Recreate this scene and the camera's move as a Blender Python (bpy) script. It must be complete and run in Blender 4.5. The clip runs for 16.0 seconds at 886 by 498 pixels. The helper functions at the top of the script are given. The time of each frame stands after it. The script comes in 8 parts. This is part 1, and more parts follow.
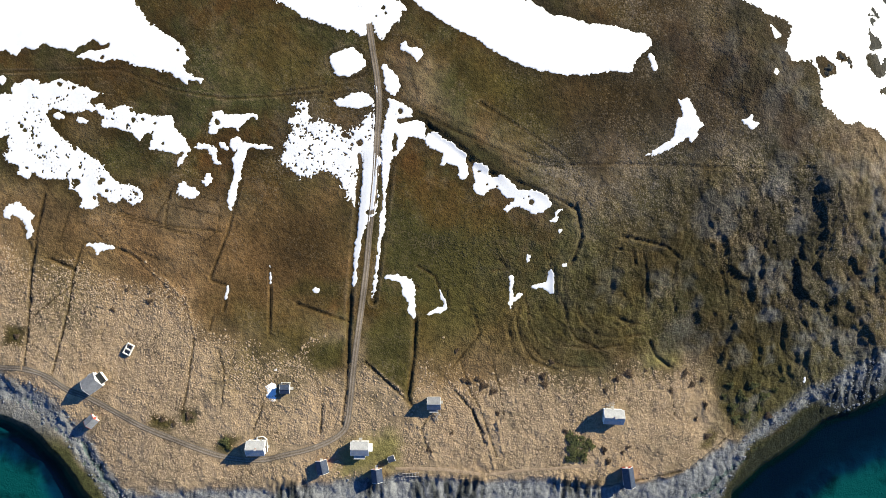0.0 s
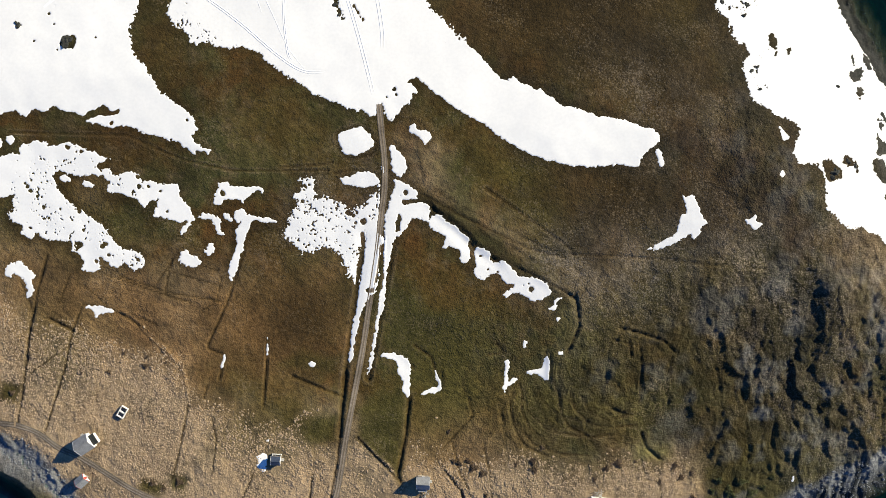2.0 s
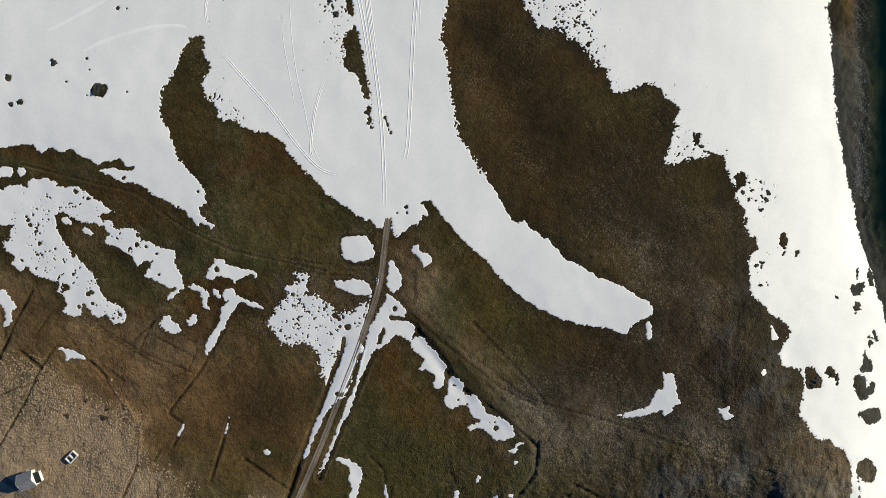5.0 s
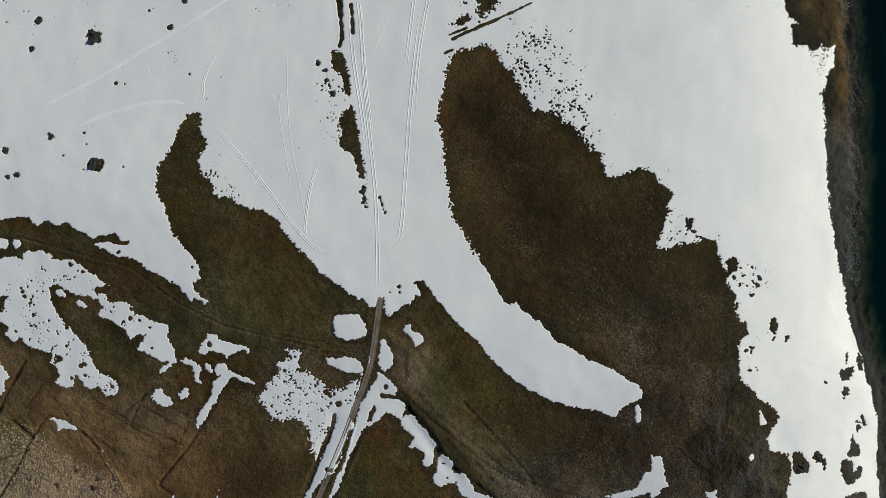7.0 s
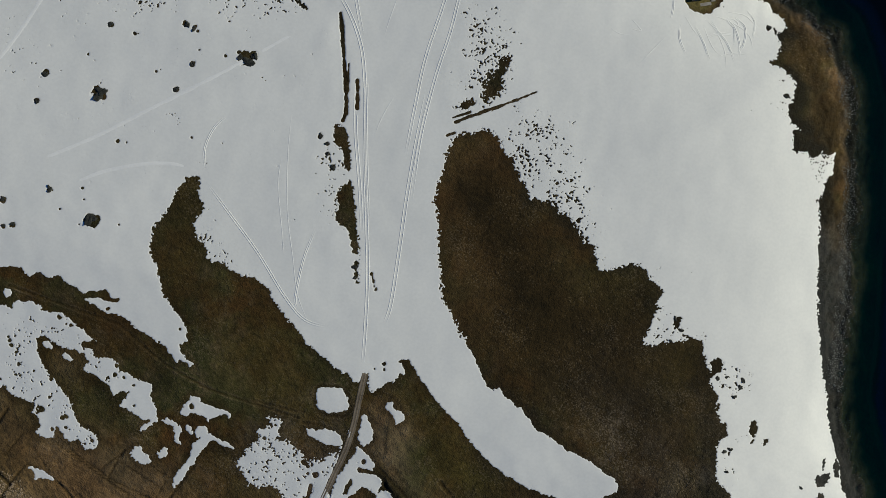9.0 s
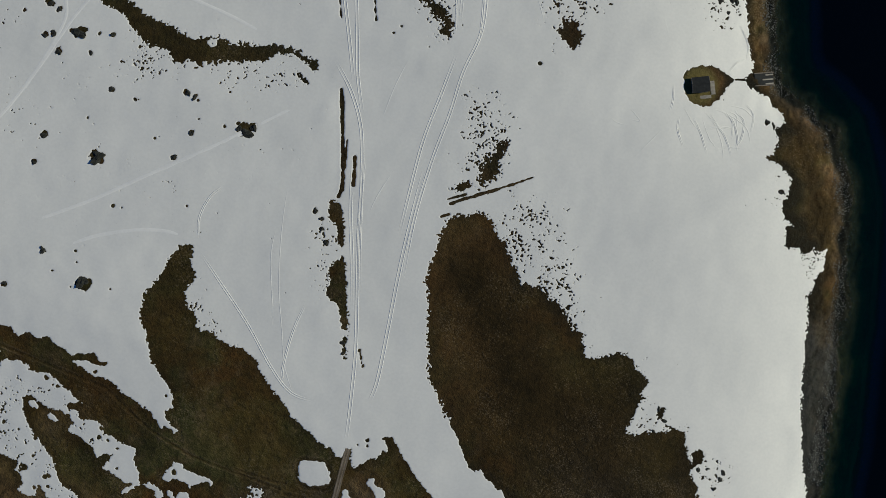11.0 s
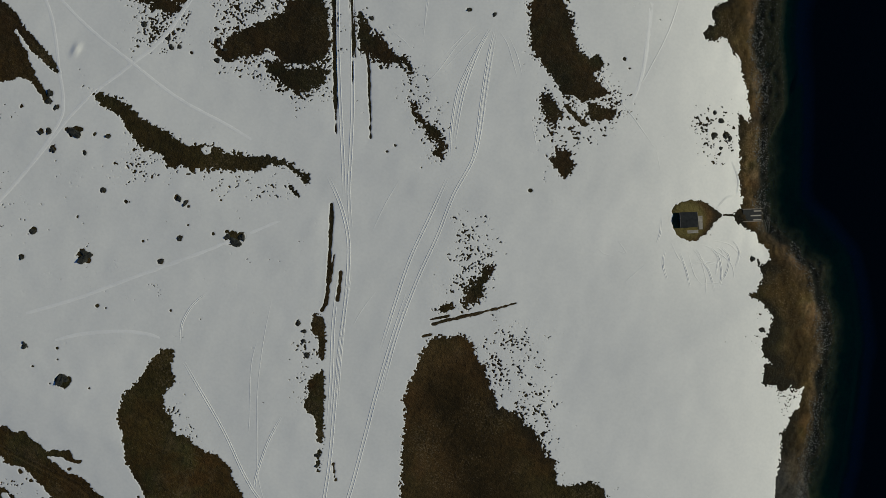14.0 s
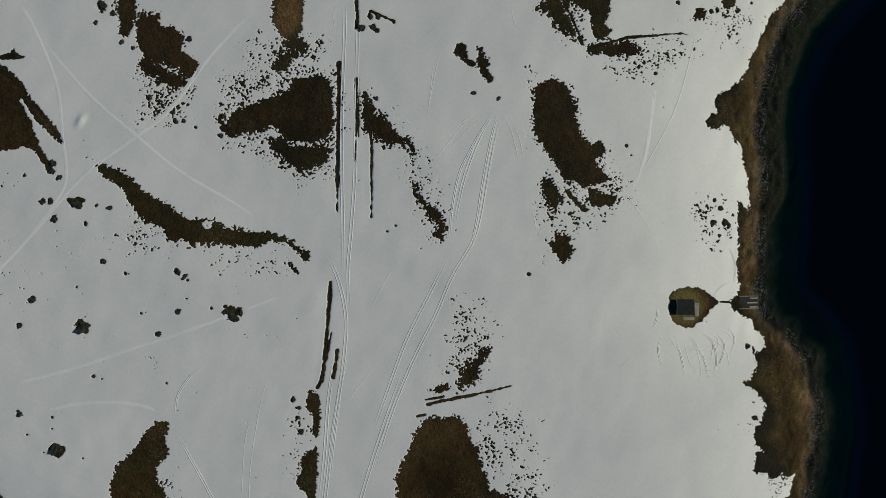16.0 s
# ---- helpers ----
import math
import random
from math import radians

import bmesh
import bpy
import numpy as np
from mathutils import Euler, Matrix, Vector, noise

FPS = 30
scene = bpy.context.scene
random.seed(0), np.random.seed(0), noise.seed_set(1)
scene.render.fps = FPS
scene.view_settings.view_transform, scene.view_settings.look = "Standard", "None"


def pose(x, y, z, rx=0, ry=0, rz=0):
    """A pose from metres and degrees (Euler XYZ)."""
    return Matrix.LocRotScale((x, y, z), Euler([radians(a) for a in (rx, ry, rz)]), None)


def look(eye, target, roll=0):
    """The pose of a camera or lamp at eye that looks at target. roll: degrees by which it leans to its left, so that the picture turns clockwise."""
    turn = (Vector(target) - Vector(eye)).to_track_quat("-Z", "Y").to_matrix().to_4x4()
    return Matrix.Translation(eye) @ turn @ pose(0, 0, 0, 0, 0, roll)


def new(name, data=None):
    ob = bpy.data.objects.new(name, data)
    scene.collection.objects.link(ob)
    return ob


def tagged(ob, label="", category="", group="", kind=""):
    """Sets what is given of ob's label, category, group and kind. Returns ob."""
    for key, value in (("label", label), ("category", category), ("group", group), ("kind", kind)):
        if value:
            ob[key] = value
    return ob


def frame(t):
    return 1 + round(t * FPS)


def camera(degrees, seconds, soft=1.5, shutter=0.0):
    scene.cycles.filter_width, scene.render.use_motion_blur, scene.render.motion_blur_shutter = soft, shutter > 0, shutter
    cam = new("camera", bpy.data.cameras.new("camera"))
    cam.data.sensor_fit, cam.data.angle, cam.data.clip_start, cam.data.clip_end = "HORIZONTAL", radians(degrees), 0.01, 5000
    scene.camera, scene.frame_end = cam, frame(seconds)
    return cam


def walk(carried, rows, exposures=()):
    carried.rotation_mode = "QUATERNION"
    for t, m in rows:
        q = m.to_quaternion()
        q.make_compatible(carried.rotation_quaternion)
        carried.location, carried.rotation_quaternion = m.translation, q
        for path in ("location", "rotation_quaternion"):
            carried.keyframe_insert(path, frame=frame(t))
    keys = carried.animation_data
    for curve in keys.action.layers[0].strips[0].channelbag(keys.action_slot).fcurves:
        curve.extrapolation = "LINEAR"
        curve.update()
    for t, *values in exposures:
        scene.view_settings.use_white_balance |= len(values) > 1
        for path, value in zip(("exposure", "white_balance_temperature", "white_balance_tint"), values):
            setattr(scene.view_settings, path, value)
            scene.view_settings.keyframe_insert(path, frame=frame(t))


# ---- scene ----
cam = camera(61.9, 16.0, soft=0.5)
METRES, EYE, TILT, LEAN, TURN = 264.0, 290.0, -90.0, 0.0, 0.0
ROWS = [
    (0.0, 0.0, 0.0, 0.0, 0.0, 0.0, -0.0),
    (0.5, -0.003, -0.0009, 0.0317, -0.06, -0.04, -0.23),
    (1.0, -0.0048, -0.0016, 0.0679, -0.05, -0.32, -0.34),
    (1.5, -0.0059, -0.002, 0.1019, -0.05, -0.46, -0.39),
    (2.0, -0.0035, -0.0031, 0.1307, -0.0, -0.29, -3.14),
    (2.5, -0.0027, -0.0041, 0.1624, -0.02, -0.23, -6.91),
    (3.0, -0.0042, -0.005, 0.1939, -0.08, -0.22, -9.89),
    (3.5, -0.0064, -0.0059, 0.2245, -0.13, -0.12, -13.68),
    (4.0, -0.0117, -0.0066, 0.2555, -0.19, -0.15, -14.85),
    (6.5, -0.0416, -0.0121, 0.4049, -0.26, -0.13, -16.68),
    (7.0, -0.0477, -0.0136, 0.4347, -0.28, -0.12, -16.89),
    (7.5, -0.054, -0.0149, 0.4646, -0.3, -0.09, -18.0),
    (8.0, -0.0607, -0.0157, 0.496, -0.28, -0.18, -19.15),
    (8.5, -0.0686, -0.0169, 0.5257, -0.34, -0.16, -19.97),
    (9.0, -0.0762, -0.0179, 0.5558, -0.35, -0.15, -21.17),
    (11.5, -0.1251, -0.0223, 0.7081, -0.51, -0.44, -24.33),
    (12.0, -0.1349, -0.0232, 0.7371, -0.53, -0.44, -24.52),
    (12.5, -0.1458, -0.0241, 0.7655, -0.62, -0.41, -24.63),
    (13.0, -0.1557, -0.0249, 0.7944, -0.65, -0.38, -24.75),
    (13.5, -0.1653, -0.0256, 0.8242, -0.65, -0.38, -26.67),
    (14.0, -0.1758, -0.0263, 0.8531, -0.68, -0.34, -27.66),
    (14.5, -0.1869, -0.0272, 0.8822, -0.69, -0.34, -28.37),
    (15.0, -0.2011, -0.0279, 0.9091, -0.7, -0.32, -29.16),
    (15.5, -0.2179, -0.0287, 0.9337, -0.76, -0.2, -29.41),
    (16.0, -0.2336, -0.0293, 0.9603, -0.81, -0.17, -29.44),
]
EXPOSURES = [(0.0, 1.04, 6270, 4), (1.5, 0.87, 6450, 4), (3.0, 0.59, 6570, 3), (3.5, 0.45, 6530, 3), (7.0, -0.18, 6130, 0), (9.0, -0.46, 6160, -1), (11.5, -0.64, 6200, -1), (12.5, -0.76, 6230, -2), (14.5, -0.82, 6280, -2), (16.0, -0.82, 6280, -2)]
walk(cam, [(t, pose(0, 0, EYE, TILT, LEAN, TURN) @ pose(METRES * x, METRES * y, METRES * z, 90 + pitch, roll, yaw)) for t, x, y, z, yaw, pitch, roll in ROWS], EXPOSURES)

# ---- light: low spring sun from the north-east of the plan, clear sky
SUN_HEIGHT, SUN_FROM = 26.0, 32.0  # degrees above the horizon; degrees from +x towards +y
world = bpy.data.worlds.new("sky")
scene.world = world
world.use_nodes = True
wn = world.node_tree.nodes
sky = wn.new("ShaderNodeTexSky")
sky.sky_type = "NISHITA"
sky.sun_disc = False
sky.sun_elevation, sky.sun_rotation = radians(SUN_HEIGHT), radians(90 - SUN_FROM)
clear = wn.new("ShaderNodeMix")
clear.data_type, clear.blend_type = "RGBA", "MULTIPLY"
clear.inputs[0].default_value, clear.inputs[7].default_value = 1.0, (0.74, 0.97, 1.24, 1)
world.node_tree.links.new(sky.outputs[0], clear.inputs[6])
world.node_tree.links.new(clear.outputs[2], wn["Background"].inputs[0])
sky.ozone_density, sky.dust_density = 9.0, 0.1
wn["Background"].inputs[1].default_value = 0.06
sun = new("sun", bpy.data.lights.new("sun", "SUN"))
sun.data.energy, sun.data.angle, sun.data.color = 5.0, radians(0.53), (1.0, 0.87, 0.65)
se, sa = radians(SUN_HEIGHT), radians(SUN_FROM)
sun.matrix_world = look((0, 0, 0), (-math.cos(se) * math.cos(sa), -math.cos(se) * math.sin(sa), -math.sin(se)))


# ---- materials
def material(name, rough=0.9, metal=0.0, spec=0.3):
    m = bpy.data.materials.new(name)
    m.use_nodes = True
    b = m.node_tree.nodes["Principled BSDF"]
    b.inputs["Roughness"].default_value, b.inputs["Metallic"].default_value = rough, metal
    b.inputs["Specular IOR Level"].default_value = spec
    return m, m.node_tree.nodes, m.node_tree.links, b


def tex(nodes, links, scale, detail=3.0, kind="ShaderNodeTexNoise", rough=0.55, stretch=None):
    n = nodes.new(kind)
    co = nodes.new("ShaderNodeTexCoord")
    last = co.outputs["Object"]
    if stretch:
        mp = nodes.new("ShaderNodeMapping")
        mp.inputs["Scale"].default_value = stretch
        links.new(last, mp.inputs[0])
        last = mp.outputs[0]
    links.new(last, n.inputs["Vector"])
    n.inputs["Scale"].default_value = scale
    if kind == "ShaderNodeTexNoise":
        n.inputs["Detail"].default_value, n.inputs["Roughness"].default_value = detail, rough
    return n.outputs[0]


def ramp(nodes, links, fac, stops):
    r = nodes.new("ShaderNodeValToRGB")
    e = r.color_ramp.elements
    while len(e) < len(stops):
        e.new(0.5)
    for i, (p, c) in enumerate(stops):
        e[i].position, e[i].color = p, (*c, 1)
    links.new(fac, r.inputs[0])
    return r.outputs[0]


def mix(nodes, links, fac, a, b, how="MIX"):
    m = nodes.new("ShaderNodeMix")
    m.data_type, m.blend_type = "RGBA", how
    for sock, v in ((m.inputs[0], fac), (m.inputs[6], a), (m.inputs[7], b)):
        if isinstance(v, float):
            sock.default_value = v
        elif isinstance(v, tuple):
            sock.default_value = (*v, 1)
        else:
            links.new(v, sock)
    return m.outputs[2]


def math_node(nodes, links, op, a, b, clamp=False):
    m = nodes.new("ShaderNodeMath")
    m.operation, m.use_clamp = op, clamp
    for sock, v in zip(m.inputs, (a, b)):
        if isinstance(v, (int, float)):
            sock.default_value = v
        else:
            links.new(v, sock)
    return m.outputs[0]


def bump(nodes, links, bsdf, height, strength, distance):
    b = nodes.new("ShaderNodeBump")
    b.inputs["Strength"].default_value, b.inputs["Distance"].default_value = strength, distance
    links.new(height, b.inputs["Height"])
    links.new(b.outputs[0], bsdf.inputs["Normal"])


def plain(name, dark, light, scale=3.0, rough=0.8, metal=0.0, relief=0.02, stretch=None, spec=0.3):
    """A surface that varies between two colours at two scales, with a little relief."""
    m, n, l, b = material(name, rough, metal, spec)
    fine = tex(n, l, scale * 6, 4, stretch=stretch)
    broad = tex(n, l, scale, 3)
    fac = math_node(n, l, "ADD", math_node(n, l, "MULTIPLY", fine, 0.5), math_node(n, l, "MULTIPLY", broad, 0.5))
    l.new(ramp(n, l, fac, [(0.36, dark), (0.64, light)]), b.inputs["Base Color"])
    bump(n, l, b, fine, 0.6, relief)
    return m


def tones(dark, light, k):
    """Two stops for a ramp round the mean of two colours, with k of their contrast."""
    mid = [0.9 * (p + q) / 2 for p, q in zip(dark, light)]
    return [(0.36, tuple(m + (p - m) * k for p, m in zip(dark, mid))), (0.63, tuple(m + (q - m) * k for q, m in zip(light, mid)))]


def ground_material():
    m, n, l, b = material("heath_and_grass", 0.95, 0, 0.12)
    at = n.new("ShaderNodeAttribute")
    at.attribute_name = "cover"
    sep = n.new("ShaderNodeSeparateColor")
    l.new(at.outputs["Color"], sep.inputs[0])
    at2 = n.new("ShaderNodeAttribute")
    at2.attribute_name = "cover_b"
    sep2 = n.new("ShaderNodeSeparateColor")
    l.new(at2.outputs["Color"], sep2.inputs[0])
    at3 = n.new("ShaderNodeAttribute")
    at3.attribute_name = "cover_c"
    sep3 = n.new("ShaderNodeSeparateColor")
    l.new(at3.outputs["Color"], sep3.inputs[0])
    # tufts about a metre across on lumps of three to four
    lumps = tex(n, l, 0.34, 3, rough=0.5)
    tuft = tex(n, l, 0.8, 2, rough=0.55)
    blade = tex(n, l, 2.1, 2, rough=0.6)
    patch = tex(n, l, 0.045, 6, rough=0.65)
    dryness = tex(n, l, 0.13, 5, rough=0.62)
    tint = tex(n, l, 0.028, 4, rough=0.6)
    grain = math_node(n, l, "ADD", math_node(n, l, "MULTIPLY", tuft, 0.55), math_node(n, l, "MULTIPLY", blade, 0.45))
    both = math_node(n, l, "ADD", math_node(n, l, "MULTIPLY", grain, 0.75), math_node(n, l, "MULTIPLY", lumps, 0.25))
    k = 0.6
    wide = ramp(n, l, patch, [(0.40, (0, 0, 0)), (0.60, (1, 1, 1))])
    heath = mix(n, l, wide,
                ramp(n, l, both, tones((0.022, 0.011, 0.003), (0.126, 0.064, 0.020), k)),
                ramp(n, l, both, tones((0.022, 0.017, 0.004), (0.105, 0.076, 0.021), k)))
    heath = mix(n, l, ramp(n, l, tint, [(0.46, (0, 0, 0)), (0.56, (0.85, 0.85, 0.85))]), heath, ramp(n, l, both, tones((0.019, 0.023, 0.008), (0.076, 0.084, 0.032), k)))
    heath = mix(n, l, ramp(n, l, dryness, [(0.52, (0, 0, 0)), (0.70, (0.6, 0.6, 0.6))]), heath, ramp(n, l, both, tones((0.070, 0.049, 0.027), (0.225, 0.165, 0.100), k)))
    worn = ramp(n, l, tex(n, l, 0.055, 4, rough=0.6), [(0.44, (0, 0, 0)), (0.58, (0.65, 0.65, 0.65))])
    deep = both
    both = math_node(n, l, "ADD", math_node(n, l, "MULTIPLY", both, math_node(n, l, "SUBTRACT", 1.0, worn)), math_node(n, l, "MULTIPLY", worn, 0.51))
    straw = mix(n, l, wide,
                ramp(n, l, both, tones((0.151, 0.103, 0.063), (0.471, 0.343, 0.211), 0.62)),
                ramp(n, l, both, tones((0.201, 0.146, 0.094), (0.519, 0.392, 0.250), 0.62)))
    straw = mix(n, l, ramp(n, l, dryness, [(0.30, (0.6, 0.6, 0.6)), (0.46, (0, 0, 0))]), straw, ramp(n, l, both, tones((0.097, 0.069, 0.037), (0.264, 0.198, 0.119), 0.62)))
    both = deep
    olive = ramp(n, l, both, tones((0.024, 0.022, 0.005), (0.105, 0.090, 0.026), k))
    slabby = math_node(n, l, "ADD", math_node(n, l, "MULTIPLY", grain, 0.45), math_node(n, l, "MULTIPLY", tex(n, l, 0.16, 6, rough=0.7, stretch=(1, 0.5, 1)), 0.55))
    stone = ramp(n, l, slabby, [(0.36, (0.040, 0.045, 0.054)), (0.50, (0.165, 0.172, 0.180)), (0.66, (0.31, 0.315, 0.315))])
    peat = ramp(n, l, both, tones((0.013, 0.009, 0.003), (0.062, 0.040, 0.014), k))
    rust = ramp(n, l, both, tones((0.062, 0.034, 0.011), (0.285, 0.162, 0.068), k))
    turf = ramp(n, l, both, tones((0.105, 0.095, 0.030), (0.25, 0.215, 0.085), k))
    sand = ramp(n, l, tex(n, l, 0.06, 5), [(0.36, (0.09, 0.10, 0.10)), (0.48, (0.33, 0.35, 0.34))])
    weed = ramp(n, l, both, tones((0.012, 0.015, 0.006), (0.092, 0.092, 0.034), k))
    c = mix(n, l, sep.outputs[0], heath, straw)
    c = mix(n, l, math_node(n, l, "MULTIPLY", at2.outputs["Alpha"], 0.85), c, rust)
    c = mix(n, l, sep.outputs[1], c, olive)
    c = mix(n, l, math_node(n, l, "MULTIPLY", at3.outputs["Alpha"], 0.85), c, ramp(n, l, both, tones((0.017, 0.010, 0.008), (0.082, 0.053, 0.043), k)))
    c = mix(n, l, at.outputs["Alpha"], c, peat)
    grey = ramp(n, l, both, tones((0.036, 0.032, 0.028), (0.190, 0.170, 0.148), k))
    c = mix(n, l, math_node(n, l, "MULTIPLY", sep3.outputs[0], ramp(n, l, dryness, [(0.40, (0.25, 0.25, 0.25)), (0.60, (0.8, 0.8, 0.8))])), c, grey)
    rugged = math_node(n, l, "MULTIPLY", sep3.outputs[2], ramp(n, l, dryness, [(0.42, (0.75, 0.75, 0.75)), (0.60, (0.05, 0.05, 0.05))]))
    c = mix(n, l, rugged, c, ramp(n, l, both, tones((0.018, 0.017, 0.008), (0.088, 0.076, 0.036), k)))
    # pale dead tufts, thick in some places and thin in others
    tips = math_node(n, l, "ADD", tex(n, l, 1.5, 2, rough=0.5), math_node(n, l, "MULTIPLY", math_node(n, l, "SUBTRACT", patch, 0.5), 0.75))
    c = mix(n, l, ramp(n, l, tips, [(0.60, (0, 0, 0)), (0.76, (0.3, 0.3, 0.3))]), c, (0.30, 0.23, 0.15))
    c = mix(n, l, math_node(n, l, "MULTIPLY", sep3.outputs[0], ramp(n, l, tips, [(0.53, (0, 0, 0)), (0.66, (0.6, 0.6, 0.6))])), c, (0.34, 0.285, 0.235))
    mottle = ramp(n, l, tex(n, l, 0.04, 8, rough=0.72), [(0.36, (1.24, 1.21, 1.18)), (0.50, (0.90, 0.90, 0.89)), (0.64, (0.54, 0.56, 0.57))])
    c = mix(n, l, 1.0, c, mottle, "MULTIPLY")
    c = mix(n, l, sep2.outputs[0], c, turf)
    c = mix(n, l, sep.outputs[2], c, stone)
    c = mix(n, l, sep2.outputs[2], c, weed)
    c = mix(n, l, sep2.outputs[1], c, sand)
    # wet black rock, with paler points; the same black paints shade and sodden ground
    speckle = math_node(n, l, "ADD", math_node(n, l, "MULTIPLY", blade, 0.6), math_node(n, l, "MULTIPLY", tex(n, l, 0.5, 5, rough=0.7), 0.4))
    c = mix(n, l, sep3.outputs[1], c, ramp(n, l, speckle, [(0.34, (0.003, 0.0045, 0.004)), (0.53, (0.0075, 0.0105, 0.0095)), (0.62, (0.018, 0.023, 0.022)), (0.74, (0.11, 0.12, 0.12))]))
    l.new(c, b.inputs["Base Color"])
    lump = math_node(n, l, "ADD", math_node(n, l, "MULTIPLY", lumps, 0.5), grain)
    lump = math_node(n, l, "MULTIPLY", lump, math_node(n, l, "SUBTRACT", 1.0, math_node(n, l, "MULTIPLY", worn, math_node(n, l, "MULTIPLY", sep.outputs[0], 0.9))))
    rough_cover = math_node(n, l, "ADD", 0.42, math_node(n, l, "ADD", math_node(n, l, "MULTIPLY", sep.outputs[0], 0.35), math_node(n, l, "MULTIPLY", sep3.outputs[2], 0.8)))
    bump(n, l, b, math_node(n, l, "MULTIPLY", lump, rough_cover), 1.0, 1.1)
    return m


def snow_material():
    m, n, l, b = material("old_snow", 0.65, 0, 0.3)
    fac = math_node(n, l, "ADD", math_node(n, l, "MULTIPLY", tex(n, l, 0.03, 5), 0.6), math_node(n, l, "MULTIPLY", tex(n, l, 0.8, 4), 0.4))
    l.new(ramp(n, l, fac, [(0.35, (0.76, 0.765, 0.77)), (0.65, (0.86, 0.86, 0.855))]), b.inputs["Base Color"])
    bump(n, l, b, tex(n, l, 0.25, 5, stretch=(1, 0.35, 1)), 0.15, 0.15)
    return m


def water_material():
    m, n, l, b = material("sea_water", 0.08)
    out = n["Material Output"]
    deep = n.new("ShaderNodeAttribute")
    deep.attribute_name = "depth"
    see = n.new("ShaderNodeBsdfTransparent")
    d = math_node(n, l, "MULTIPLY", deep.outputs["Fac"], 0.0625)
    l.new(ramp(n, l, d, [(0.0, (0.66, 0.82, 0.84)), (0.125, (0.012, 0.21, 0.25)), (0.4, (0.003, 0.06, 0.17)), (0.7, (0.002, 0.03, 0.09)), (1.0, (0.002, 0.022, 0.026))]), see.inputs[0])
    gloss = n.new("ShaderNodeBsdfGlossy")
    gloss.inputs["Roughness"].default_value = 0.12
    ripple = n.new("ShaderNodeBump")
    ripple.inputs["Strength"].default_value, ripple.inputs["Distance"].default_value = 0.35, 0.25
    l.new(tex(n, l, 0.5, 4), ripple.inputs["Height"])
    l.new(ripple.outputs[0], gloss.inputs["Normal"])
    fr = n.new("ShaderNodeFresnel")
    fr.inputs[0].default_value = 1.33
    mx = n.new("ShaderNodeMixShader")
    l.new(fr.outputs[0], mx.inputs[0])
    # light scattered in the water, painted as a diffuse colour that peaks at middle depths
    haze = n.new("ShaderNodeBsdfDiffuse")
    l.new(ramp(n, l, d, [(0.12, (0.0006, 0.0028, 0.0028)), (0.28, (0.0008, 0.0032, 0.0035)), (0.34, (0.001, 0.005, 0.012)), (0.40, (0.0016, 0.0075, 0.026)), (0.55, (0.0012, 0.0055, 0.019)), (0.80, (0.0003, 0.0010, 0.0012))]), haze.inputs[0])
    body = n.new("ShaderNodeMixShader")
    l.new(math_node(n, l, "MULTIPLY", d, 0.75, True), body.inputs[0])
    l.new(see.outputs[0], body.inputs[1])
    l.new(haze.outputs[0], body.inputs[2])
    l.new(body.outputs[0], mx.inputs[1])
    l.new(gloss.outputs[0], mx.inputs[2])
    l.new(mx.outputs[0], out.inputs[0])
    return m


GROUND, SNOW, WATER = ground_material(), snow_material(), water_material()
PACKED = plain("packed_snow", (0.85, 0.85, 0.86), (0.93, 0.93, 0.93), 0.2, 0.6, relief=0.01)
EARTH = plain("trodden_earth", (0.22, 0.155, 0.098), (0.43, 0.32, 0.21), 0.5, 0.95, relief=0.05)
ROCK = plain("grey_rock", (0.040, 0.046, 0.056), (0.21, 0.222, 0.24), 0.5, 0.9, relief=0.15)
WHITE = plain("white_painted_boards", (0.68, 0.68, 0.66), (0.82, 0.82, 0.80), 1.2, 0.6, stretch=(6, 6, 1))
GREY_ROOF = plain("grey_roof_sheets", (0.15, 0.155, 0.165), (0.27, 0.275, 0.285), 0.5, 0.5, relief=0.03)
PALE_ROOF = plain("pale_roof_sheets", (0.28, 0.285, 0.29), (0.44, 0.44, 0.44), 0.5, 0.5, relief=0.03)
DARK_ROOF = plain("dark_roof_felt", (0.022, 0.032, 0.058), (0.060, 0.076, 0.115), 0.6, 0.45, relief=0.02)
RED = plain("red_painted_boards", (0.25, 0.035, 0.028), (0.40, 0.075, 0.055), 1.2, 0.7, stretch=(6, 6, 1))
TIMBER = plain("weathered_timber", (0.12, 0.10, 0.085), (0.30, 0.265, 0.23), 1.0, 0.85, stretch=(8, 1, 8))
CONCRETE = plain("worn_concrete", (0.34, 0.33, 0.31), (0.55, 0.54, 0.51), 0.6, 0.9, relief=0.03)
PANE, pn, pl, pb = material("window_glass", 0.05, 0, 0.6)
pb.inputs["Base Color"].default_value = (0.02, 0.025, 0.03, 1)
TAR_ROOF = plain("tarred_roof_felt", (0.008, 0.010, 0.012), (0.028, 0.031, 0.034), 0.6, 0.8, relief=0.02)
BRICK = plain("chimney_brick", (0.20, 0.10, 0.07), (0.36, 0.20, 0.15), 2.0, 0.9)
HEATHER = plain("heather", (0.045, 0.032, 0.020), (0.15, 0.105, 0.068), 1.2, 0.9)
LEAF = plain("shrub_leaf", (0.035, 0.04, 0.012), (0.11, 0.115, 0.038), 1.2, 0.8)
TWIG = plain("shrub_twig", (0.07, 0.045, 0.03), (0.16, 0.11, 0.075), 1.2, 0.9)


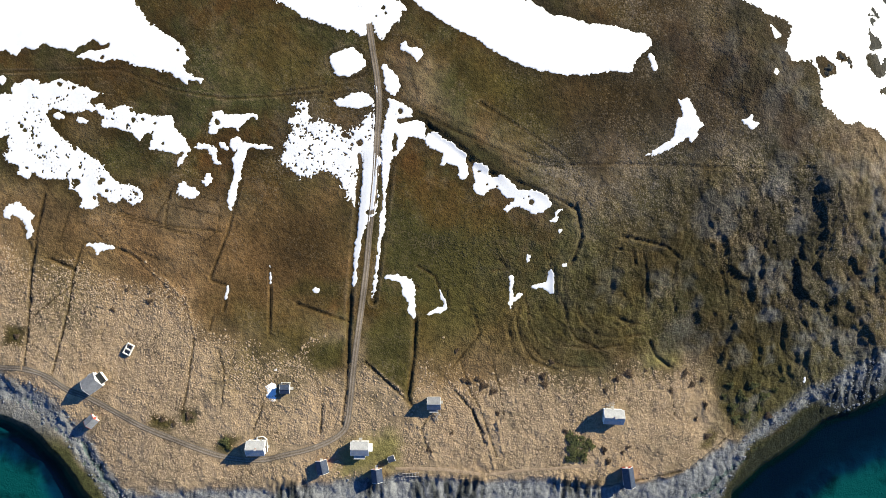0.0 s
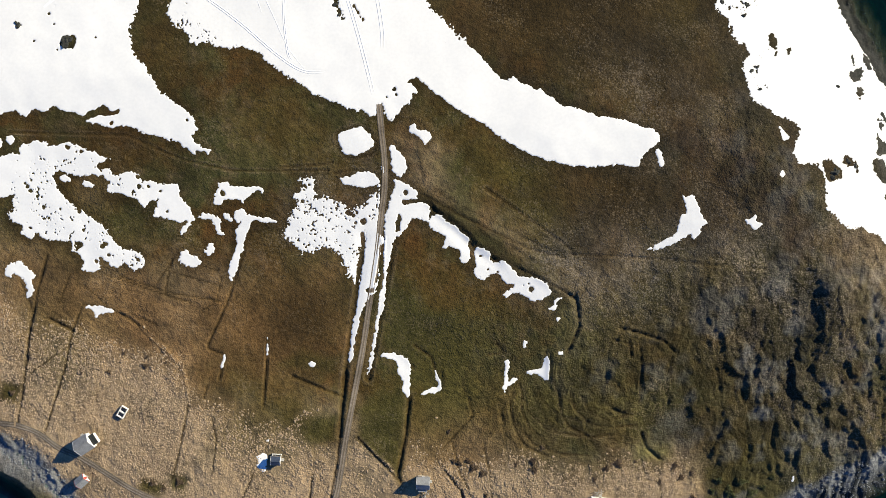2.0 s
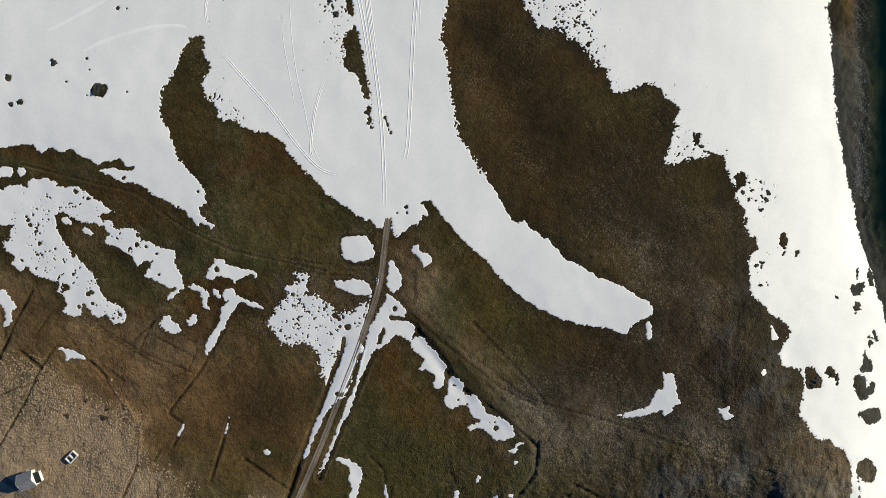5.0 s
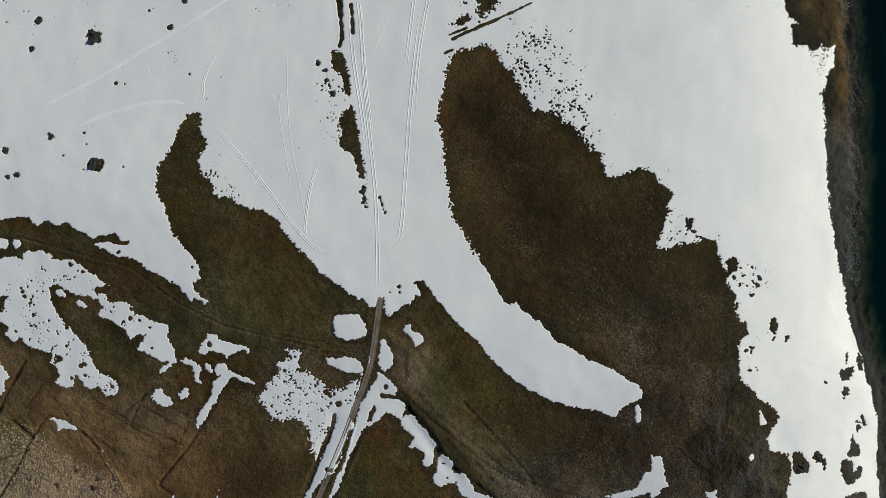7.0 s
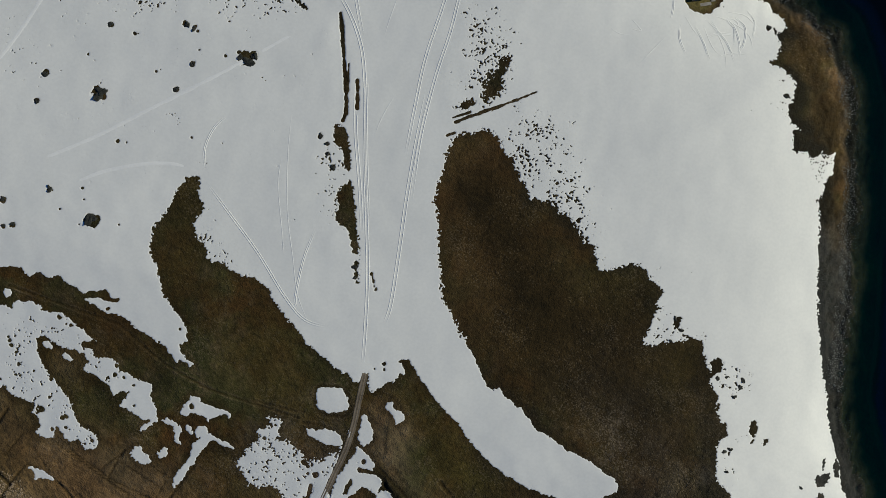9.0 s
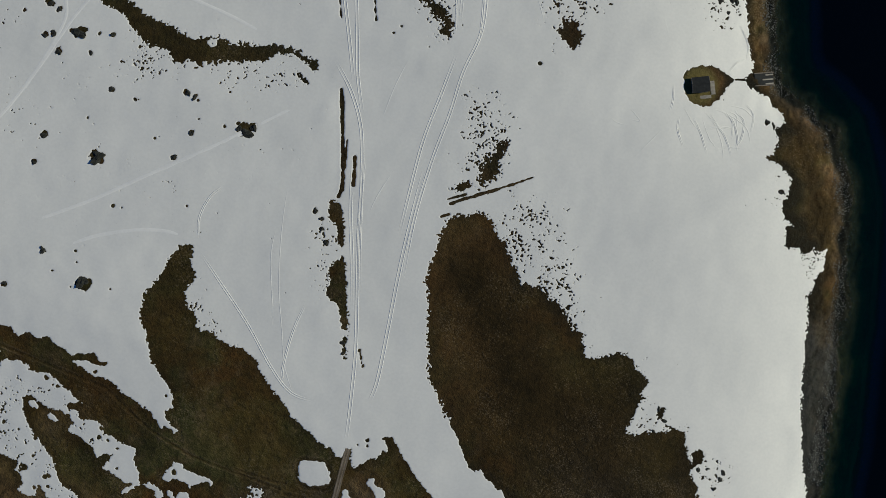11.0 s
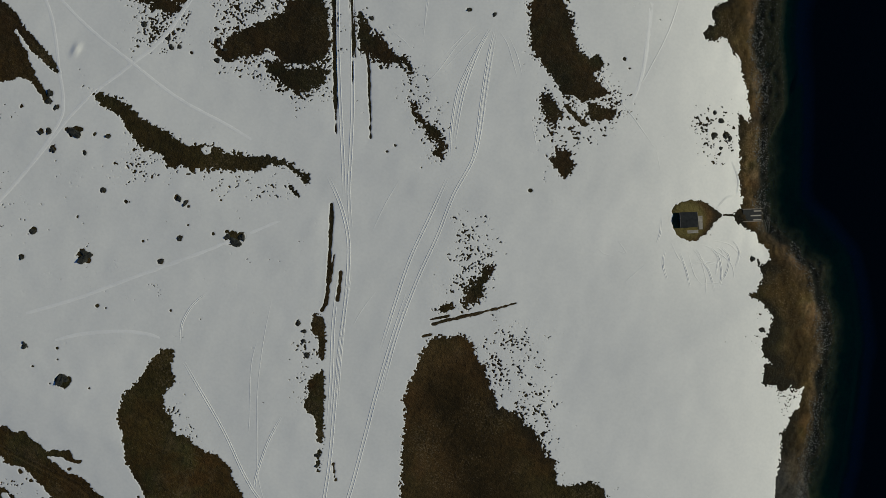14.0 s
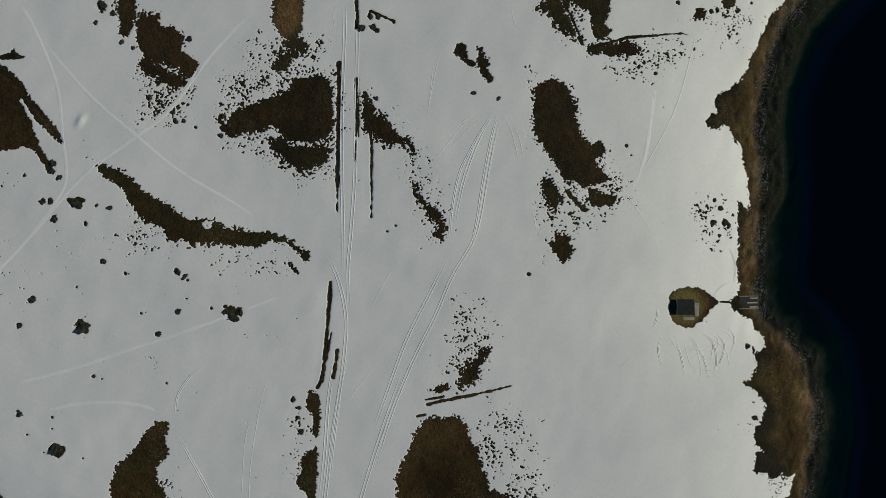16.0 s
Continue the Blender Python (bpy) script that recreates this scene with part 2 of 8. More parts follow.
# ---- plan: outlines in metres
COAST = [(-2600, -60), (-243, -56), (-198, -53), (-184, -58), (-174, -62), (-164, -67), (-156, -75), (-148, -84), (-142, -94), (-134, -104), (-114, -109), (62, -109), (98, -107), (112, -100), (128, -84), (145, -73), (154, -65), (168, -61), (184, -53), (201, -41), (215, -18), (212, 30), (197, 68), (182, 115), (171, 127), (160, 144), (153, 172), (145, 196), (138, 219), (130, 240), (122, 262), (113, 276), (103, 288), (92, 293), (78, 296), (68, 306), (57, 328), (49, 343), (35, 366), (28, 381), (24, 412), (40, 480), (100, 600), (60, 2600), (-2600, 2600)]
STRAW = [[(-224.1, 4.8), (-178.6, 3.6), (-165.4, -4.3), (-149.5, -6.6), (-124.5, -11.2), (-101.8, -15.8), (-97.7, -32), (-84.1, -39.1), (-65.8, -48.4), (-51.9, -50.7), (-40.3, -46.1), (-33.3, -41.4), (-19.5, -57.7), (-13.7, -63.6), (-10.2, -46.1), (1.4, -36.7), (17.6, -46.1), (40.8, -49.6), (68.6, -51.9), (87.1, -48.4), (115, -49.6), (118.1, -69.8), (123.1, -77), (118.6, -86.5), (97.4, -98.1), (74.3, -108), (3.8, -107.9), (-66.8, -107.9), (-118, -118), (-150, -96), (-158, -84), (-174, -74), (-190, -68), (-231.4, -66)]]
PALE = [[(-233.3, 31.8), (-163.7, 25.1), (-146.2, 13.8), (-109.6, 20.6), (-87, 18.4), (-92.6, -13.5), (-101.8, -15.8), (-149.5, -6.6), (-178.7, 2.5), (-235.5, 4.8)],
    [(-144.4, 50), (-140.4, 50.5), (-140, 43.8), (-144.3, 43.6)],
    [(154.7, 45.3), (179.2, 48.2), (186.3, 4.8), (163.1, 4.8)],
    [(121, -26.2), (130.3, -27.4), (128.5, -39.1), (120.3, -36.7)],
    [(-14.3, 59.5), (3.6, 50.7), (26.1, 41.8), (48.7, 32.3), (65, 12.7), (51.3, 15.7), (26.2, 25.1), (3.6, 40.3), (-12.1, 52.9)],
    [(-14.2, 78), (-8.7, 73.7), (-9.8, 62.7), (-14.3, 60.6), (-17.6, 71.5)],
    [(48.7, 32.9), (82.5, 35.8), (89.5, 28.5), (59.3, 11.6), (46.7, 20.6)]]
PALE += [[(-55, -27.4), (-39, -34.4), (-40.3, -46.1), (-56.5, -46.1)],
    [(-176.8, 320.5), (-162.1, 328.9), (-147.6, 300.8), (-154.9, 295.3), (-162.7, 300)],
    [(14.9, 397.3), (18.9, 414), (14.5, 424.2), (19, 427.3), (22.2, 394.1), (24, 375.6), (16.9, 376.5)],
    [(26.5, 357.4), (31.3, 366.2), (38.6, 359.5), (34.7, 351.3)]]
MOWN = [[(-34.1, -45.8), (-30.9, -47.0), (-22.8, -53.5), (-16.6, -58.6), (-14.3, -63.0), (-10.9, -70.3), (-19.5, -77.4), (-33.3, -75.0), (-35.5, -59.8)],
    [(-64.2, -45.8), (-56.1, -36.6), (-42.3, -31.5), (-41.9, -34.7), (-52.7, -39.3), (-56.2, -45.8), (-42.4, -49.3), (-42.4, -57.4), (-64.4, -57.4)]]
THIN_STRAW = [(-9.0, -36.6), (17.5, -36.6), (38.2, -45.8), (26.8, -57.4), (3.7, -58.6), (-9.0, -50.5)]
DARK_IN_STRAW = [[(-31.5, -47.9), (-13.7, -64.3), (-12, -46.1), (-11.3, -27.4), (-29.7, -27.4)],
    [(111.6, -50.8), (142.2, -36.7), (148, -57.9), (127.7, -74.6), (120.6, -74.6), (113.2, -65)],
    [(-62.2, -39.1), (-39.7, -36.7), (-39.8, -48.4), (-51.9, -49.6)],
    [(-92.9, -81.2), (-89.3, -76.5), (-83.5, -77.7), (-89.4, -83.6)],
    [(-106.5, -65.9), (-100.7, -67.1), (-102, -71.8), (-106.6, -70.6)],
    [(106.4, -81.4), (109.8, -74.4), (113, -75.6), (110, -81.5)],
    [(-178.4, -30.9), (-170.4, -32), (-172, -40.2), (-180, -39.1)],
    [(-119.5, -68.4), (-110.1, -70.6), (-112.5, -74.1), (-119.6, -73)],
    [(-65.2, -18.1), (-55.9, -11.2), (-39.9, -13.5), (-42.3, -20.4)]]
OLIVE = [[(94.3, 18.4), (144.1, 20.6), (147.3, -46.1), (118.1, -69.8), (112.2, -36.7)],
    [(44.9, 159.6), (64.5, 165.6), (69.5, 141.2), (52.3, 143)],
    [(68.7, 136.2), (90.8, 142.9), (98.4, 109.7), (82.5, 114.4)],
    [(-8.4, 87), (17, 73.4), (45.5, 65.3), (41.8, 54.5), (13.9, 60.4)],
    [(89.6, 25.1), (114.4, 25.1), (115.2, 4.8), (94.7, 4.8)],
    [(118, -8.9), (131.7, -6.6), (135.7, -46.1), (120.1, -60.3)],
    [(141.8, -27.4), (160.2, -27.4), (159.6, -55.6), (143.2, -57.9)],
    [(-21.3, 13.8), (17.3, 9.3), (26.5, -6.6), (26.7, -32), (-0.9, -41.4), (-21.6, -27.4)],
    [(-76.4, 84.6), (-47.5, 84.6), (-45.6, 60.6), (-70.2, 59.5)]]
OLIVE += [[(62.4, 27.3), (93.9, 29.6), (114.8, 16.1), (106.1, 4.8), (67.3, 9.3)],
    [(49.2, 4.8), (67.3, 9.3), (84.2, -27.4), (77.8, -46.1), (40.8, -46.1), (17.5, -36.7), (31.3, -22.8)],
    [(26, 54), (48.3, 58.4), (50.9, 36.3), (30.6, 38.5)],
    [(-151.3, 47.4), (-126.8, 42.9), (-129.4, 34), (-143, 34)],
    [(-79.2, -27.4), (-51.6, -27.4), (-51.9, -46.1), (-79.7, -46.1)],
    [(-129.3, 123), (-119.1, 135.4), (-111.3, 109.7), (-116.6, 96.4)],
    [(-196.7, 213.1), (-160.5, 212.9), (-103.5, 226.8), (-101.2, 222.8), (-154.9, 203), (-190.6, 211.4)],
    [(-160.8, -4.3), (-149.6, -7.8), (-152.6, -22.8), (-158.1, -18.1)]]
PEAT = [[(100.9, 25.1), (123.3, 29.6), (143.8, 25.1), (146.4, -27.4), (126.1, -36.7), (111.5, -18.1), (94.9, 0.2)],
    [(143.6, 29.6), (157.3, 27.4), (161, 0.2), (147.2, 2.5)],
    [(-32.8, 182.8), (-12.6, 193.7), (21, 175.8), (42.1, 161.1), (69.5, 164.8), (90.1, 145.1), (112, 113.7), (118.4, 91.9), (83.8, 86.5), (45.9, 94.1), (14.8, 103.5), (-11.5, 128.3)],
    [(43.6, 84.7), (88.2, 84.9), (93.1, 58.4), (82.5, 36.3), (50.9, 38.5)],
    [(-16.7, 145.5), (51.2, 154.5), (88.5, 142.2), (104.9, 88), (82.5, 90.9), (19.1, 104.8)],
    [(-34, 182.2), (-12.3, 199.6), (7.5, 173.9), (-22.2, 152)],
    [(-64.5, 13.8), (-41.8, 9.3), (-44.3, -6.6), (-64.9, -4.3)]]
PEAT += [[(-155.5, 254.7), (-128.7, 285.5), (-113.4, 262.9), (-126.1, 253.1)],
    [(-154.4, 78.1), (-130, 73.7), (-108, 64.9), (-152.7, 64.9)],
    [(62.6, 56.1), (111.1, 75.7), (141.7, 55.8), (66.2, 30.2)]]
# shade on steep banks, painted as dark zones; the third is dark greenish ground
SHADE_AND_DARK = [[(141.8, 29.1), (156.1, 31.4), (161, 9.3), (158.9, -2.1), (146.4, -3.2), (141.2, 9.3)],
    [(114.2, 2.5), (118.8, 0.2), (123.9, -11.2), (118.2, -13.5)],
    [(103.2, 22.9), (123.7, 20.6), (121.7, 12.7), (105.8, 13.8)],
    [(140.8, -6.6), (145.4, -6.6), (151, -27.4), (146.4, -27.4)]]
MAUVE = [[(48.2, 67.1), (61.5, 69.3), (90.5, 72.7), (94.0, 65.0), (84.4, 47.4), (66.6, 38.5), (50.9, 39.6), (46.1, 54.0)],
    [(88.2, 84.9), (115.5, 94.3), (138.4, 72.1), (147.6, 56.5), (138.5, 45.2), (104.5, 51.8), (92.8, 71.6)]]
# band of shade below the stream bank, painted into the ground cover
SHADED_BANK = [(-15.4, 54.9), (-9.9, 54.9), (3.6, 47.8), (21.6, 38.1), (37.5, 25.8), (49.0, 15.0), (45.7, 12.0), (33.1, 20.6), (19.4, 29.1), (3.6, 41.8), (-13.2, 50.7)]
SHADE_AND_DARK += [[(143.7, 27.3), (150.4, 30.7), (155.2, 25.1), (160.5, 9.3), (158.6, 2.5), (149.4, 3.6), (144.4, 13.8)]]
BLEACHED = [[(48.7, 33.6), (75.7, 35.2), (84.8, 31.8), (62.6, 15), (50, 21.7)],
    [(162.4, 61.5), (179.4, 50.6), (191.4, 4.8), (165.1, 9.3), (159.4, 38.6)],
    [(113.3, 58.4), (138.3, 54.1), (136.1, 48.5), (113.5, 50.7)]]
BLEACHED += [[(-12.7, 73.2), (-8, 71.5), (-7.2, 57.9), (-10.3, 58.8), (-12, 64.9)]]
GOLD = [[(-166.2, 308.4), (-156.3, 314), (-151.9, 306.1), (-150.5, 300.4), (-152, 297), (-154.6, 294.7), (-159.5, 296.6), (-162.9, 301.2)]]
LAWN = [[(-42.8, -83.1), (-33.5, -77.9), (-21.9, -75.1), (-16.3, -78.9), (-18.7, -89.8), (-43, -95.6)],
    [(82.4, -43.7), (96.2, -42.6), (96.4, -47.3), (83.6, -48.4)]]
BEACH = [[(-121.5, -99), (-106.2, -100.4), (-85.1, -98.4), (-66.4, -99.4), (-52.3, -95.6), (-33.6, -95.1), (-19.6, -93.6), (-5.6, -95.1), (17.8, -95.6), (34.1, -94.6), (50.5, -95.6), (64.5, -98), (78.6, -97), (99.6, -93.3), (109, -87.4), (118.3, -78.8), (123.7, -80.6), (112.4, -99), (97.8, -106), (27.3, -111.6), (-114, -111.6)],
    [(-198.3, -54.3), (-183.8, -57), (-172, -61.1), (-163.1, -65.9), (-164.9, -67.9), (-173.7, -64.2), (-184.3, -60.4), (-198.6, -57.7)]]
JAGGED = [[(156.7, -59.3), (166.1, -48.5), (181.4, -37.9), (184.1, -60.8), (168.1, -66.0), (156.4, -67.4)],
    [(-69, -94), (-56, -93), (-54, -112), (-71, -112)], [(-33, -96), (-23, -95), (-21, -112), (-35, -112)],
    [(-10, -94), (6, -93), (17, -94), (19, -112), (-12, -112)], [(47, -94), (58, -94), (67, -96), (69, -112), (45, -112)]]
RUST = [[(18.1, 287.4), (58.6, 309.8), (73.8, 280.3), (34, 259.2)],
    [(-233.2, 34), (-163.7, 25.1), (-109.6, 20.6), (-82.3, 25.1), (-41.6, 25.1), (-37.5, -4.3), (-65.4, -27.4), (-97.6, -27.4), (-101.8, -15.8), (-149.5, -6.6), (-178.7, 2.5), (-235.5, 4.8)],
    [(-30.6, 183.5), (-11.9, 191.5), (4.7, 175.5), (24.2, 134.5), (1.8, 123), (-18.9, 144.9)],
    [(-209.7, 273.2), (-179.4, 269.7), (-176.9, 260.7), (-198.9, 258.6)]]
LICHEN = [[(65.8, 111.4), (139.6, 109), (150, 58.8), (179.2, 48.2), (199.9, 4.8), (140.3, 4.8), (116.4, 31.8), (75.8, 31.8), (88.6, 58.4)],
    [(144.7, 31.8), (186.2, 13.9), (191.1, -51.3), (154.5, -50.8)],
    [(39.7, 34), (71.1, 38.5), (94.1, 25.1), (60.4, 11.6)],
    [(-50.1, 58.4), (-36.7, 54), (-41.3, 47.4), (-50.2, 49.6)]]
CRAG = [[(90.2, 4.8), (116.4, 31.8), (143.6, 29.6), (179.4, 50.6), (215.6, 33.2), (216.5, -47), (155.4, -60.4), (122.9, -72.2), (113.8, -48.4), (98.1, -27.4)],
    [(17.3, 2.5), (62.9, 4.8), (95, -4.3), (105.3, -36.7), (73.1, -43.7), (22.1, -34.4)],
    [(117.7, 85.2), (138.4, 72.1), (147.6, 58.7), (122.3, 56.2)]]
SAND = [[(134.7, -116.4), (156, -97.3), (175, -88.9), (218.7, -76.2), (224.4, -137), (135.6, -133.9)],
    [(-222.4, -83.1), (-181.3, -82.8), (-168, -91), (-163, -98), (-160.5, -106), (-158, -133.2), (-228, -136.5)],
    [(-220.3, -63.4), (-183.8, -68.2), (-179.7, -77.9), (-188.7, -83), (-222.4, -83.1)]]
TRACKS = [([(-29.1, 88.5), (-27.6, 78), (-25.9, 67.1), (-25.3, 56.2), (-26.1, 45.2), (-27.3, 27.3), (-29.3, 9.3), (-31.1, -8.9), (-33.6, -27.4), (-36.1, -46.1), (-37.6, -60.1), (-39, -70.6), (-41.4, -75.3), (-47.5, -79.3), (-55.6, -82.4), (-63.8, -84.3), (-73.2, -86.5), (-82.5, -86.5), (-91.8, -84.8), (-102.2, -81.2), (-112.6, -77), (-124.3, -72.4), (-136.2, -66.2), (-145.3, -61.5), (-154.4, -57.9), (-163.4, -52), (-172.6, -49.2), (-182.1, -48.6), (-196.4, -46.3)], 2.6),
    ([(-39, -70.6), (-39.9, -60.1), (-38.4, -48.4), (-36.4, -27.4)], 1.6)]
PATHS = [([(-19.6, -90.3), (-0.9, -90.7), (17.7, -92.7), (31.7, -91.2), (45.7, -90.3), (62, -88.8)], 1)]
SCARPS = [([(74.2, 6.6), (78.8, 3.6), (83.5, 0.2), (92.6, -0.2)], 1),
    ([(71.7, -4.3), (70.1, -11.2), (68.4, -19.3), (66.9, -23.9)], 1),
    ([(66.9, -23.9), (75.1, -28.6), (82, -30.2)], 1),
    ([(49.3, -4.3), (49.6, -18.1), (49.9, -36.7)], 1),
    ([(27.8, -25.1), (27.9, -36.7), (33.8, -46.1)], 1),
    ([(56.8, -34.4), (63.8, -41.4), (69.7, -48.4)], 1),
    ([(36, -36.7), (47.7, -46.1)], 1),
    ([(78.8, 3.6), (77.9, -4.3), (79.3, -13.5)], 0.8),
    ([(81.4, -8.9), (84, -18.1), (83.1, -27.4)], 0.7),
    ([(98.8, -13.5), (103.6, -20.4), (109.4, -22.8)], 0.6)]
SCARPS += [([(32.5, -27.4), (33.7, -36.7), (40.7, -43.7)], 0.5),
    ([(40.5, -22.8), (44, -32), (49.9, -39.1)], 0.5),
    ([(63.1, -8.9), (59.8, -15.8), (56.5, -18.1)], 0.6),
    ([(19.6, -2.1), (26.5, -6.6), (22, -13.5)], 0.5),
    ([(12.8, -11.2), (10.6, -22.8), (17.5, -29.7)], 0.5),
    ([(23.2, -27.4), (24.5, -36.7), (22.2, -43.7)], 0.5),
    ([(61.2, -27.4), (66, -36.7), (75.4, -41.4)], 0.5),
    ([(36.9, 75.9), (48.1, 69.3), (66.1, 65)], 0.4),
    ([(-11, 52.9), (-5.4, 49.1), (3.6, 44), (10.4, 38.5), (17.1, 32.9), (24, 27.8), (30.8, 24), (38.7, 23.3), (45.6, 17.9), (49.7, 15.7)], 2.9),
    ([(-7.6, 58.4), (3.6, 51.8), (14.8, 46.3), (26.1, 41.8), (39.7, 36.3), (48.7, 34)], 0.8)]
SCARPS += [([(-0.9, 52.9), (12.6, 44), (26.1, 36.3), (37.5, 29.6), (48.9, 21.7)], 0.7),
    ([(-4.3, 52.9), (7, 46.3), (19.4, 37.4), (30.7, 29.6)], 0.7),
    ([(-18.7, 85), (-15.6, 81.3), (-13.8, 77), (-12.7, 70.4), (-10.9, 64.9), (-9.4, 58.8)], 0.9),
    ([(113.6, 5.9), (114.7, 0.2), (115.6, -5.5), (119.2, -8.9), (123.2, -10.8)], 3.6),
    ([(142.5, -3.2), (143.6, -7.8), (143.4, -12.4), (145.9, -17), (148.8, -20.4), (153.1, -23.9)], 4),
    ([(164.6, -3.2), (166.4, -6.6), (167.3, -10.1)], 3.2),
    ([(94.3, -3.2), (94.3, -8.9), (93.1, -15.8), (94.3, -23.9), (94.8, -27.9)], 2.2),
    ([(127.6, -2.1), (129.4, -6.6), (128.5, -12.4), (126.4, -16.3), (126.7, -23.9)], 2.4),
    ([(119.3, -29.7), (117.2, -35.5), (115, -40.2), (112.8, -47.2)], 2.8),
    ([(146.4, -27.4), (147.8, -32), (149.6, -35.5)], 2.6)]
SCARPS += [([(138.4, -29.7), (138.3, -36.7), (139.8, -44.9), (142.8, -48)], 2.4),
    ([(149.3, -39.1), (148.5, -46.1), (150.4, -52), (152.8, -58)], 3),
    ([(160.6, -34.4), (160.4, -40.2), (163.5, -46.1)], 2.2),
    ([(169.4, -27.4), (173.3, -34.4), (175.9, -39.1)], 2),
    ([(158.8, 31.9), (157, 25.1), (158.3, 17.2), (161.7, 9.3)], 2.4),
    ([(150.9, 29.6), (150.3, 21.7), (152.4, 12.7), (154.4, 4.8)], 2),
    ([(134, 2.5), (135.8, -6.6), (134.8, -15.8)], 1.4),
    ([(104.6, -18.1), (103, -23.9), (104.2, -30.9)], 1.4),
    ([(154.6, -8.9), (157.8, -15.8), (157.7, -23.9)], 1.6),
    ([(174, -6.6), (176, -13.5), (175.5, -20.4)], 2)]
SCARPS += [([(130.7, -36.7), (129.1, -43.7), (131.3, -50.8)], 1.6),
    ([(157.7, -46.1), (159.2, -52), (162.7, -58)], 1.8)]
SCARPS += [([(45.6, -6), (46, -12), (46.3, -19)], 2.6), ([(1.6, -15.5), (2.2, -20), (2.0, -26)], 2.0)]
SPRINKLES = [([(-16, 197.3), (13.2, 201.6), (32.7, 184.1), (46.4, 162.4), (34.9, 161.3), (11.1, 177.4)], 1),
    ([(-80.5, 174.1), (-73.6, 178.6), (-66.8, 165.4), (-60.8, 155.5), (-59.5, 139.5), (-68.3, 141.5), (-78, 162)], 0.85),
    ([(-47.2, 242.8), (-26.6, 238.7), (-15.6, 223.9), (-25.9, 205.1), (-31.9, 201.7)], 1),
    ([(-12.8, 209.7), (11.8, 212.9), (23.5, 182.7), (3.2, 176.7)], 0.9)]
SPRINKLES += [([(-177.5, 211), (-154.9, 203), (-129.1, 212.3), (-102.1, 219.8), (-103.8, 213.6), (-150.5, 195.1), (-174.6, 191.9)], 0.9),
    ([(-171.3, 269.1), (-130.3, 297.6), (-106.9, 256.1), (-131.7, 244.7), (-158, 245.5)], 1.1),
    ([(-203.1, 261.4), (-177.2, 265.8), (-169.2, 246.9), (-188.8, 235.8)], 1.1),
    ([(-105.9, 295.9), (-79.8, 282), (-55.1, 256.7), (-68.1, 252), (-95.9, 278.1)], 1),
    ([(-64, 332.9), (-11.8, 320.8), (-0.5, 300.8), (-18.7, 266.8), (-41.8, 298.3)], 1),
    ([(-167.3, 289.6), (-139.8, 305.2), (-135.9, 289.2), (-158.4, 273.8)], 1.1),
    ([(-46, 352.5), (-3.8, 384.9), (-10.2, 356.6), (-35.8, 344)], 0.9),
    ([(-78.8, 363.6), (-59, 375.2), (-45.5, 351.6), (-64.8, 348.2)], 1.2)]
SPRINKLES += [([(-64.7, 56.2), (-32.3, 47.4), (-32.6, 18.4), (-66.4, 27.3)], 0.7),
    ([(-175, 65), (-117.4, 54), (-121.1, 16.1), (-177.3, 25.1)], 0.6),
    ([(-226.9, 193.5), (-111.1, 217.3), (-79.2, 188.2), (-188.4, 124.3)], 0.18),
    ([(22.3, 324.6), (38.2, 333.9), (48.9, 315.4), (32.8, 306.3)], 1),
    ([(-13, 395.2), (6.3, 407.9), (13, 387.7), (-8, 382.2)], 0.9),
    ([(-120.8, 137.3), (-102.5, 119.4), (-89.4, 107), (-102.3, 103.1), (-114.3, 115.8)], 0.9)]
SPRINKLES += [([(100.7, 138.8), (108.3, 142.3), (116, 142.2), (118.5, 135.7), (113.5, 129.5), (106.8, 131.1)], 0.95),
    ([(68.9, 143.4), (71.3, 151.2), (82.7, 153.5), (92.1, 150.5), (86, 142.7), (73.1, 137.6)], 1),
    ([(58.8, 168.6), (65.4, 170.6), (71.7, 165.5), (72.8, 154), (67.1, 157)], 0.9),
    ([(112, 113.7), (120, 116), (123, 101.5), (116.3, 103.1)], 0.9),
    ([(108.6, 236.2), (120.3, 241.1), (122.9, 229.2), (121.5, 215.9), (111.7, 229.8)], 1.1),
    ([(83.1, 263.4), (91.1, 264.5), (96.9, 246.6), (91.1, 251.7)], 0.7)]
DITCHES = [([(49.8, 33.6), (71.3, 34.0), (93.8, 33.4), (116.4, 32.0), (148.0, 32.3)], 1.2, 0.6), ([(14.8, 57.9), (32.8, 46.9), (48.7, 36.7), (51.4, 33.6)], 1.2, 0.5),
    ([(-170.2, -37.9), (-168.2, -22.8), (-166.4, -6.6), (-165.3, -3.2), (-162.8, 9.3), (-159.4, 21.7)], 1.3, 0.9),
    ([(-165.3, -3.2), (-167.1, 4.8), (-170.2, 10.5)], 1, 0.6),
    ([(-156.1, -36.7), (-152.1, -22.8), (-149.2, -8.9), (-147, -2.1), (-144.9, 2.5)], 1, 0.7),
    ([(-156.1, -36.7), (-160.5, -50.8)], 1, 0.7),
    ([(-170.2, -37.9), (-172.2, -49.7)], 1, 0.7),
    ([(-158.5, -3.9), (-149.1, -8.5)], 1.2, 0.9),
    ([(-144.9, 3), (-133.1, 1.4), (-126.4, -2.1), (-122, -5)], 1.1, 0.9),
    ([(-122, -5), (-115.4, -11.2), (-106.5, -19.3)], 0.9, -0.4),
    ([(-80.5, 27.3), (-87, 5.9), (-94.3, -11.2), (-93.9, -12.8), (-87.1, -14.9), (-89.2, -25.1)], 1.1, 0.9)]
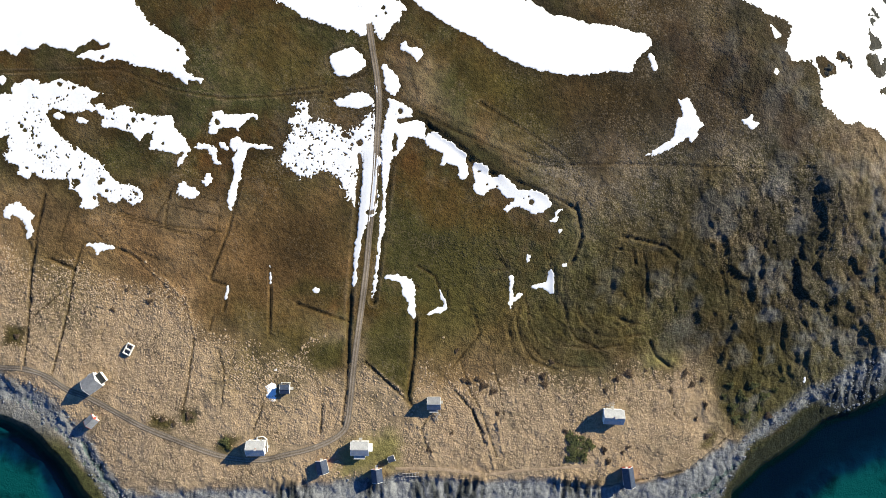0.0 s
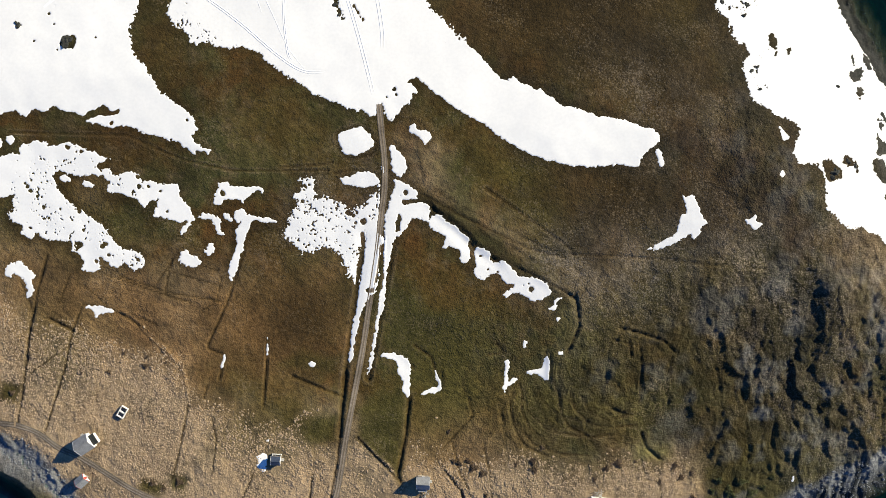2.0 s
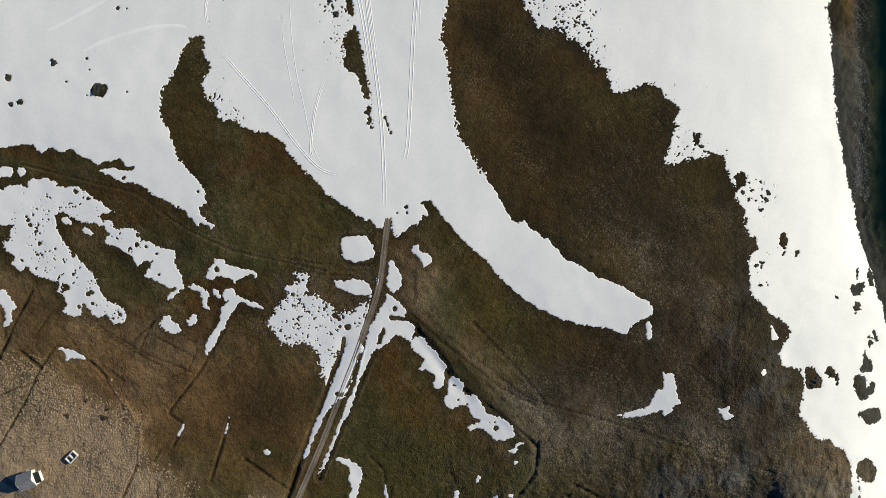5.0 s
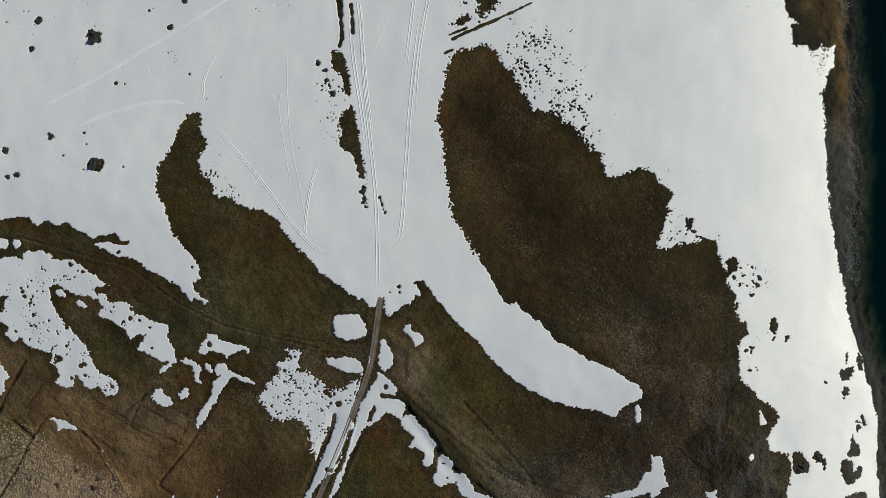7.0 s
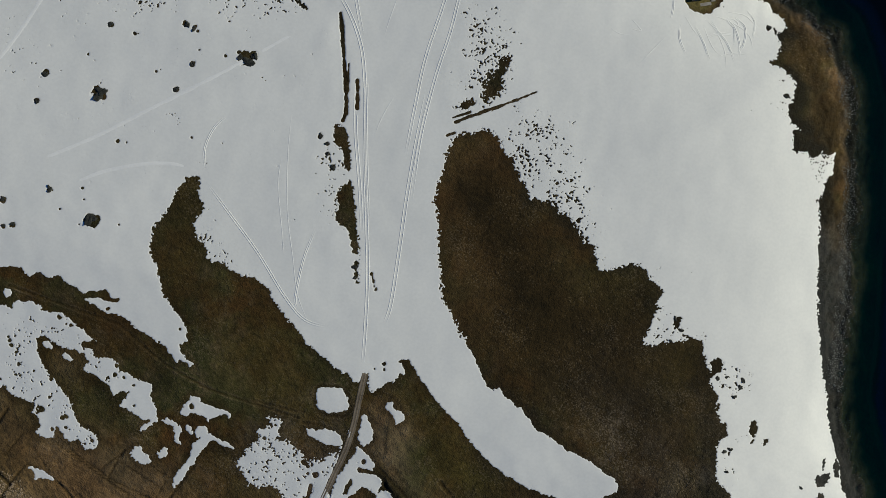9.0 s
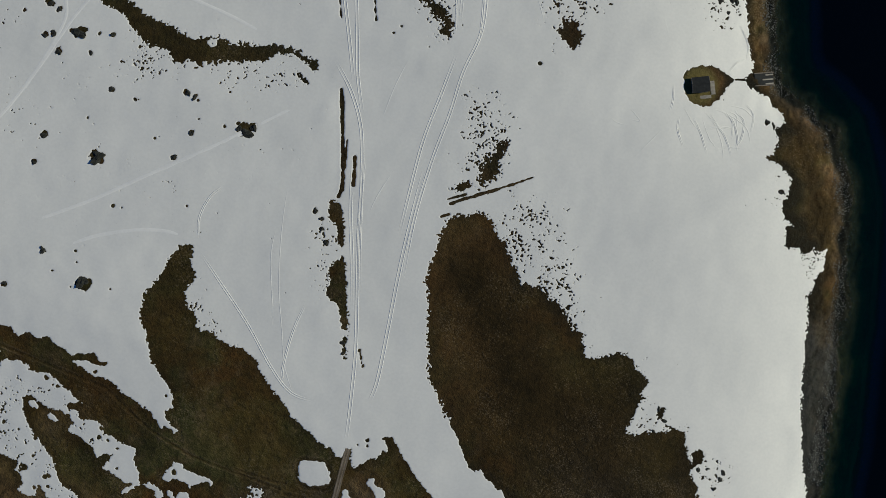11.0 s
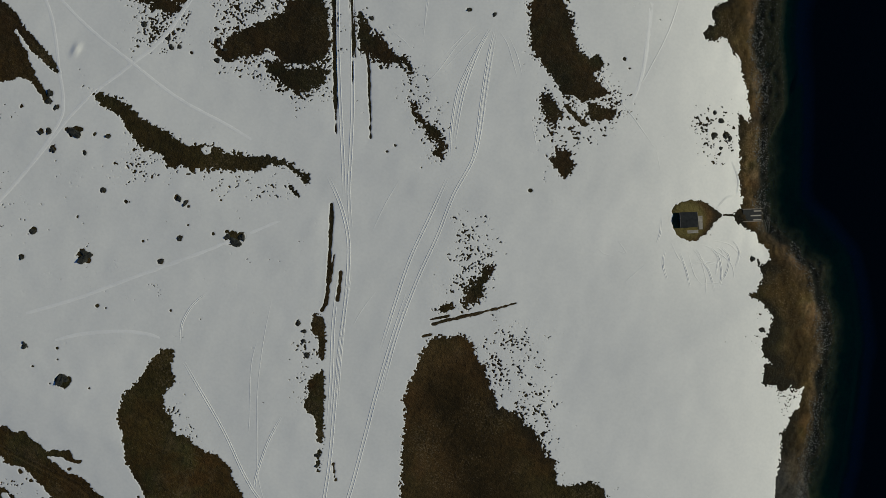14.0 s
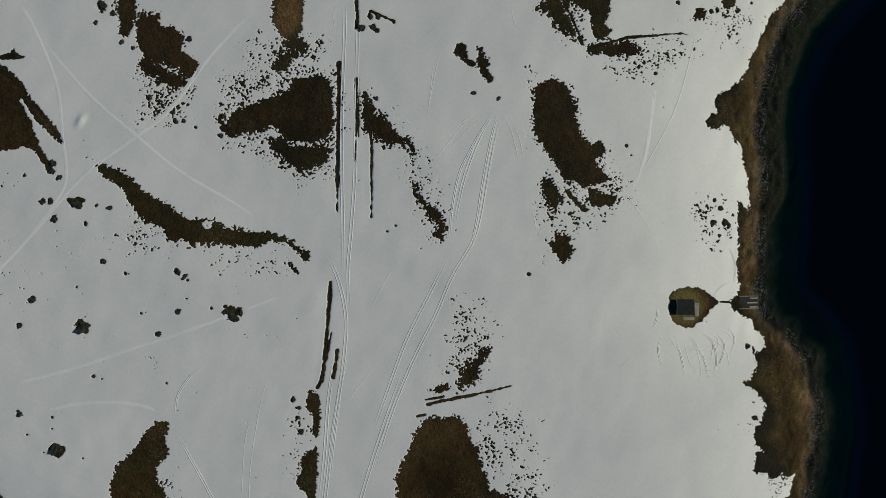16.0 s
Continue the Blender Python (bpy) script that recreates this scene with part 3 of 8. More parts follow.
DITCHES += [([(-93.9, -27.9), (-95, -33.2)], 0.9, 0.7),
    ([(-70, -7.5), (-70.2, -19.3), (-70.6, -34.4)], 1.1, 1),
    ([(-59.5, -22.3), (-51.5, -25.1), (-38.2, -29.7)], 1.2, 1),
    ([(-21.2, 31.8), (-22.7, 18.4), (-24.6, 4.8), (-26.5, -8.9), (-28.5, -21.6)], 1.8, 1.3),
    ([(-32, 36.3), (-33.5, 22.9), (-35, 9.3), (-36.1, -4.3), (-37.6, -18.1), (-38.2, -29.7), (-38.9, -46.1)], 1.8, 1.3),
    ([(-38.9, -46.1), (-39.4, -57.7), (-41.4, -71.8)], 1.3, 1),
    ([(-11.3, -27.4), (-11.8, -43.7), (-14.4, -60.1), (-13, -63.6)], 1.5, 1.2),
    ([(-31.5, -46.1), (-24.1, -53.1), (-14.4, -62.4)], 1.2, 0.9),
    ([(-30.6, -46.1), (-23.2, -52.6), (-16.7, -57.7)], 0.9, -0.5)]
DITCHES += [([(-50.2, -75.3), (-49.2, -62.4)], 1, 0.8),
    ([(-73.3, -62.9), (-77.6, -74.1)], 0.9, 0.6),
    ([(4.9, -57.7), (10.7, -64.7), (16.5, -75.3)], 1, 0.8),
    ([(-101.4, -36.7), (-104.1, -55.4), (-106.6, -67.1)], 0.9, 0.5),
    ([(-101.3, -34.4), (-104.3, -20.4)], 0.9, -0.4),
    ([(43, -6.6), (44.5, -18.1)], 1.2, 1.2),
    ([(-10.5, -6.6), (-3.2, -11.2), (1.4, -24.6)], 1, 0.8),
    ([(-19.2, -10.1), (-10.1, -15.8)], 1.2, 1),
    ([(23.1, -4.3), (26.5, -7.8), (19.7, -8.9)], 1, 0.8),
    ([(12.9, -27.4), (15.2, -34.4), (3.7, -48.4)], 1, 0.7),
    ([(-7.6, 50.7), (3.6, 40.7), (14.9, 31.8), (37.6, 24), (49, 18.4), (53.5, 16.1)], 1.6, 1.2)]
DITCHES += [([(53.5, 18.4), (56, 4.8), (51.7, -6.6)], 1.4, 1),
    ([(-9.9, 54), (3.6, 47.4), (17.1, 41.8), (32.9, 35.2), (48.7, 31.8)], 0.9, 0.6),
    ([(-174.8, 69.8), (-152.4, 70.4), (-127.9, 71.1), (-116.9, 66.7), (-105.8, 62.7), (-85.8, 59.5), (-47.8, 61.7)], 0.8, 0.5),
    ([(-67.9, 61.7), (-50, 63.8), (-46.6, 64.9)], 0.8, 0.4),
    ([(-44.3, 77), (-37.6, 79.4), (-32, 77.6), (-28.9, 71.9), (-32.1, 68.4), (-39.9, 66.7), (-44.1, 69.7), (-45.4, 74.8), (-44.3, 77)], 1.1, 0.5),
    ([(-45.6, 60.6), (-36.6, 62.7), (-27.7, 61)], 1, 0.5),
    ([(-109.5, 22.9), (-111.9, 8.2), (-101.1, 5.9)], 0.8, 0.5)]
DITCHES += [([(-130.3, 15), (-110.1, 9.3), (-89.7, 7.1)], 0.8, 0.5),
    ([(50.5, -98), (62.2, -99.2), (85.5, -94.4), (101.9, -90.9), (118.3, -76.9)], 0.9, 0.7),
    ([(-5.6, -68.3), (-9.1, -74.1), (-5.6, -83.6)], 0.8, 0.5),
    ([(-130.1, 297.2), (-115.1, 269.8), (-101.4, 244.9)], 1.2, 0.8),
    ([(-105.5, 280.4), (-88.4, 249.6)], 1.2, 0.8),
    ([(-31.2, 193.1), (-18.3, 204.8), (-4.9, 216.5)], 1.2, 0.8),
    ([(-66.3, 365.7), (-60.3, 361.3), (-48.8, 352.8)], 1.2, 0.8),
    ([(-45.9, 352.3), (-34, 364.5), (-15.5, 377.9)], 1.2, 0.8),
    ([(-89.9, 218.8), (-80.1, 198.2), (-73.7, 179.5)], 1.2, 0.8),
    ([(-246.1, 227.9), (-234.5, 225.5), (-210.9, 215.5)], 1, 0.7)]
DITCHES += [([(27.8, -21.6), (31.4, -34.4), (40.7, -44.9), (52.3, -48.4), (63.9, -47.9)], 0.8, 0.595),
    ([(33.5, -20.4), (37.1, -30.9), (46.4, -39.1), (59.2, -40.2)], 0.8, 0.595),
    ([(39.2, -18.1), (43.3, -27.4), (52.1, -33.2), (62.5, -34.4)], 0.8, 0.51),
    ([(46.1, -17), (49.7, -23.9), (56.6, -27.4)], 0.8, 0.51),
    ([(93.6, -47.3), (93.1, -57.8), (95.1, -68.1)], 0.7, 0.425),
    ([(7.4, -46.1), (10.7, -57.7), (15.3, -65.7), (22.1, -85.3)], 0.8, 0.595),
    ([(19.9, -46.1), (23.4, -57.7), (25.1, -69.4)], 0.7, 0.425),
    ([(-166.7, -27.4), (-158.2, -20.4), (-148.7, -13.5)], 0.7, 0.425),
    ([(-91.1, -41.4), (-89, -50.7), (-90.3, -64.7)], 0.7, 0.425)]
DITCHES += [([(35.9, -27.4), (32.6, -36.7), (35, -46.1)], 0.7, 0.25),
    ([(-134.8, 1.4), (-126.7, 0.1), (-118, -7), (-105.4, -19.6)], 0.8, -0.35),
    ([(-160.3, -3.3), (-149.2, -7.3)], 0.7, 0.4),
    ([(-121.2, -1.6), (-115.5, -3.9)], 0.7, 0.4),
    ([(-115, 13.1), (-108.9, 23.1)], 0.7, 0.4),
    ([(-138.2, 16.1), (-124.1, 12), (-110, 7.9)], 0.6, 0.3),
    ([(-110.8, 18.2), (-98, 15.2), (-88.6, 12.9)], 0.6, 0.3),
    ([(-106.7, 23.3), (-88, 18.7)], 0.6, 0.3),
    ([(-154.5, 2.5), (-149.6, 15.8)], 0.7, 0.4),
    ([(-96.9, 2.6), (-91, 6.8), (-89, 17.4)], 0.6, 0.35),
    ([(-144.7, 10.7), (-134.9, 2.6)], 0.6, 0.3)]
DITCHES += [([(72, 5.2), (80, 3.6), (90.3, 0.9), (95, -3.2)], 1.2, 1.53),
    ([(71.5, -28.5), (79.6, -30.8)], 1.1, 1.36),
    ([(84.3, -37.8), (86.6, -43.6), (92.5, -48.2)], 1.3, 1.7),
    ([(30.8, -23.9), (30.1, -32), (32.4, -38.9), (37.1, -45.8), (46.3, -49.3)], 0.9, 0.765),
    ([(34.7, -23.9), (34.7, -30.8), (38.2, -37.7), (44, -42.4)], 0.9, 0.765),
    ([(49.6, -22.7), (50.8, -30.8), (54.3, -36.6), (63.5, -40.7), (72.7, -38.9)], 0.9, 0.85),
    ([(54.2, -22.7), (56.6, -29.7), (63.5, -35.4), (72.7, -36.1), (81.9, -34.3)], 0.9, 0.765),
    ([(58.8, -23.9), (62.3, -30.1), (69.2, -33.1), (77.3, -30.8)], 0.9, 0.68),
    ([(12, -65.6), (15.3, -75), (17.2, -79.7)], 1, 1.36),
    ([(18.1, -78.1), (21.2, -90.5)], 0.9, -0.68),
    ([(22.2, -70.3), (24.6, -83.3)], 0.9, -0.68),
    ([(25.5, -29.7), (27.8, -36.6)], 0.9, 0.85),
    ([(69.8, 0.2), (81.3, -2.1), (82.7, -13.5), (82.3, -25.1)], 0.8, 0.85),
    ([(76.6, 0.2), (78, -6.6)], 0.9, 1.02)]
YARDS = [(-144.3, -55.5, 7), (-145, -71.5, 4), (-77.1, -82.4, 7), (-50.2, -90.3, 4), (-34.2, -82.9, 6), (-21.9, -86.9, 2), (-27.1, -94.3, 4), (-4.2, -62.9, 4), (69.9, -69, 6), (74.5, -94.4, 5), (-65.1, -57.3, 4)]
SNOW_TRACKS = [([(-30.8, 89.6), (-35.3, 104.7), (-42.5, 126), (-51.1, 146.8), (-59.8, 167.6), (-66.7, 186.5), (-71, 199.3)], 1.1),
    ([(-48.5, 135.8), (-57.6, 156.5), (-67.3, 177), (-75.3, 198)], 1.1),
    ([(-95.2, 180.2), (-89.1, 158.6), (-81.1, 137.6), (-72.7, 121.4), (-65, 107.4), (-52.9, 94.6)], 0),
    ([(-91.5, 160.2), (-88.7, 147), (-79, 126.6), (-76.6, 120.3)], 0),
    ([(-117.6, 138.2), (-100.2, 127.1), (-85.6, 117.5), (-70.3, 105.8), (-59.1, 99.8), (-48.8, 100.6)], 0.8),
    ([(-117.2, 140.7), (-120.8, 149), (-120.2, 158.5), (-116.5, 165.5)], 0.6),
    ([(-47.4, 206.5), (-43.7, 184.2), (-39.4, 162.1), (-34.3, 140.1), (-29.5, 118.2), (-29.1, 108.9)], 1.2)]
SNOW_TRACKS += [([(-68.1, 136.9), (-68.4, 122.7), (-66, 107.1), (-63.7, 103.1)], 0.6),
    ([(-68.9, 132), (-68.4, 111)], 0),
    ([(-56.7, 203.6), (-59.6, 186.4), (-59.6, 174.7)], 0),
    ([(-211.6, 147.6), (-207.7, 158.9), (-203.1, 178.4), (-201, 197.7), (-203.9, 206.5), (-210.5, 215.7), (-223.9, 234.1), (-242.6, 249.3), (-253.9, 255.8)], -1),
    ([(-207.1, 157.9), (-202.2, 181.5), (-196.5, 208.1), (-187.4, 228.8), (-179.8, 247.4), (-175.7, 277), (-168.8, 301.7)], -1),
    ([(-242.6, 249.3), (-213, 237.6), (-186.6, 231.9), (-163.7, 227.9), (-142.8, 227.5), (-124.6, 226.6)], -1),
    ([(-187.9, 114.1), (-164.3, 136.5), (-148, 154.5), (-123.5, 181.6), (-97.9, 212.2)], -1)]
SNOW_TRACKS += [([(-165.8, 116.1), (-155.6, 125.5), (-142.2, 134), (-131.7, 138.4), (-123.5, 139.8)], -1),
    ([(-85.5, 221.3), (-94.4, 237.1), (-108.2, 260.7), (-119.3, 280.4), (-133.9, 308.6), (-140.5, 320.4)], 1.1),
    ([(-98.5, 229.6), (-86.9, 220.5), (-77.8, 209.9), (-71.5, 197.8), (-64.5, 180.8), (-57.6, 163.7), (-48.3, 142.7)], 1.1),
    ([(-76.6, 210.6), (-86, 226.2), (-93.7, 242.8), (-103.6, 263.2), (-125.1, 303.2), (-131.5, 315.1)], 1.1),
    ([(-66.1, 313.3), (-66.4, 300), (-63.4, 280.8), (-56.2, 258.7)], 1),
    ([(-64.5, 312.9), (-57.9, 291.8), (-50.8, 272.3), (-48.1, 260.6), (-48.4, 244.8), (-46.5, 227.6), (-45.4, 207.2), (-42.2, 182.8), (-35.7, 155)], 1)]
SNOW_TRACKS += [([(-54, 254.7), (-52.9, 234.4), (-51.9, 214), (-48.9, 194.8), (-44.6, 171)], 1),
    ([(-99.5, 321.6), (-92.8, 305.9), (-85.8, 289)], 0),
    ([(-70, 209.1), (-71, 229.4), (-69.8, 245.8)], 0),
    ([(-71.2, 313), (-74.6, 300.6), (-76.9, 286.2), (-78.7, 280)], 0),
    ([(-132.5, 301.6), (-141.1, 312.3), (-141.5, 319.9)], 0),
    ([(-82.4, 353.7), (-76.9, 346.4), (-69.2, 344.3)], 0),
    ([(-101.2, 333.7), (-104.3, 325.4), (-108, 318.1)], 0),
    ([(-61, 313.6), (-51.4, 306), (-43.8, 297.2)], 0),
    ([(18.3, 255.8), (24.5, 256.6), (21.2, 258.7), (18.6, 259.9)], 0),
    ([(31.4, 276.2), (33.6, 270.8), (34.4, 265.9)], 0.5)]
SNOW_TRACKS += [([(38.7, 265.6), (40.4, 260), (45.2, 254.8)], 0.5),
    ([(47.8, 269.3), (54.4, 262.3), (59.9, 260)], 0),
    ([(50.6, 272), (56.2, 268.5), (60.5, 266.8)], 0.4),
    ([(56.1, 275), (60.5, 273.4), (62.8, 266.7)], 0.4),
    ([(59.7, 278.2), (65, 275.7), (66.6, 268.7), (65.2, 264.1)], 0.5),
    ([(63.7, 282.9), (68.2, 280), (69.4, 272.8)], 0.4),
    ([(54.4, 275.4), (59.9, 274.4), (65, 267.9), (66.3, 262.1)], 0.5),
    ([(47.8, 271.9), (53.6, 269.2), (59.9, 262.6), (62.6, 256.2)], 0),
    ([(44.6, 267.5), (50.1, 262.6), (55.4, 256.3)], 0.5),
    ([(51, 274.9), (59.4, 275.4), (67, 273.6), (70.9, 268.4)], 0)]
SNOW_TRACKS += [([(50.5, 270.7), (59, 266.8), (65.5, 259.8)], 0.5),
    ([(55.6, 278.7), (63.4, 280.7), (70.5, 278.1)], 0),
    ([(39.1, 269.8), (44.1, 265.9), (47.9, 264)], 0),
    ([(50.6, 264.2), (54.7, 268.2), (61.8, 270.9)], 0.5),
    ([(57.7, 258.8), (62.6, 262.7), (69.7, 265.2)], 0),
    ([(11.6, 253.4), (16.7, 252.3), (22.1, 253.7)], 0),
    ([(11.8, 250.6), (14.7, 250.2)], 0),
    ([(16.6, 299.8), (21.7, 293.4)], 0),
    ([(56.7, 276.6), (61.2, 276.4), (63.4, 271)], 0),
    ([(56.8, 300.7), (54.1, 307.4), (48.1, 312.2)], 0.5),
    ([(51.1, 290.9), (53, 297.3), (57, 301.3)], 0.5),
    ([(27.3, 239.8), (31.1, 249.7), (37.1, 263.5)], 0)]
SNOW_TRACKS += [([(-11.6, 388.1), (-2.5, 353.2), (-1.5, 326.8), (-2.3, 318.4)], 0),
    ([(-9.3, 311.6), (1.4, 307.1), (16.6, 299.8)], 0)]
SNOW_TRACKS += [([(-66.1, 313.3), (-67, 301), (-66.9, 290.6), (-66.1, 281.9), (-61.8, 268.6), (-56.1, 256.2)], 0.6),
    ([(-65.1, 313.4), (-61.7, 300.1), (-56.5, 284.7), (-50.1, 267.4), (-46.9, 256.1)], 0.6),
    ([(-64, 313.4), (-59.4, 298.8), (-54, 283.5), (-48.5, 268.3)], 0),
    ([(-66.9, 312.8), (-71.7, 300.1), (-76.9, 281.5)], 0),
    ([(-69.6, 313.9), (-75.2, 301.6), (-78.8, 287.2)], 0),
    ([(-64.2, 312.3), (-57.8, 308.9), (-51.9, 303.1), (-45.4, 296.3)], 0),
    ([(-35.1, 286.4), (-30.5, 281.1), (-26.9, 276.6)], 0),
    ([(-97.6, 322.7), (-94.5, 312.7), (-90.9, 301.7), (-85.8, 289)], 0),
    ([(-29.7, 323.7), (-23.2, 319.5), (-14.7, 313.9), (-1.8, 308)], 0),
    ([(-13.2, 352.1), (-3.6, 325.6), (-1.4, 309.6)], -1),
    ([(-103.6, 291.9), (-94.9, 290.3), (-88.2, 287.6)], 0)]
SHRUBS = [(53.7, -78.9, 4.4, 1), (57.3, -84.1, 3.3, 1), (50.2, -74.6, 1.8, 0), (59.6, -80, 2.7, 1), (53.1, -85.5, 2.7, 1), (67.8, -87.2, 2.0, 0), (66.1, -82.4, 1.6, 0), (40.8, -51.9, 1.8, 0), (41.3, -55.4, 1.8, 0), (10.7, -54.2, 1.3, 0), (14.1, -53.1, 1.6, 0), (16.5, -55.9, 1.8, 0), (20.4, -58.2, 1.6, 0), (22.3, -67.1, 1.8, 0), (8.3, -53.5, 1.1, 0), (75.5, -50.7, 2.0, 0), (70.9, -53.1, 1.8, 0), (98.8, -50.8, 1.8, 0), (101.7, -55.5, 1.6, 0), (105.9, -53.2, 1.3, 0), (107.3, -63.8, 1.6, 0), (103.8, -69.6, 1.3, 0), (93.1, -57.8, 1.3, 0), (-89.3, -78.9, 2.2, 1)]
SHRUBS += [(-87.5, -81.7, 1.8, 1), (-103.8, -68.3, 1.8, 0), (-114.8, -69.5, 1.3, 0), (-174, -35.5, 1.8, 0), (-119.2, -21.1, 1.6, 0), (-134.3, -24.6, 1.3, 0), (-128.2, -16.3, 0.9, 0), (-118.6, -17.4, 1.1, 0), (-111.1, -19.3, 0.9, 0), (-145.4, -25.5, 0.7, 0), (-110.1, -71.8, 1.1, 0), (115.4, -60.3, 2.0, 1), (119.1, -65, 2.2, 1), (125.1, -68.6, 2.0, 1), (117.6, -55.5, 1.8, 1), (122.4, -60.3, 2.7, 1), (129.6, -65, 2.2, 1), (131.7, -60.3, 2.2, 1), (126.9, -55.5, 2.2, 1), (136.3, -57.9, 2.0, 1), (120.4, -69.8, 1.8, 1), (134.4, -68.6, 1.8, 0), (139.5, -53.2, 2.0, 1), (108.7, -76.7, 1.8, 0)]
SHRUBS += [(75.9, -81.2, 1.1, 0), (73.6, -83.6, 1.1, 0), (5.6, -41.4, 1.1, 0), (3.7, -75.3, 1.1, 0), (-5.6, -82.4, 1.3, 0), (44.2, -46.1, 1.3, 0), (82.5, -49.6, 1.3, 0), (33.8, -53.5, 1.1, 0), (66.3, -57.7, 1.1, 0)]
STONES = [(-152.1, 105.7, 2.9), (-172.6, 111.7, 1.3), (-188.1, 101.1, 1.1), (-181.1, 93.2, 1.1), (-184.4, 91.7, 0.9), (-74.6, 164.7, 0.9), (-70.6, 160.8, 1.1), (-79.8, 170.4, 1.1), (-76.4, 168.4, 0.9), (-48.5, 126.5, 0.9), (-46.7, 122.8, 0.9)]
STONES += [(154.5, 72.2, 1.8), (153, 70.2, 1.1), (160.1, 77.1, 1.1), (163.6, 75.6, 0.9), (154.9, 107.3, 0.9), (119.8, 112.4, 1.1), (117.8, 110.6, 0.9), (121.2, 103.3, 0.9), (79, 153.6, 0.9), (83.2, 150.1, 0.9), (80.6, 144.6, 0.9), (104.7, 137.6, 1.1), (108.1, 139.1, 0.9), (115.2, 140.7, 1.3), (115, 137.1, 1.1), (113.7, 133.1, 1.3), (-190.6, 153.7, 1.4), (-167.9, 154.5, 2.9), (-189.6, 142.6, 1.1), (-173, 181.6, 1.1), (-145.3, 192.3, 1.3), (-142.1, 192, 1.1), (-137.4, 178.5, 1.1), (-139.9, 166.9, 1.1), (-117.7, 188.3, 2.7), (-115.7, 190.7, 1.6), (-120.6, 187.9, 1.1), (-194.1, 196.9, 2.7), (-206, 190.5, 1.1), (-203.1, 192.2, 1.3)]
STONES += [(-198.4, 187, 1.3), (-186.3, 191.2, 0.9), (-181.2, 201.4, 0.9), (-209.5, 205.9, 1.3), (-209.4, 202.6, 1.3), (-204.7, 202.1, 1.1), (-189.1, 247.8, 1.1), (-175.6, 244.6, 1.1), (-178.3, 247, 0.9), (-172.7, 246.2, 0.9), (-223.6, 270.5, 1.8), (-218.1, 269.7, 1.1), (-222.3, 263.5, 0.9), (-209.6, 261.6, 0.9), (-204.6, 261.8, 0.9), (-186.7, 275.9, 1.1), (-67.4, 316.5, 0.9), (-77.4, 313.4, 0.9), (-110.2, 292.1, 0.9), (-157.2, 248.5, 0.9), (-156.2, 253.8, 0.9), (-160.1, 256, 0.9), (31.8, 326.1, 0.9), (35.9, 324.3, 1.1), (35.9, 317.5, 1.3), (40.7, 320.3, 1.3), (41.1, 314.2, 0.9), (42.9, 320.2, 1.1), (90.5, 255.2, 1.1), (74.5, 280.2, 1.1)]
STONES += [(-22.7, 387.8, 0.9), (-8.5, 392.7, 0.9), (-6.7, 394.4, 0.9), (1.1, 399, 0.9), (-128.3, 319.5, 1.1), (-125.4, 321.2, 1.1), (-129.1, 313.9, 1.3), (-125.3, 316.6, 1.1), (-123, 316.1, 0.9)]

# ---- arithmetic for the terrain
def lattice(ix, iy, seed):
    h = (ix.astype(np.int64) * 374761393 + iy.astype(np.int64) * 668265263 + seed * 974711) & 0xFFFFFFFF
    h = ((h ^ (h >> 13)) * 1274126177) & 0xFFFFFFFF
    return ((h ^ (h >> 16)) & 0xFFFF) / 32767.5 - 1.0


def vnoise(x, y, size, seed=0):
    """Smooth value noise from -1 to 1, with cells of that size in metres."""
    x, y = x / size, y / size
    ix, iy = np.floor(x), np.floor(y)
    u, v = x - ix, y - iy
    u, v = u * u * (3 - 2 * u), v * v * (3 - 2 * v)
    a, b = lattice(ix, iy, seed), lattice(ix + 1, iy, seed)
    c, d = lattice(ix, iy + 1, seed), lattice(ix + 1, iy + 1, seed)
    return (a + (b - a) * u) * (1 - v) + (c + (d - c) * u) * v


def fbm(x, y, size, octaves=3, seed=0):
    total, amp, norm = 0.0, 1.0, 0.0
    for i in range(octaves):
        ca, sa_ = math.cos(0.55 + 0.7 * i), math.sin(0.55 + 0.7 * i)
        total = total + amp * vnoise(x * ca - y * sa_, x * sa_ + y * ca, size / 2 ** i, seed + 17 * i)
        norm += amp
        amp *= 0.55
    return total / norm


def inside(px, py, poly):
    """Metres inside an outline (outside: minus)."""
    d = np.full(px.shape, 1e18)
    ins = np.zeros(px.shape, bool)
    for (ax, ay), (bx, by) in zip(poly, poly[1:] + poly[:1]):
        ex, ey = bx - ax, by - ay
        wx, wy = px - ax, py - ay
        k = np.clip((wx * ex + wy * ey) / max(ex * ex + ey * ey, 1e-9), 0, 1)
        d = np.minimum(d, (wx - k * ex) ** 2 + (wy - k * ey) ** 2)
        if ay != by:
            ins ^= ((ay > py) != (by > py)) & (px < (bx - ax) * (py - ay) / (by - ay) + ax)
    d = np.sqrt(d)
    return np.where(ins, d, -d)


def off_line(px, py, line):
    """Metres from a line of points, and how far along it, from 0 to 1."""
    d, s = np.full(px.shape, 1e18), np.zeros(px.shape)
    n = len(line) - 1
    for i in range(n):
        (ax, ay), (bx, by) = line[i], line[i + 1]
        ex, ey = bx - ax, by - ay
        wx, wy = px - ax, py - ay
        k = np.clip((wx * ex + wy * ey) / max(ex * ex + ey * ey, 1e-9), 0, 1)
        q = (wx - k * ex) ** 2 + (wy - k * ey) ** 2
        s = np.where(q < d, (i + k) / n, s)
        d = np.minimum(d, q)
    return np.sqrt(d), s


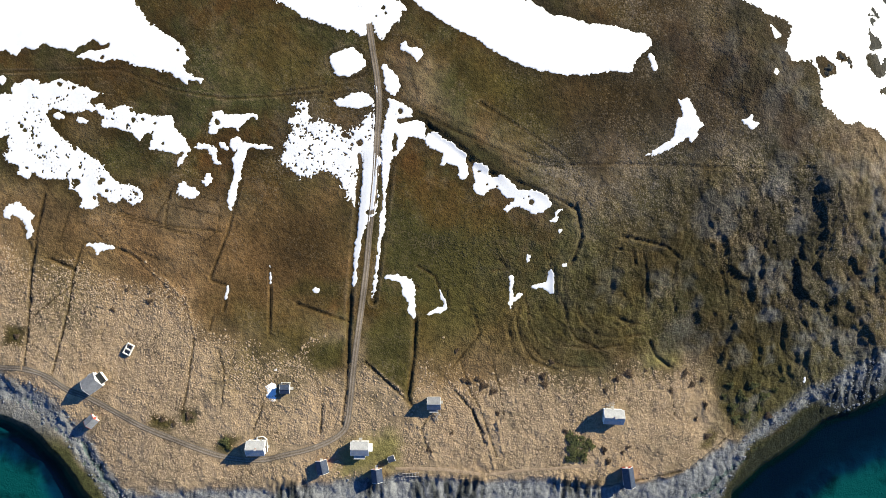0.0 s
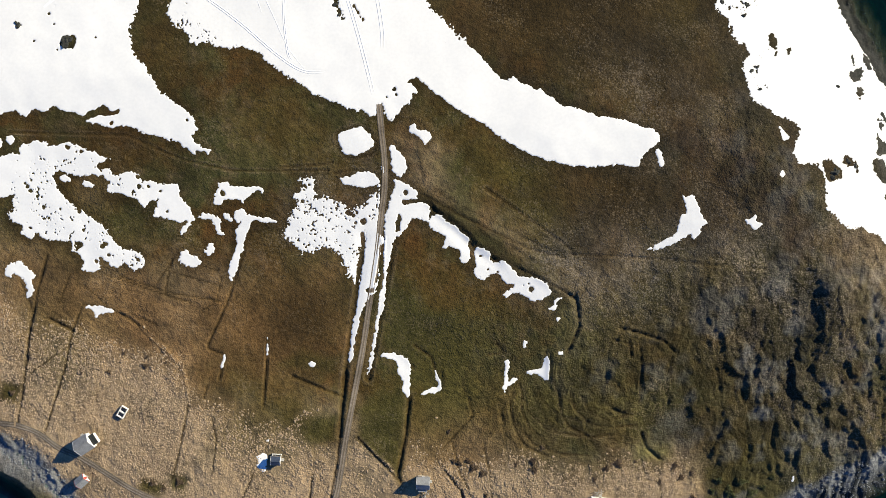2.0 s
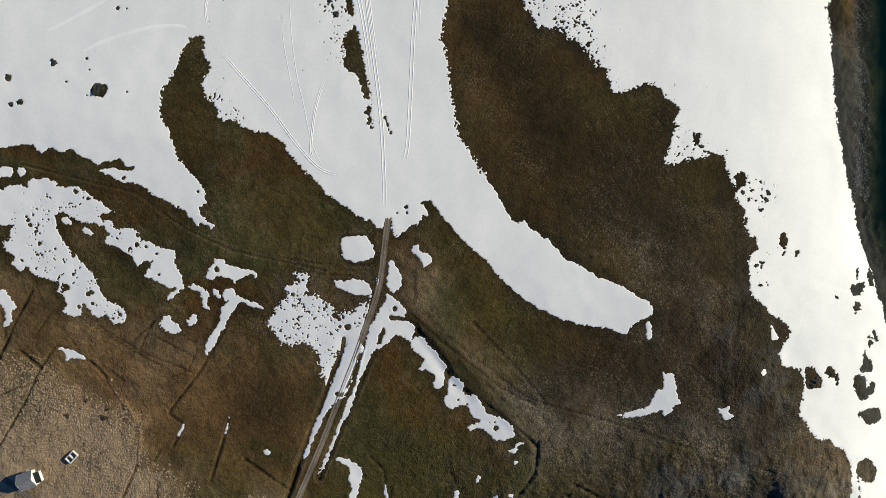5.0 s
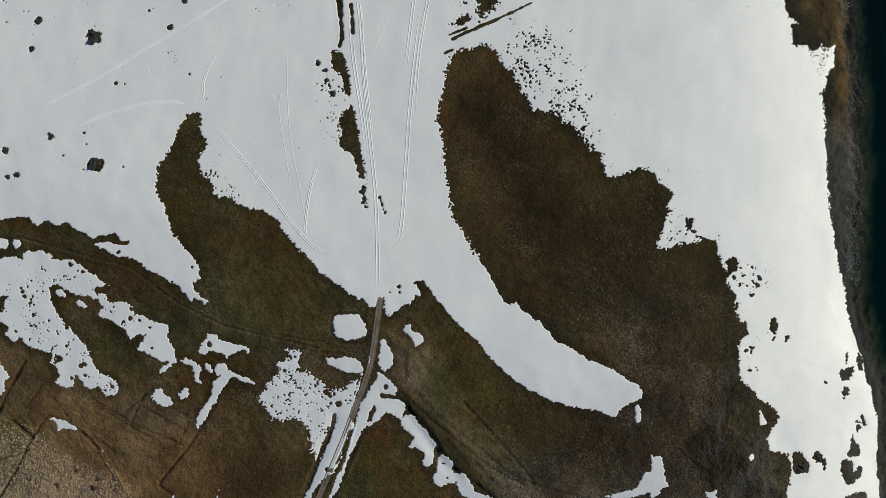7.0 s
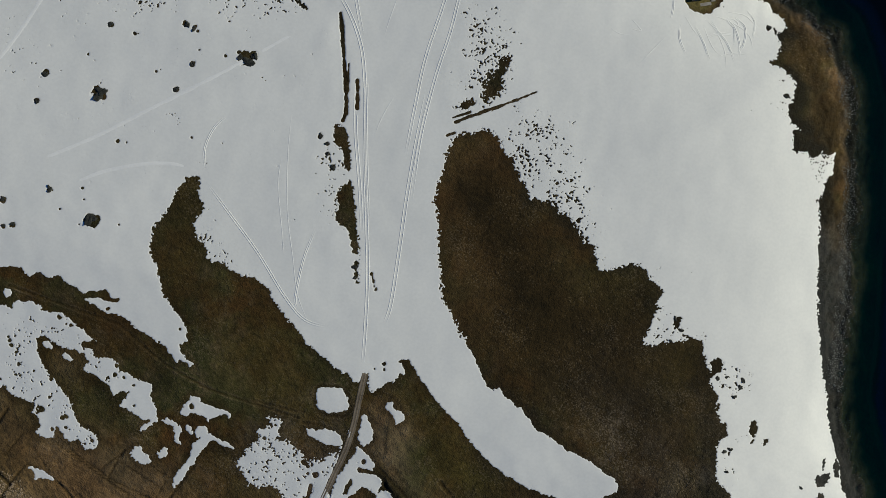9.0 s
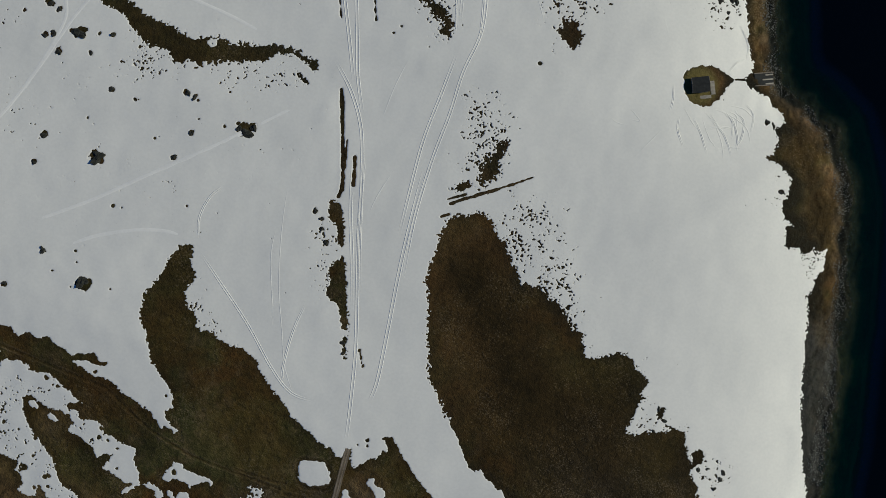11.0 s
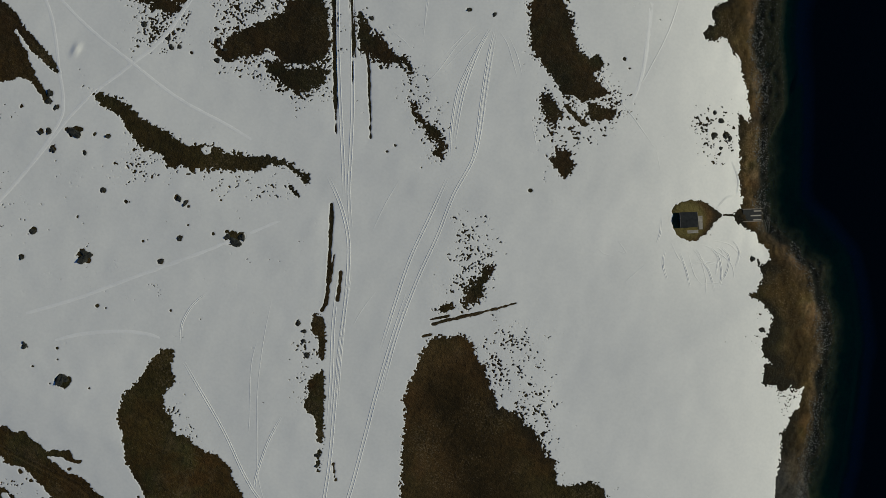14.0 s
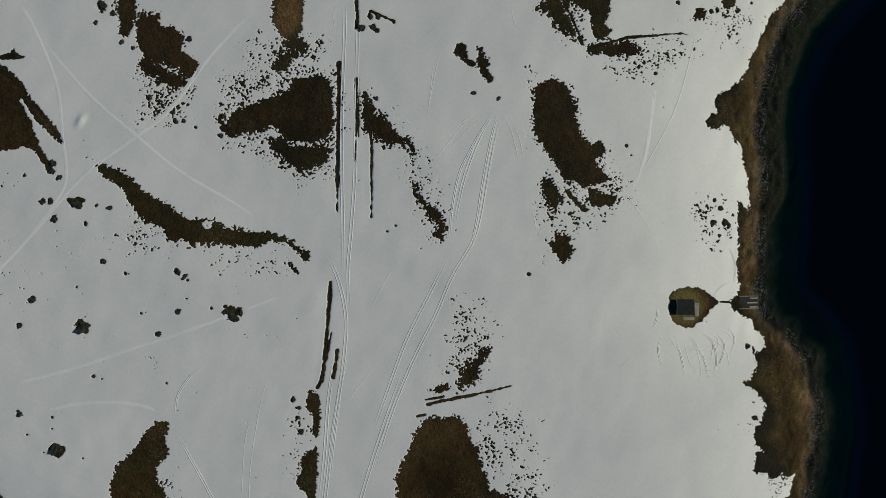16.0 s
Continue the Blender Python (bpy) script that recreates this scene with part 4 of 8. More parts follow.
def window_of(pts, pad, xs=None, ys=None):
    """The part of the grid round some points."""
    qx, qy = [p[0] for p in pts], [p[1] for p in pts]
    i0, i1 = np.searchsorted(XS if xs is None else xs, (min(qx) - pad, max(qx) + pad))
    j0, j1 = np.searchsorted(YS if ys is None else ys, (min(qy) - pad, max(qy) + pad))
    return slice(j0, j1), slice(i0, i1)


def rounded(pts, closed=True, steps=3):
    """A smooth line through control points."""
    n, out = len(pts), []
    for i in range(n if closed else n - 1):
        p = [np.array(pts[(i + k) % n] if closed else pts[min(max(i + k, 0), n - 1)], float) for k in (-1, 0, 1, 2)]
        for s in range(steps):
            t = s / steps
            q = 0.5 * (2 * p[1] + (p[2] - p[0]) * t + (2 * p[0] - 5 * p[1] + 4 * p[2] - p[3]) * t * t + (3 * p[1] - p[0] - 3 * p[2] + p[3]) * t ** 3)
            out.append((float(q[0]), float(q[1])))
    if not closed:
        out.append(tuple(pts[-1]))
    return out


def axis(a, b, step, far):
    """Even steps from a to b, then wider and wider ones out to far."""
    mid = list(np.arange(a, b + step / 2, step))
    out, d = [], step
    while not out or out[-1] < far:
        d *= 1.5
        out.append((out[-1] if out else 0) + d)
    return np.array([a - v for v in reversed(out)] + mid + [mid[-1] + v for v in out])


XS = axis(-266, 216, 0.62, 2400)
YS = axis(-112, 437, 1.0, 2400)
YS = np.sort(np.concatenate([YS[(YS < -112.5) | (YS > 112)], np.arange(-112, 112, 0.62)]))
GX, GY = np.meshgrid(XS, YS)
SEA = -17.0


def soft(v, width):
    t = np.clip(v / width * 0.5 + 0.5, 0, 1)
    return t * t * (3 - 2 * t)


def lower(a, b, k):
    h = np.clip(0.5 + 0.5 * (b - a) / k, 0, 1)
    return b + (a - b) * h - k * h * (1 - h)


# ---- the lie of the land: a low headland that rises from two shores
inland = inside(GX, GY, COAST)
calm = np.exp(-np.abs(inland) / 10.0)
inland = inland + (2.5 * fbm(GX, GY, 14, 3, 5) + 0.9 * fbm(GX, GY, 3.0, 2, 6)) * calm
rise = 17.5 * (1 - np.exp(-np.maximum(inland, 0) / 38.0))
ramp_south = np.clip((GY + 88) * 0.1, -3, 40)
HEIGHT = SEA + np.minimum(lower(np.maximum(ramp_south, rise * 0.42), rise, 2.5), 17.0)
# between the tides a low shelf of weed, then the bed falls away
SHELF = np.where(GX > 120, 6.0, 9.5)
fall = SEA + 0.30 + np.where(inland > -SHELF, inland * 0.03, -0.03 * SHELF + np.maximum((inland + SHELF) * np.where(GX > 60, 1.5, 0.9), np.where(GY < 20, -7.0, -15.0)))
# off the north-east shore the bed slopes away more gently, with humps of rock
slope_ne = np.where(inland > -2.5, inland * 0.05, np.where(inland > -17, -0.12 + (inland + 2.5) * 0.33, -4.9 + (inland + 17) * 1.3))
humps = 1.3 * fbm(GX, GY, 12, 4, 151) * np.clip(-inland / 6, 0, 1)
fall_ne = SEA + 0.12 + np.clip(slope_ne + humps, -15, 0.25)
side = soft(GY - 85, 40) * (GX > 60)
fall = fall * (1 - side) + fall_ne * side
HEIGHT = np.where(inland < 0, fall, HEIGHT + 0.12)
HEIGHT += 0.5 * fbm(GX, GY, 45, 3, 11) * soft(inland - 12, 12)


def zone(poly, width, wobble=6.0, size=18.0, seed=3):
    """How much of a kind of cover there is, from 0 to 1, over the grid."""
    w = window_of(poly, width + wobble * 2)
    out = np.zeros(GX.shape)
    x, y = GX[w], GY[w]
    out[w] = soft(inside(x, y, poly) + wobble * fbm(x, y, size, 4, seed), width)
    return out


spots_of = np.clip(fbm(GX, GY, 9, 4, 71) * 2.6 - 0.1, 0, 1)


def build_cover():
    straw = np.maximum.reduce([zone(p, 14, 7) for p in STRAW])
    straw = np.maximum(straw, 0.46 * np.maximum.reduce([zone(p, 12, 9, seed=8) for p in PALE]))
    straw = straw * (1 - 0.45 * zone(THIN_STRAW, 8, 6, 9, 15))
    for p in DARK_IN_STRAW:
        straw = straw * (1 - 0.9 * zone(p, 2.5, 1.5))
    straw = np.maximum(straw, np.maximum(0.95 * zone(MOWN[0], 2.5, 1.2), 0.6 * zone(MOWN[1], 4, 4, 8, 16)))
    olive = np.maximum.reduce([zone(p, 26, 12, 22, 21) for p in OLIVE] + [0.8 * zone(p, 3, 1.5) for p in DARK_IN_STRAW])
    peat = np.maximum.reduce([zone(p, 30, 14, 24, 33) for p in PEAT])
    turf = np.maximum.reduce([zone(p, 5, 3, seed=44) for p in LAWN])
    crag = np.maximum.reduce([zone(p, 30, 12, 20, 55) for p in CRAG])
    spots = spots_of
    east = soft(GY - 60, 60)
    up = soft(GX - 122, 8) * soft(-30 - GY, 20)  # where the tide reaches further in
    cliff = soft(GX - 160, 6) * soft(-30 - GY, 20)
    shore = soft(4.5 + 3.2 * up + 4.5 * cliff - inland + (4 - 2 * up) * fbm(GX, GY, 10, 3, 61), 3) * soft(inland + 4.2 - 6.8 * up + 9 * cliff, 2.5) * (1 - 0.92 * east)
    shore = np.maximum(shore, np.maximum.reduce([zone(p, 2, 3.0, 9, 62) for p in BEACH]))
    rock = np.clip(np.maximum(crag * spots * np.clip(0.1 + 0.004 * (GX - 60), 0.06, 0.40), shore), 0, 1)
    weed = soft(-inland - np.where(GY > 40, 2.0, 4.5) + 7.0 * up - 8.5 * cliff + 2.5 * fbm(GX, GY, 8, 3, 66), 3)
    shoal = soft(-GX - 154, 10) * soft(GY + 78, 8) * soft(-inland, 3)
    weed = np.clip(weed * (1 - 0.8 * shoal), 0, 1)
    rock = np.maximum(rock, 0.8 * shoal)
    weed = weed * np.where(GY > 60, 1.0, soft(inland + 14 - 4 * up, 5))
    lichen = np.maximum.reduce([zone(p, 36, 16, 26, 78) for p in LICHEN])
    lichen = lichen * (1 - 0.65 * soft(GY - 45, 30)) * (1 - 0.42 * crag)
    black = np.clip(east * soft(1.5 - inland + 2.5 * fbm(GX, GY, 11, 4, 67), 2.0) * (0.80 + 0.20 * soft(inland + 1, 3)) + 0.8 * (1 - east) * soft(GX - 90, 30) * soft(-inland - 5 + 6 * up, 3) * soft(inland + 13, 4), 0, 1)
    black = np.maximum(black, 0.42 * soft(GY - 205, 30) * soft(inland - 28, 10))
    # the banks' shade goes into the cover as black
    black = np.maximum(black, 0.35 * np.maximum.reduce([zone(p, 9, 7, 12, 141) for p in SHADE_AND_DARK]))
    straw = np.maximum(straw, 0.62 * np.maximum.reduce([zone(p, 12, 10, 12, 142) for p in BLEACHED]))
    wet_rock = east * soft(206 - GY + 8 * fbm(GX, GY, 15, 3, 154), 12) * soft(18 - inland, 5)
    black = np.maximum(black * (1 - 0.4 * wet_rock), 0.72 * wet_rock)
    rock = np.maximum(rock, 0.45 * wet_rock)
    black = np.maximum(black, 0.35 * east * soft(19 - inland, 8) * np.clip(0.2 + 2.0 * fbm(GX, GY, 9, 4, 152), 0, 1))
    jag = np.maximum.reduce([zone(p, 4, 5, 7, 161) for p in JAGGED])
    # black jagged rock, with the shade on its ribs painted in as streaks
    black = np.maximum(black, 0.85 * jag * np.clip(0.55 + 2.2 * fbm(GX * 2.4, GY * 0.5, 4, 3, 162), 0, 1))
    black = np.maximum(black, 0.5 * soft(GX - 132, 12) * soft(60 - GY, 8) * soft(4 - inland, 4) * soft(inland + 6, 3))
    rust = np.maximum(np.maximum.reduce([zone(p, 26, 14, 24, 77) for p in RUST]), 0.4 * zone(THIN_STRAW, 8, 6, 9, 15))
    straw = np.maximum(straw, 0.42 * east * soft(GY - 235, 20) * np.exp(-((inland - 4.5) / 3.2) ** 2) * np.clip(0.45 + 2.2 * fbm(GX, GY, 3.2, 3, 68), 0, 1))
    rust = np.maximum(rust, east * soft(18 - inland, 8) * (0.5 + 0.45 * np.exp(-((inland - 4.5) / 3.2) ** 2)) * np.clip(0.75 + 1.5 * fbm(GX, GY, 4, 3, 192), 0, 1))
    olive = np.maximum(olive, 0.45 * east * soft(20 - inland, 8) * np.clip(0.5 + 1.6 * fbm(GX, GY, 12, 3, 69), 0, 1))
    sand = np.zeros(GX.shape)
    for p in SAND:
        sand = np.maximum(sand, zone(p, 8, 5, 14, 81) * soft(-inland - 15, 4))
    sand = np.maximum(sand, np.where(GY > 60, 0.0, np.where(GX < 0, 0.24, 0.06) * soft(-inland - 14, 5)))
    # shade under the stream bank: less straw, more olive and black
    bank_shade = zone(SHADED_BANK, 4, 3, 9, 198)
    straw, olive, lichen, black = straw * (1 - 0.8 * bank_shade), np.maximum(olive, 0.7 * bank_shade), lichen * (1 - 0.7 * bank_shade), np.maximum(black, 0.42 * bank_shade)
    mauve = np.maximum.reduce([zone(p, 22, 12, 20, 197) for p in MAUVE]) * (1 - 0.6 * olive)
    lichen = lichen * (1 - 0.75 * mauve)
    mown = zone(MOWN[0], 2.5, 1.2)
    olive, peat, rust = olive * (1 - 0.9 * mown), peat * (1 - 0.9 * mown), rust * (1 - 0.7 * mown)
    return straw, olive, rock, np.clip(peat, 0, 1), turf, sand, crag, shore, weed, rust, lichen, black, mauve


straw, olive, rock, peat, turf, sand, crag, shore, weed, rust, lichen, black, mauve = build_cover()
beach = np.maximum.reduce([zone(p, 2, 3.0, 9, 62) for p in BEACH])
HEIGHT += beach * np.minimum(SEA + 0.7 + 0.04 * inland - HEIGHT, 0)
HEIGHT += np.clip((sand - 0.4) / 0.6, 0, 1) * np.clip(SEA - 2.9 - HEIGHT, 0, 20)

# relief: tussocks, crags, cut peat, banks and ditches
tame = np.ones(GX.shape)
for line, width in TRACKS + PATHS:
    w = window_of(line, 8)
    d, _ = off_line(GX[w], GY[w], rounded(line, False, 4))
    tame[w] = np.minimum(tame[w], np.clip((d - width * 0.5 - 0.4) / 2.0, 0, 1))
for pts in YARDS:
    x, y, r = pts
    tame = np.minimum(tame, np.clip((np.hypot(GX - x, GY - y) - r) / 3, 0, 1))
dry = soft(inland, 6)
HEIGHT += tame * dry * (0.24 * fbm(GX, GY, 2.4, 2, 91) + 0.22 * fbm(GX, GY, 6.0, 3, 92)) * (0.6 + 0.7 * straw + 0.9 * lichen * (1 - straw) + 0.5 * crag)
step_field = 3.4 * fbm(GX * 1.35, GY, 24, 4, 93)
knolls = np.clip(0.35 + 0.02 * (GX - 70), 0.2, 1.0)
terrace = np.floor(step_field) + np.clip((step_field - np.floor(step_field)) * 5, 0, 1)
HEIGHT += tame * dry * crag * (0.45 * terrace + knolls * (0.38 * fbm(GX * 1.3, GY, 13, 2, 95) + 0.2 * fbm(GX, GY, 4.5, 2, 99)))


def billows(size, seed):
    """Rounded knolls with narrow clefts between them."""
    return 2.4 * np.minimum(np.abs(fbm(GX * 1.35 + 0.25 * GY, GY * 0.75, size, 3, seed)), 0.28)


rugged = np.clip(0.35 + 0.013 * (GX - 60), 0.3, 1.0)
HEIGHT += tame * dry * crag * rugged * (0.9 * billows(13, 171) + 0.75 * billows(6, 172) + 0.40 * billows(2.8, 173))
cracks = fbm(GX * 1.7 - 0.3 * GY, GY * 0.5, 16, 4, 103) + 0.10 * fbm(GX, GY, 2.2, 2, 105)
broken = np.clip(0.35 + 1.5 * fbm(GX, GY, 11, 2, 104), 0, 1)
HEIGHT -= tame * dry * crag * np.clip(0.25 + 0.022 * (GX - 70), 0.25, 1.0) * 0.3 * broken * np.exp(-(cracks / 0.10) ** 2)
# a steep bank that turns its back to the sun; its shade is also painted
u = GX - 140.1 + 0.15 * (GY - 31.8) + 1.5 * fbm(GX, GY, 9, 3, 191)
bank = 2.6 * soft(u - 8, 10) * np.exp(-np.maximum(u - 15, 0) / 18) * soft(GY - -0.9, 8) * soft(31.8 - GY, 8) * (inland > 4)
HEIGHT += bank
slab = np.abs(fbm(GX + 0.4 * GY, GY * 0.5 - GX * 0.2, 5, 3, 96))
jag = np.maximum.reduce([zone(p, 4, 5, 7, 161) for p in JAGGED])
HEIGHT += jag * (0.9 * (1 - 2.2 * np.abs(fbm(GX * 2.8, GY * 0.5, 6, 4, 163))) + 0.2)
HEIGHT -= 0.5 * beach * np.exp(-(fbm(GX * 1.5, GY * 0.7, 7, 3, 164) / 0.09) ** 2)
HEIGHT += 0.55 * soft(GY - 60, 60) * soft(17 - inland, 6) * soft(inland + 8, 3) * (1 - 2.4 * np.abs(fbm(GX + 0.3 * GY, GY * 0.8, 3.4, 3, 181)))
HEIGHT += tame * shore * (1 - 0.65 * beach) * (1.5 * slab - 0.3 + 0.35 * fbm(GX, GY, 2.0, 2, 97))
# banks of old peat cuttings and low crags: a step up towards the sun, easing off behind it
for line, high in SCARPS:
    w = window_of(line, 16)
    x, y = GX[w], GY[w]
    bent = rounded(line, False, 4)
    d, s = off_line(x + 2.4 * fbm(x, y, 8, 4, 41), y + 2.4 * fbm(x, y, 8, 4, 42), bent)
    (ax, ay), (bx, by) = bent[0], bent[-1]
    nx_, ny_ = -(by - ay), bx - ax
    if nx_ * 0.85 + ny_ * 0.53 < 0:
        nx_, ny_ = -nx_, -ny_
    mids = np.array(bent)
    kk = np.clip((s * (len(bent) - 1)).round().astype(int), 0, len(bent) - 1)
    upper = ((x - mids[kk, 0]) * nx_ + (y - mids[kk, 1]) * ny_) > 0
    fade = np.clip(8 * s, 0, 1) * np.clip(8 * (1 - s), 0, 1)
    HEIGHT[w] += 0.29 * high * fade * np.where(upper, np.exp(-d / 5.0), 0.0)
    peat[w] = np.maximum(peat[w], 0.35 * fade * np.exp(-(d / 0.9) ** 2))
for line, width, depth in DITCHES:
    w = window_of(line, width + 3)
    d, s = off_line(GX[w], GY[w], line)
    wob = (0.2 + 0.35 * max(width - 1.0, 0)) * fbm(GX[w], GY[w], 2 + 2 * width, 2, 98)
    width, depth = width * 0.58, depth * 0.75
    cut = np.clip(1 - np.abs(d + wob) / width, 0, 1)
    HEIGHT[w] -= depth * cut ** 0.8
    if depth > 0:
        peat[w] = np.maximum(peat[w], 0.75 * np.clip(cut * 2, 0, 1))
        straw[w] = np.maximum(straw[w], 0.3 * np.clip(1 - np.abs(d - width * 1.9) / (width * 0.8), 0, 1))
    else:
        straw[w] = np.maximum(straw[w], 0.8 * np.clip(cut * 2, 0, 1))


def at(x, y, table=None):
    """The ground's height at a place."""
    tb = HEIGHT if table is None else table
    i = int(np.clip(np.searchsorted(XS, x) - 1, 0, len(XS) - 2))
    j = int(np.clip(np.searchsorted(YS, y) - 1, 0, len(YS) - 2))
    u, v = (x - XS[i]) / (XS[i + 1] - XS[i]), (y - YS[j]) / (YS[j + 1] - YS[j])
    return float((tb[j, i] * (1 - u) + tb[j, i + 1] * u) * (1 - v) + (tb[j + 1, i] * (1 - u) + tb[j + 1, i + 1] * u) * v)


def sheet(name, gx, gy, z, keep, mat, plain_cells=None):
    """A mesh over those cells of the grid that keep marks. Where plain_cells are given, blocks of 4 x 4 of them become one face."""
    ny, nx = z.shape
    quads = []
    if plain_cells is not None:
        cy, cx = (ny - 1) // 4, (nx - 1) // 4
        whole = (keep & plain_cells)[:cy * 4, :cx * 4].reshape(cy, 4, cx, 4).all(axis=(1, 3))
        keep = keep.copy()
        keep[:cy * 4, :cx * 4] &= ~np.repeat(np.repeat(whole, 4, 0), 4, 1)
        jj, ii = np.nonzero(whole)
        a = jj * 4 * nx + ii * 4
        quads.append(np.stack([a, a + 4, a + 4 * nx + 4, a + 4 * nx], 1))
    jj, ii = np.nonzero(keep)
    a = jj * nx + ii
    quads.append(np.stack([a, a + 1, a + nx + 1, a + nx], 1))
    quads = np.concatenate(quads)
    used, quads = np.unique(quads, return_inverse=True)
    quads = quads.reshape(-1, 4)
    me = bpy.data.meshes.new(name)
    me.vertices.add(len(used))
    me.vertices.foreach_set("co", np.stack([gx.ravel()[used], gy.ravel()[used], z.ravel()[used]], 1).ravel().astype(np.float32))
    me.loops.add(len(quads) * 4)
    me.loops.foreach_set("vertex_index", quads.ravel().astype(np.int32))
    me.polygons.add(len(quads))
    me.polygons.foreach_set("loop_start", np.arange(0, len(quads) * 4, 4, dtype=np.int32))
    me.update(calc_edges=True)
    me.polygons.foreach_set("use_smooth", np.ones(len(quads), bool))
    me.materials.append(mat)
    return new(name, me), used


# ---- snow: what is left of it lies in fields and patches
SX, SY = axis(-266, 200, 0.25, 2300), axis(-70, 437, 0.25, 2300)
FX, FY = np.meshgrid(SX, SY)


def read_off(table, xa, ya, xb, yb):
    """A table on the grid of xa and ya, read off on the grid of xb and yb."""
    i = np.clip(np.searchsorted(xa, xb) - 1, 0, len(xa) - 2)
    j = np.clip(np.searchsorted(ya, yb) - 1, 0, len(ya) - 2)
    u = np.clip((xb - xa[i]) / (xa[i + 1] - xa[i]), 0, 1)[None, :]
    v = np.clip((yb - ya[j]) / (ya[j + 1] - ya[j]), 0, 1)[:, None]
    low = table[j][:, i] * (1 - u) + table[j][:, i + 1] * u
    high = table[j + 1][:, i] * (1 - u) + table[j + 1][:, i + 1] * u
    return low * (1 - v) + high * v


def onto_snow(table):
    return read_off(table, XS, YS, SX, SY)


FIELD = np.full(FX.shape, -12.0)
OWNER = np.zeros(FX.shape, np.int16)
NAMES = ["snow_field"]


def shape_field(w, pts, rough, speck, seed):
    x, y = FX[w], FY[w]
    f = inside(x, y, rounded(pts, True, 3) if len(pts) < 40 else pts)
    fine = fbm(x, y, 1.5, 2, seed + 5)
    f = f + max(rough, 0.6) * (0.9 * fbm(x, y, 7.0, 3, seed) + 0.75 * fine + 0.62 * fbm(x, y, 0.75, 1, seed + 7) + 0.5 * np.abs(fbm(x, y, 2.6, 2, seed + 6)) - 0.12)
    if speck:
        # crumbs of one kind strewn in the other, fewer and smaller the farther from the edge
        n = 0.72 * fbm(x, y, 0.6, 1, seed + 9) + 0.5 * fbm(x, y, 2.8, 2, seed + 10)
        f = f + speck * (6.6 * np.sign(n) * np.abs(n) ** 1.25 + 2.2 * fbm(x, y, 10, 2, seed + 11)) * np.clip(1.3 - np.abs(f) / (8 * speck + 1), 0, 1)
    return f


def lay(name, rough, speck, pts):
    """Snow inside an outline."""
    w = window_of(pts, 10, SX, SY)
    f = shape_field(w, pts, rough, speck, 100 + len(NAMES))
    NAMES.append(name)
    more = f > FIELD[w]
    FIELD[w] = np.where(more, f, FIELD[w])
    OWNER[w] = np.where(more & (f > -1), len(NAMES) - 1, OWNER[w])


def thaw(rough, speck, pts):
    """Bare ground inside an outline."""
    w = window_of(pts, 12, SX, SY)
    FIELD[w] = np.minimum(FIELD[w], -shape_field(w, pts, rough, speck, 300 + int(pts[0][0]) % 97))


def thaw_line(width, pts):
    w = window_of(pts, width + 6, SX, SY)
    d, _ = off_line(FX[w], FY[w], pts)
    FIELD[w] = np.minimum(FIELD[w], d - width + 0.45 * fbm(FX[w], FY[w], 2.0, 2, 7))


def sprinkle(much, pts):
    """Twigs and tufts that show through thin snow, in drifts."""
    w = window_of(pts, 6, SX, SY)
    x, y = FX[w], FY[w]
    near = np.clip(0.4 + inside(x, y, rounded(pts, True, 2)) / 13, 0, 1)
    n = 0.74 * fbm(x, y, 0.6, 1, 211) + 0.5 * fbm(x, y, 2.2, 2, 213) + 0.30 * fbm(x, y, 9, 2, 212)
    FIELD[w] = np.minimum(FIELD[w], 5.0 * (1.07 - 0.74 * near * much - n))


def thaw_dots(dots):
    for x, y, r in dots:
        w = window_of([(x, y)], r + 5, SX, SY)
        d = np.hypot(FX[w] - x, FY[w] - y)
        FIELD[w] = np.minimum(FIELD[w], d - r + (0.35 + 0.5 * r) * fbm(FX[w], FY[w], 1.2 + 0.6 * r, 3, 13))


lay("snow_field_west", 0.6, 0, [(-557.1, 629.1), (-384.6, 27.1), (-216.7, 68.4), (-182.9, 73.9), (-176.8, 77.4), (-172.4, 78.3), (-167.9, 75.7), (-165.1, 79.3), (-160.7, 78.3), (-157.1, 80.6), (-151.4, 78.8), (-149.1, 78.4), (-146.1, 77.6), (-145, 75.6), (-141.4, 74.8), (-137.9, 74.3), (-134.3, 73.6), (-129.9, 74.7), (-126.4, 74.4), (-123.7, 72.7), (-120.1, 71.8), (-115.4, 71.3), (-111.6, 69.9), (-108.1, 69.7), (-105.5, 68), (-102.1, 65.4), (-100.7, 65.1), (-100.5, 66.5), (-97, 66), (-95.2, 65.2), (-94.9, 66.9), (-97.4, 68.1), (-101.3, 70.2), (-102.2, 72.2), (-101, 74.1), (-99.7, 75.1), (-101.7, 76.9), (-100.9, 78.7), (-103.3, 81.1), (-102, 79.7), (-104.4, 82.5), (-108.6, 84.8), (-112.7, 87), (-115.8, 89.6)]
    + [(-118.5, 93.5), (-122.5, 98.1), (-125.7, 101.8), (-127.6, 109.4), (-127.8, 114.1), (-126.2, 120.4), (-125.4, 125.3), (-125.6, 130), (-123.7, 135.2), (-107.3, 150.7), (-278.6, 716.8)])
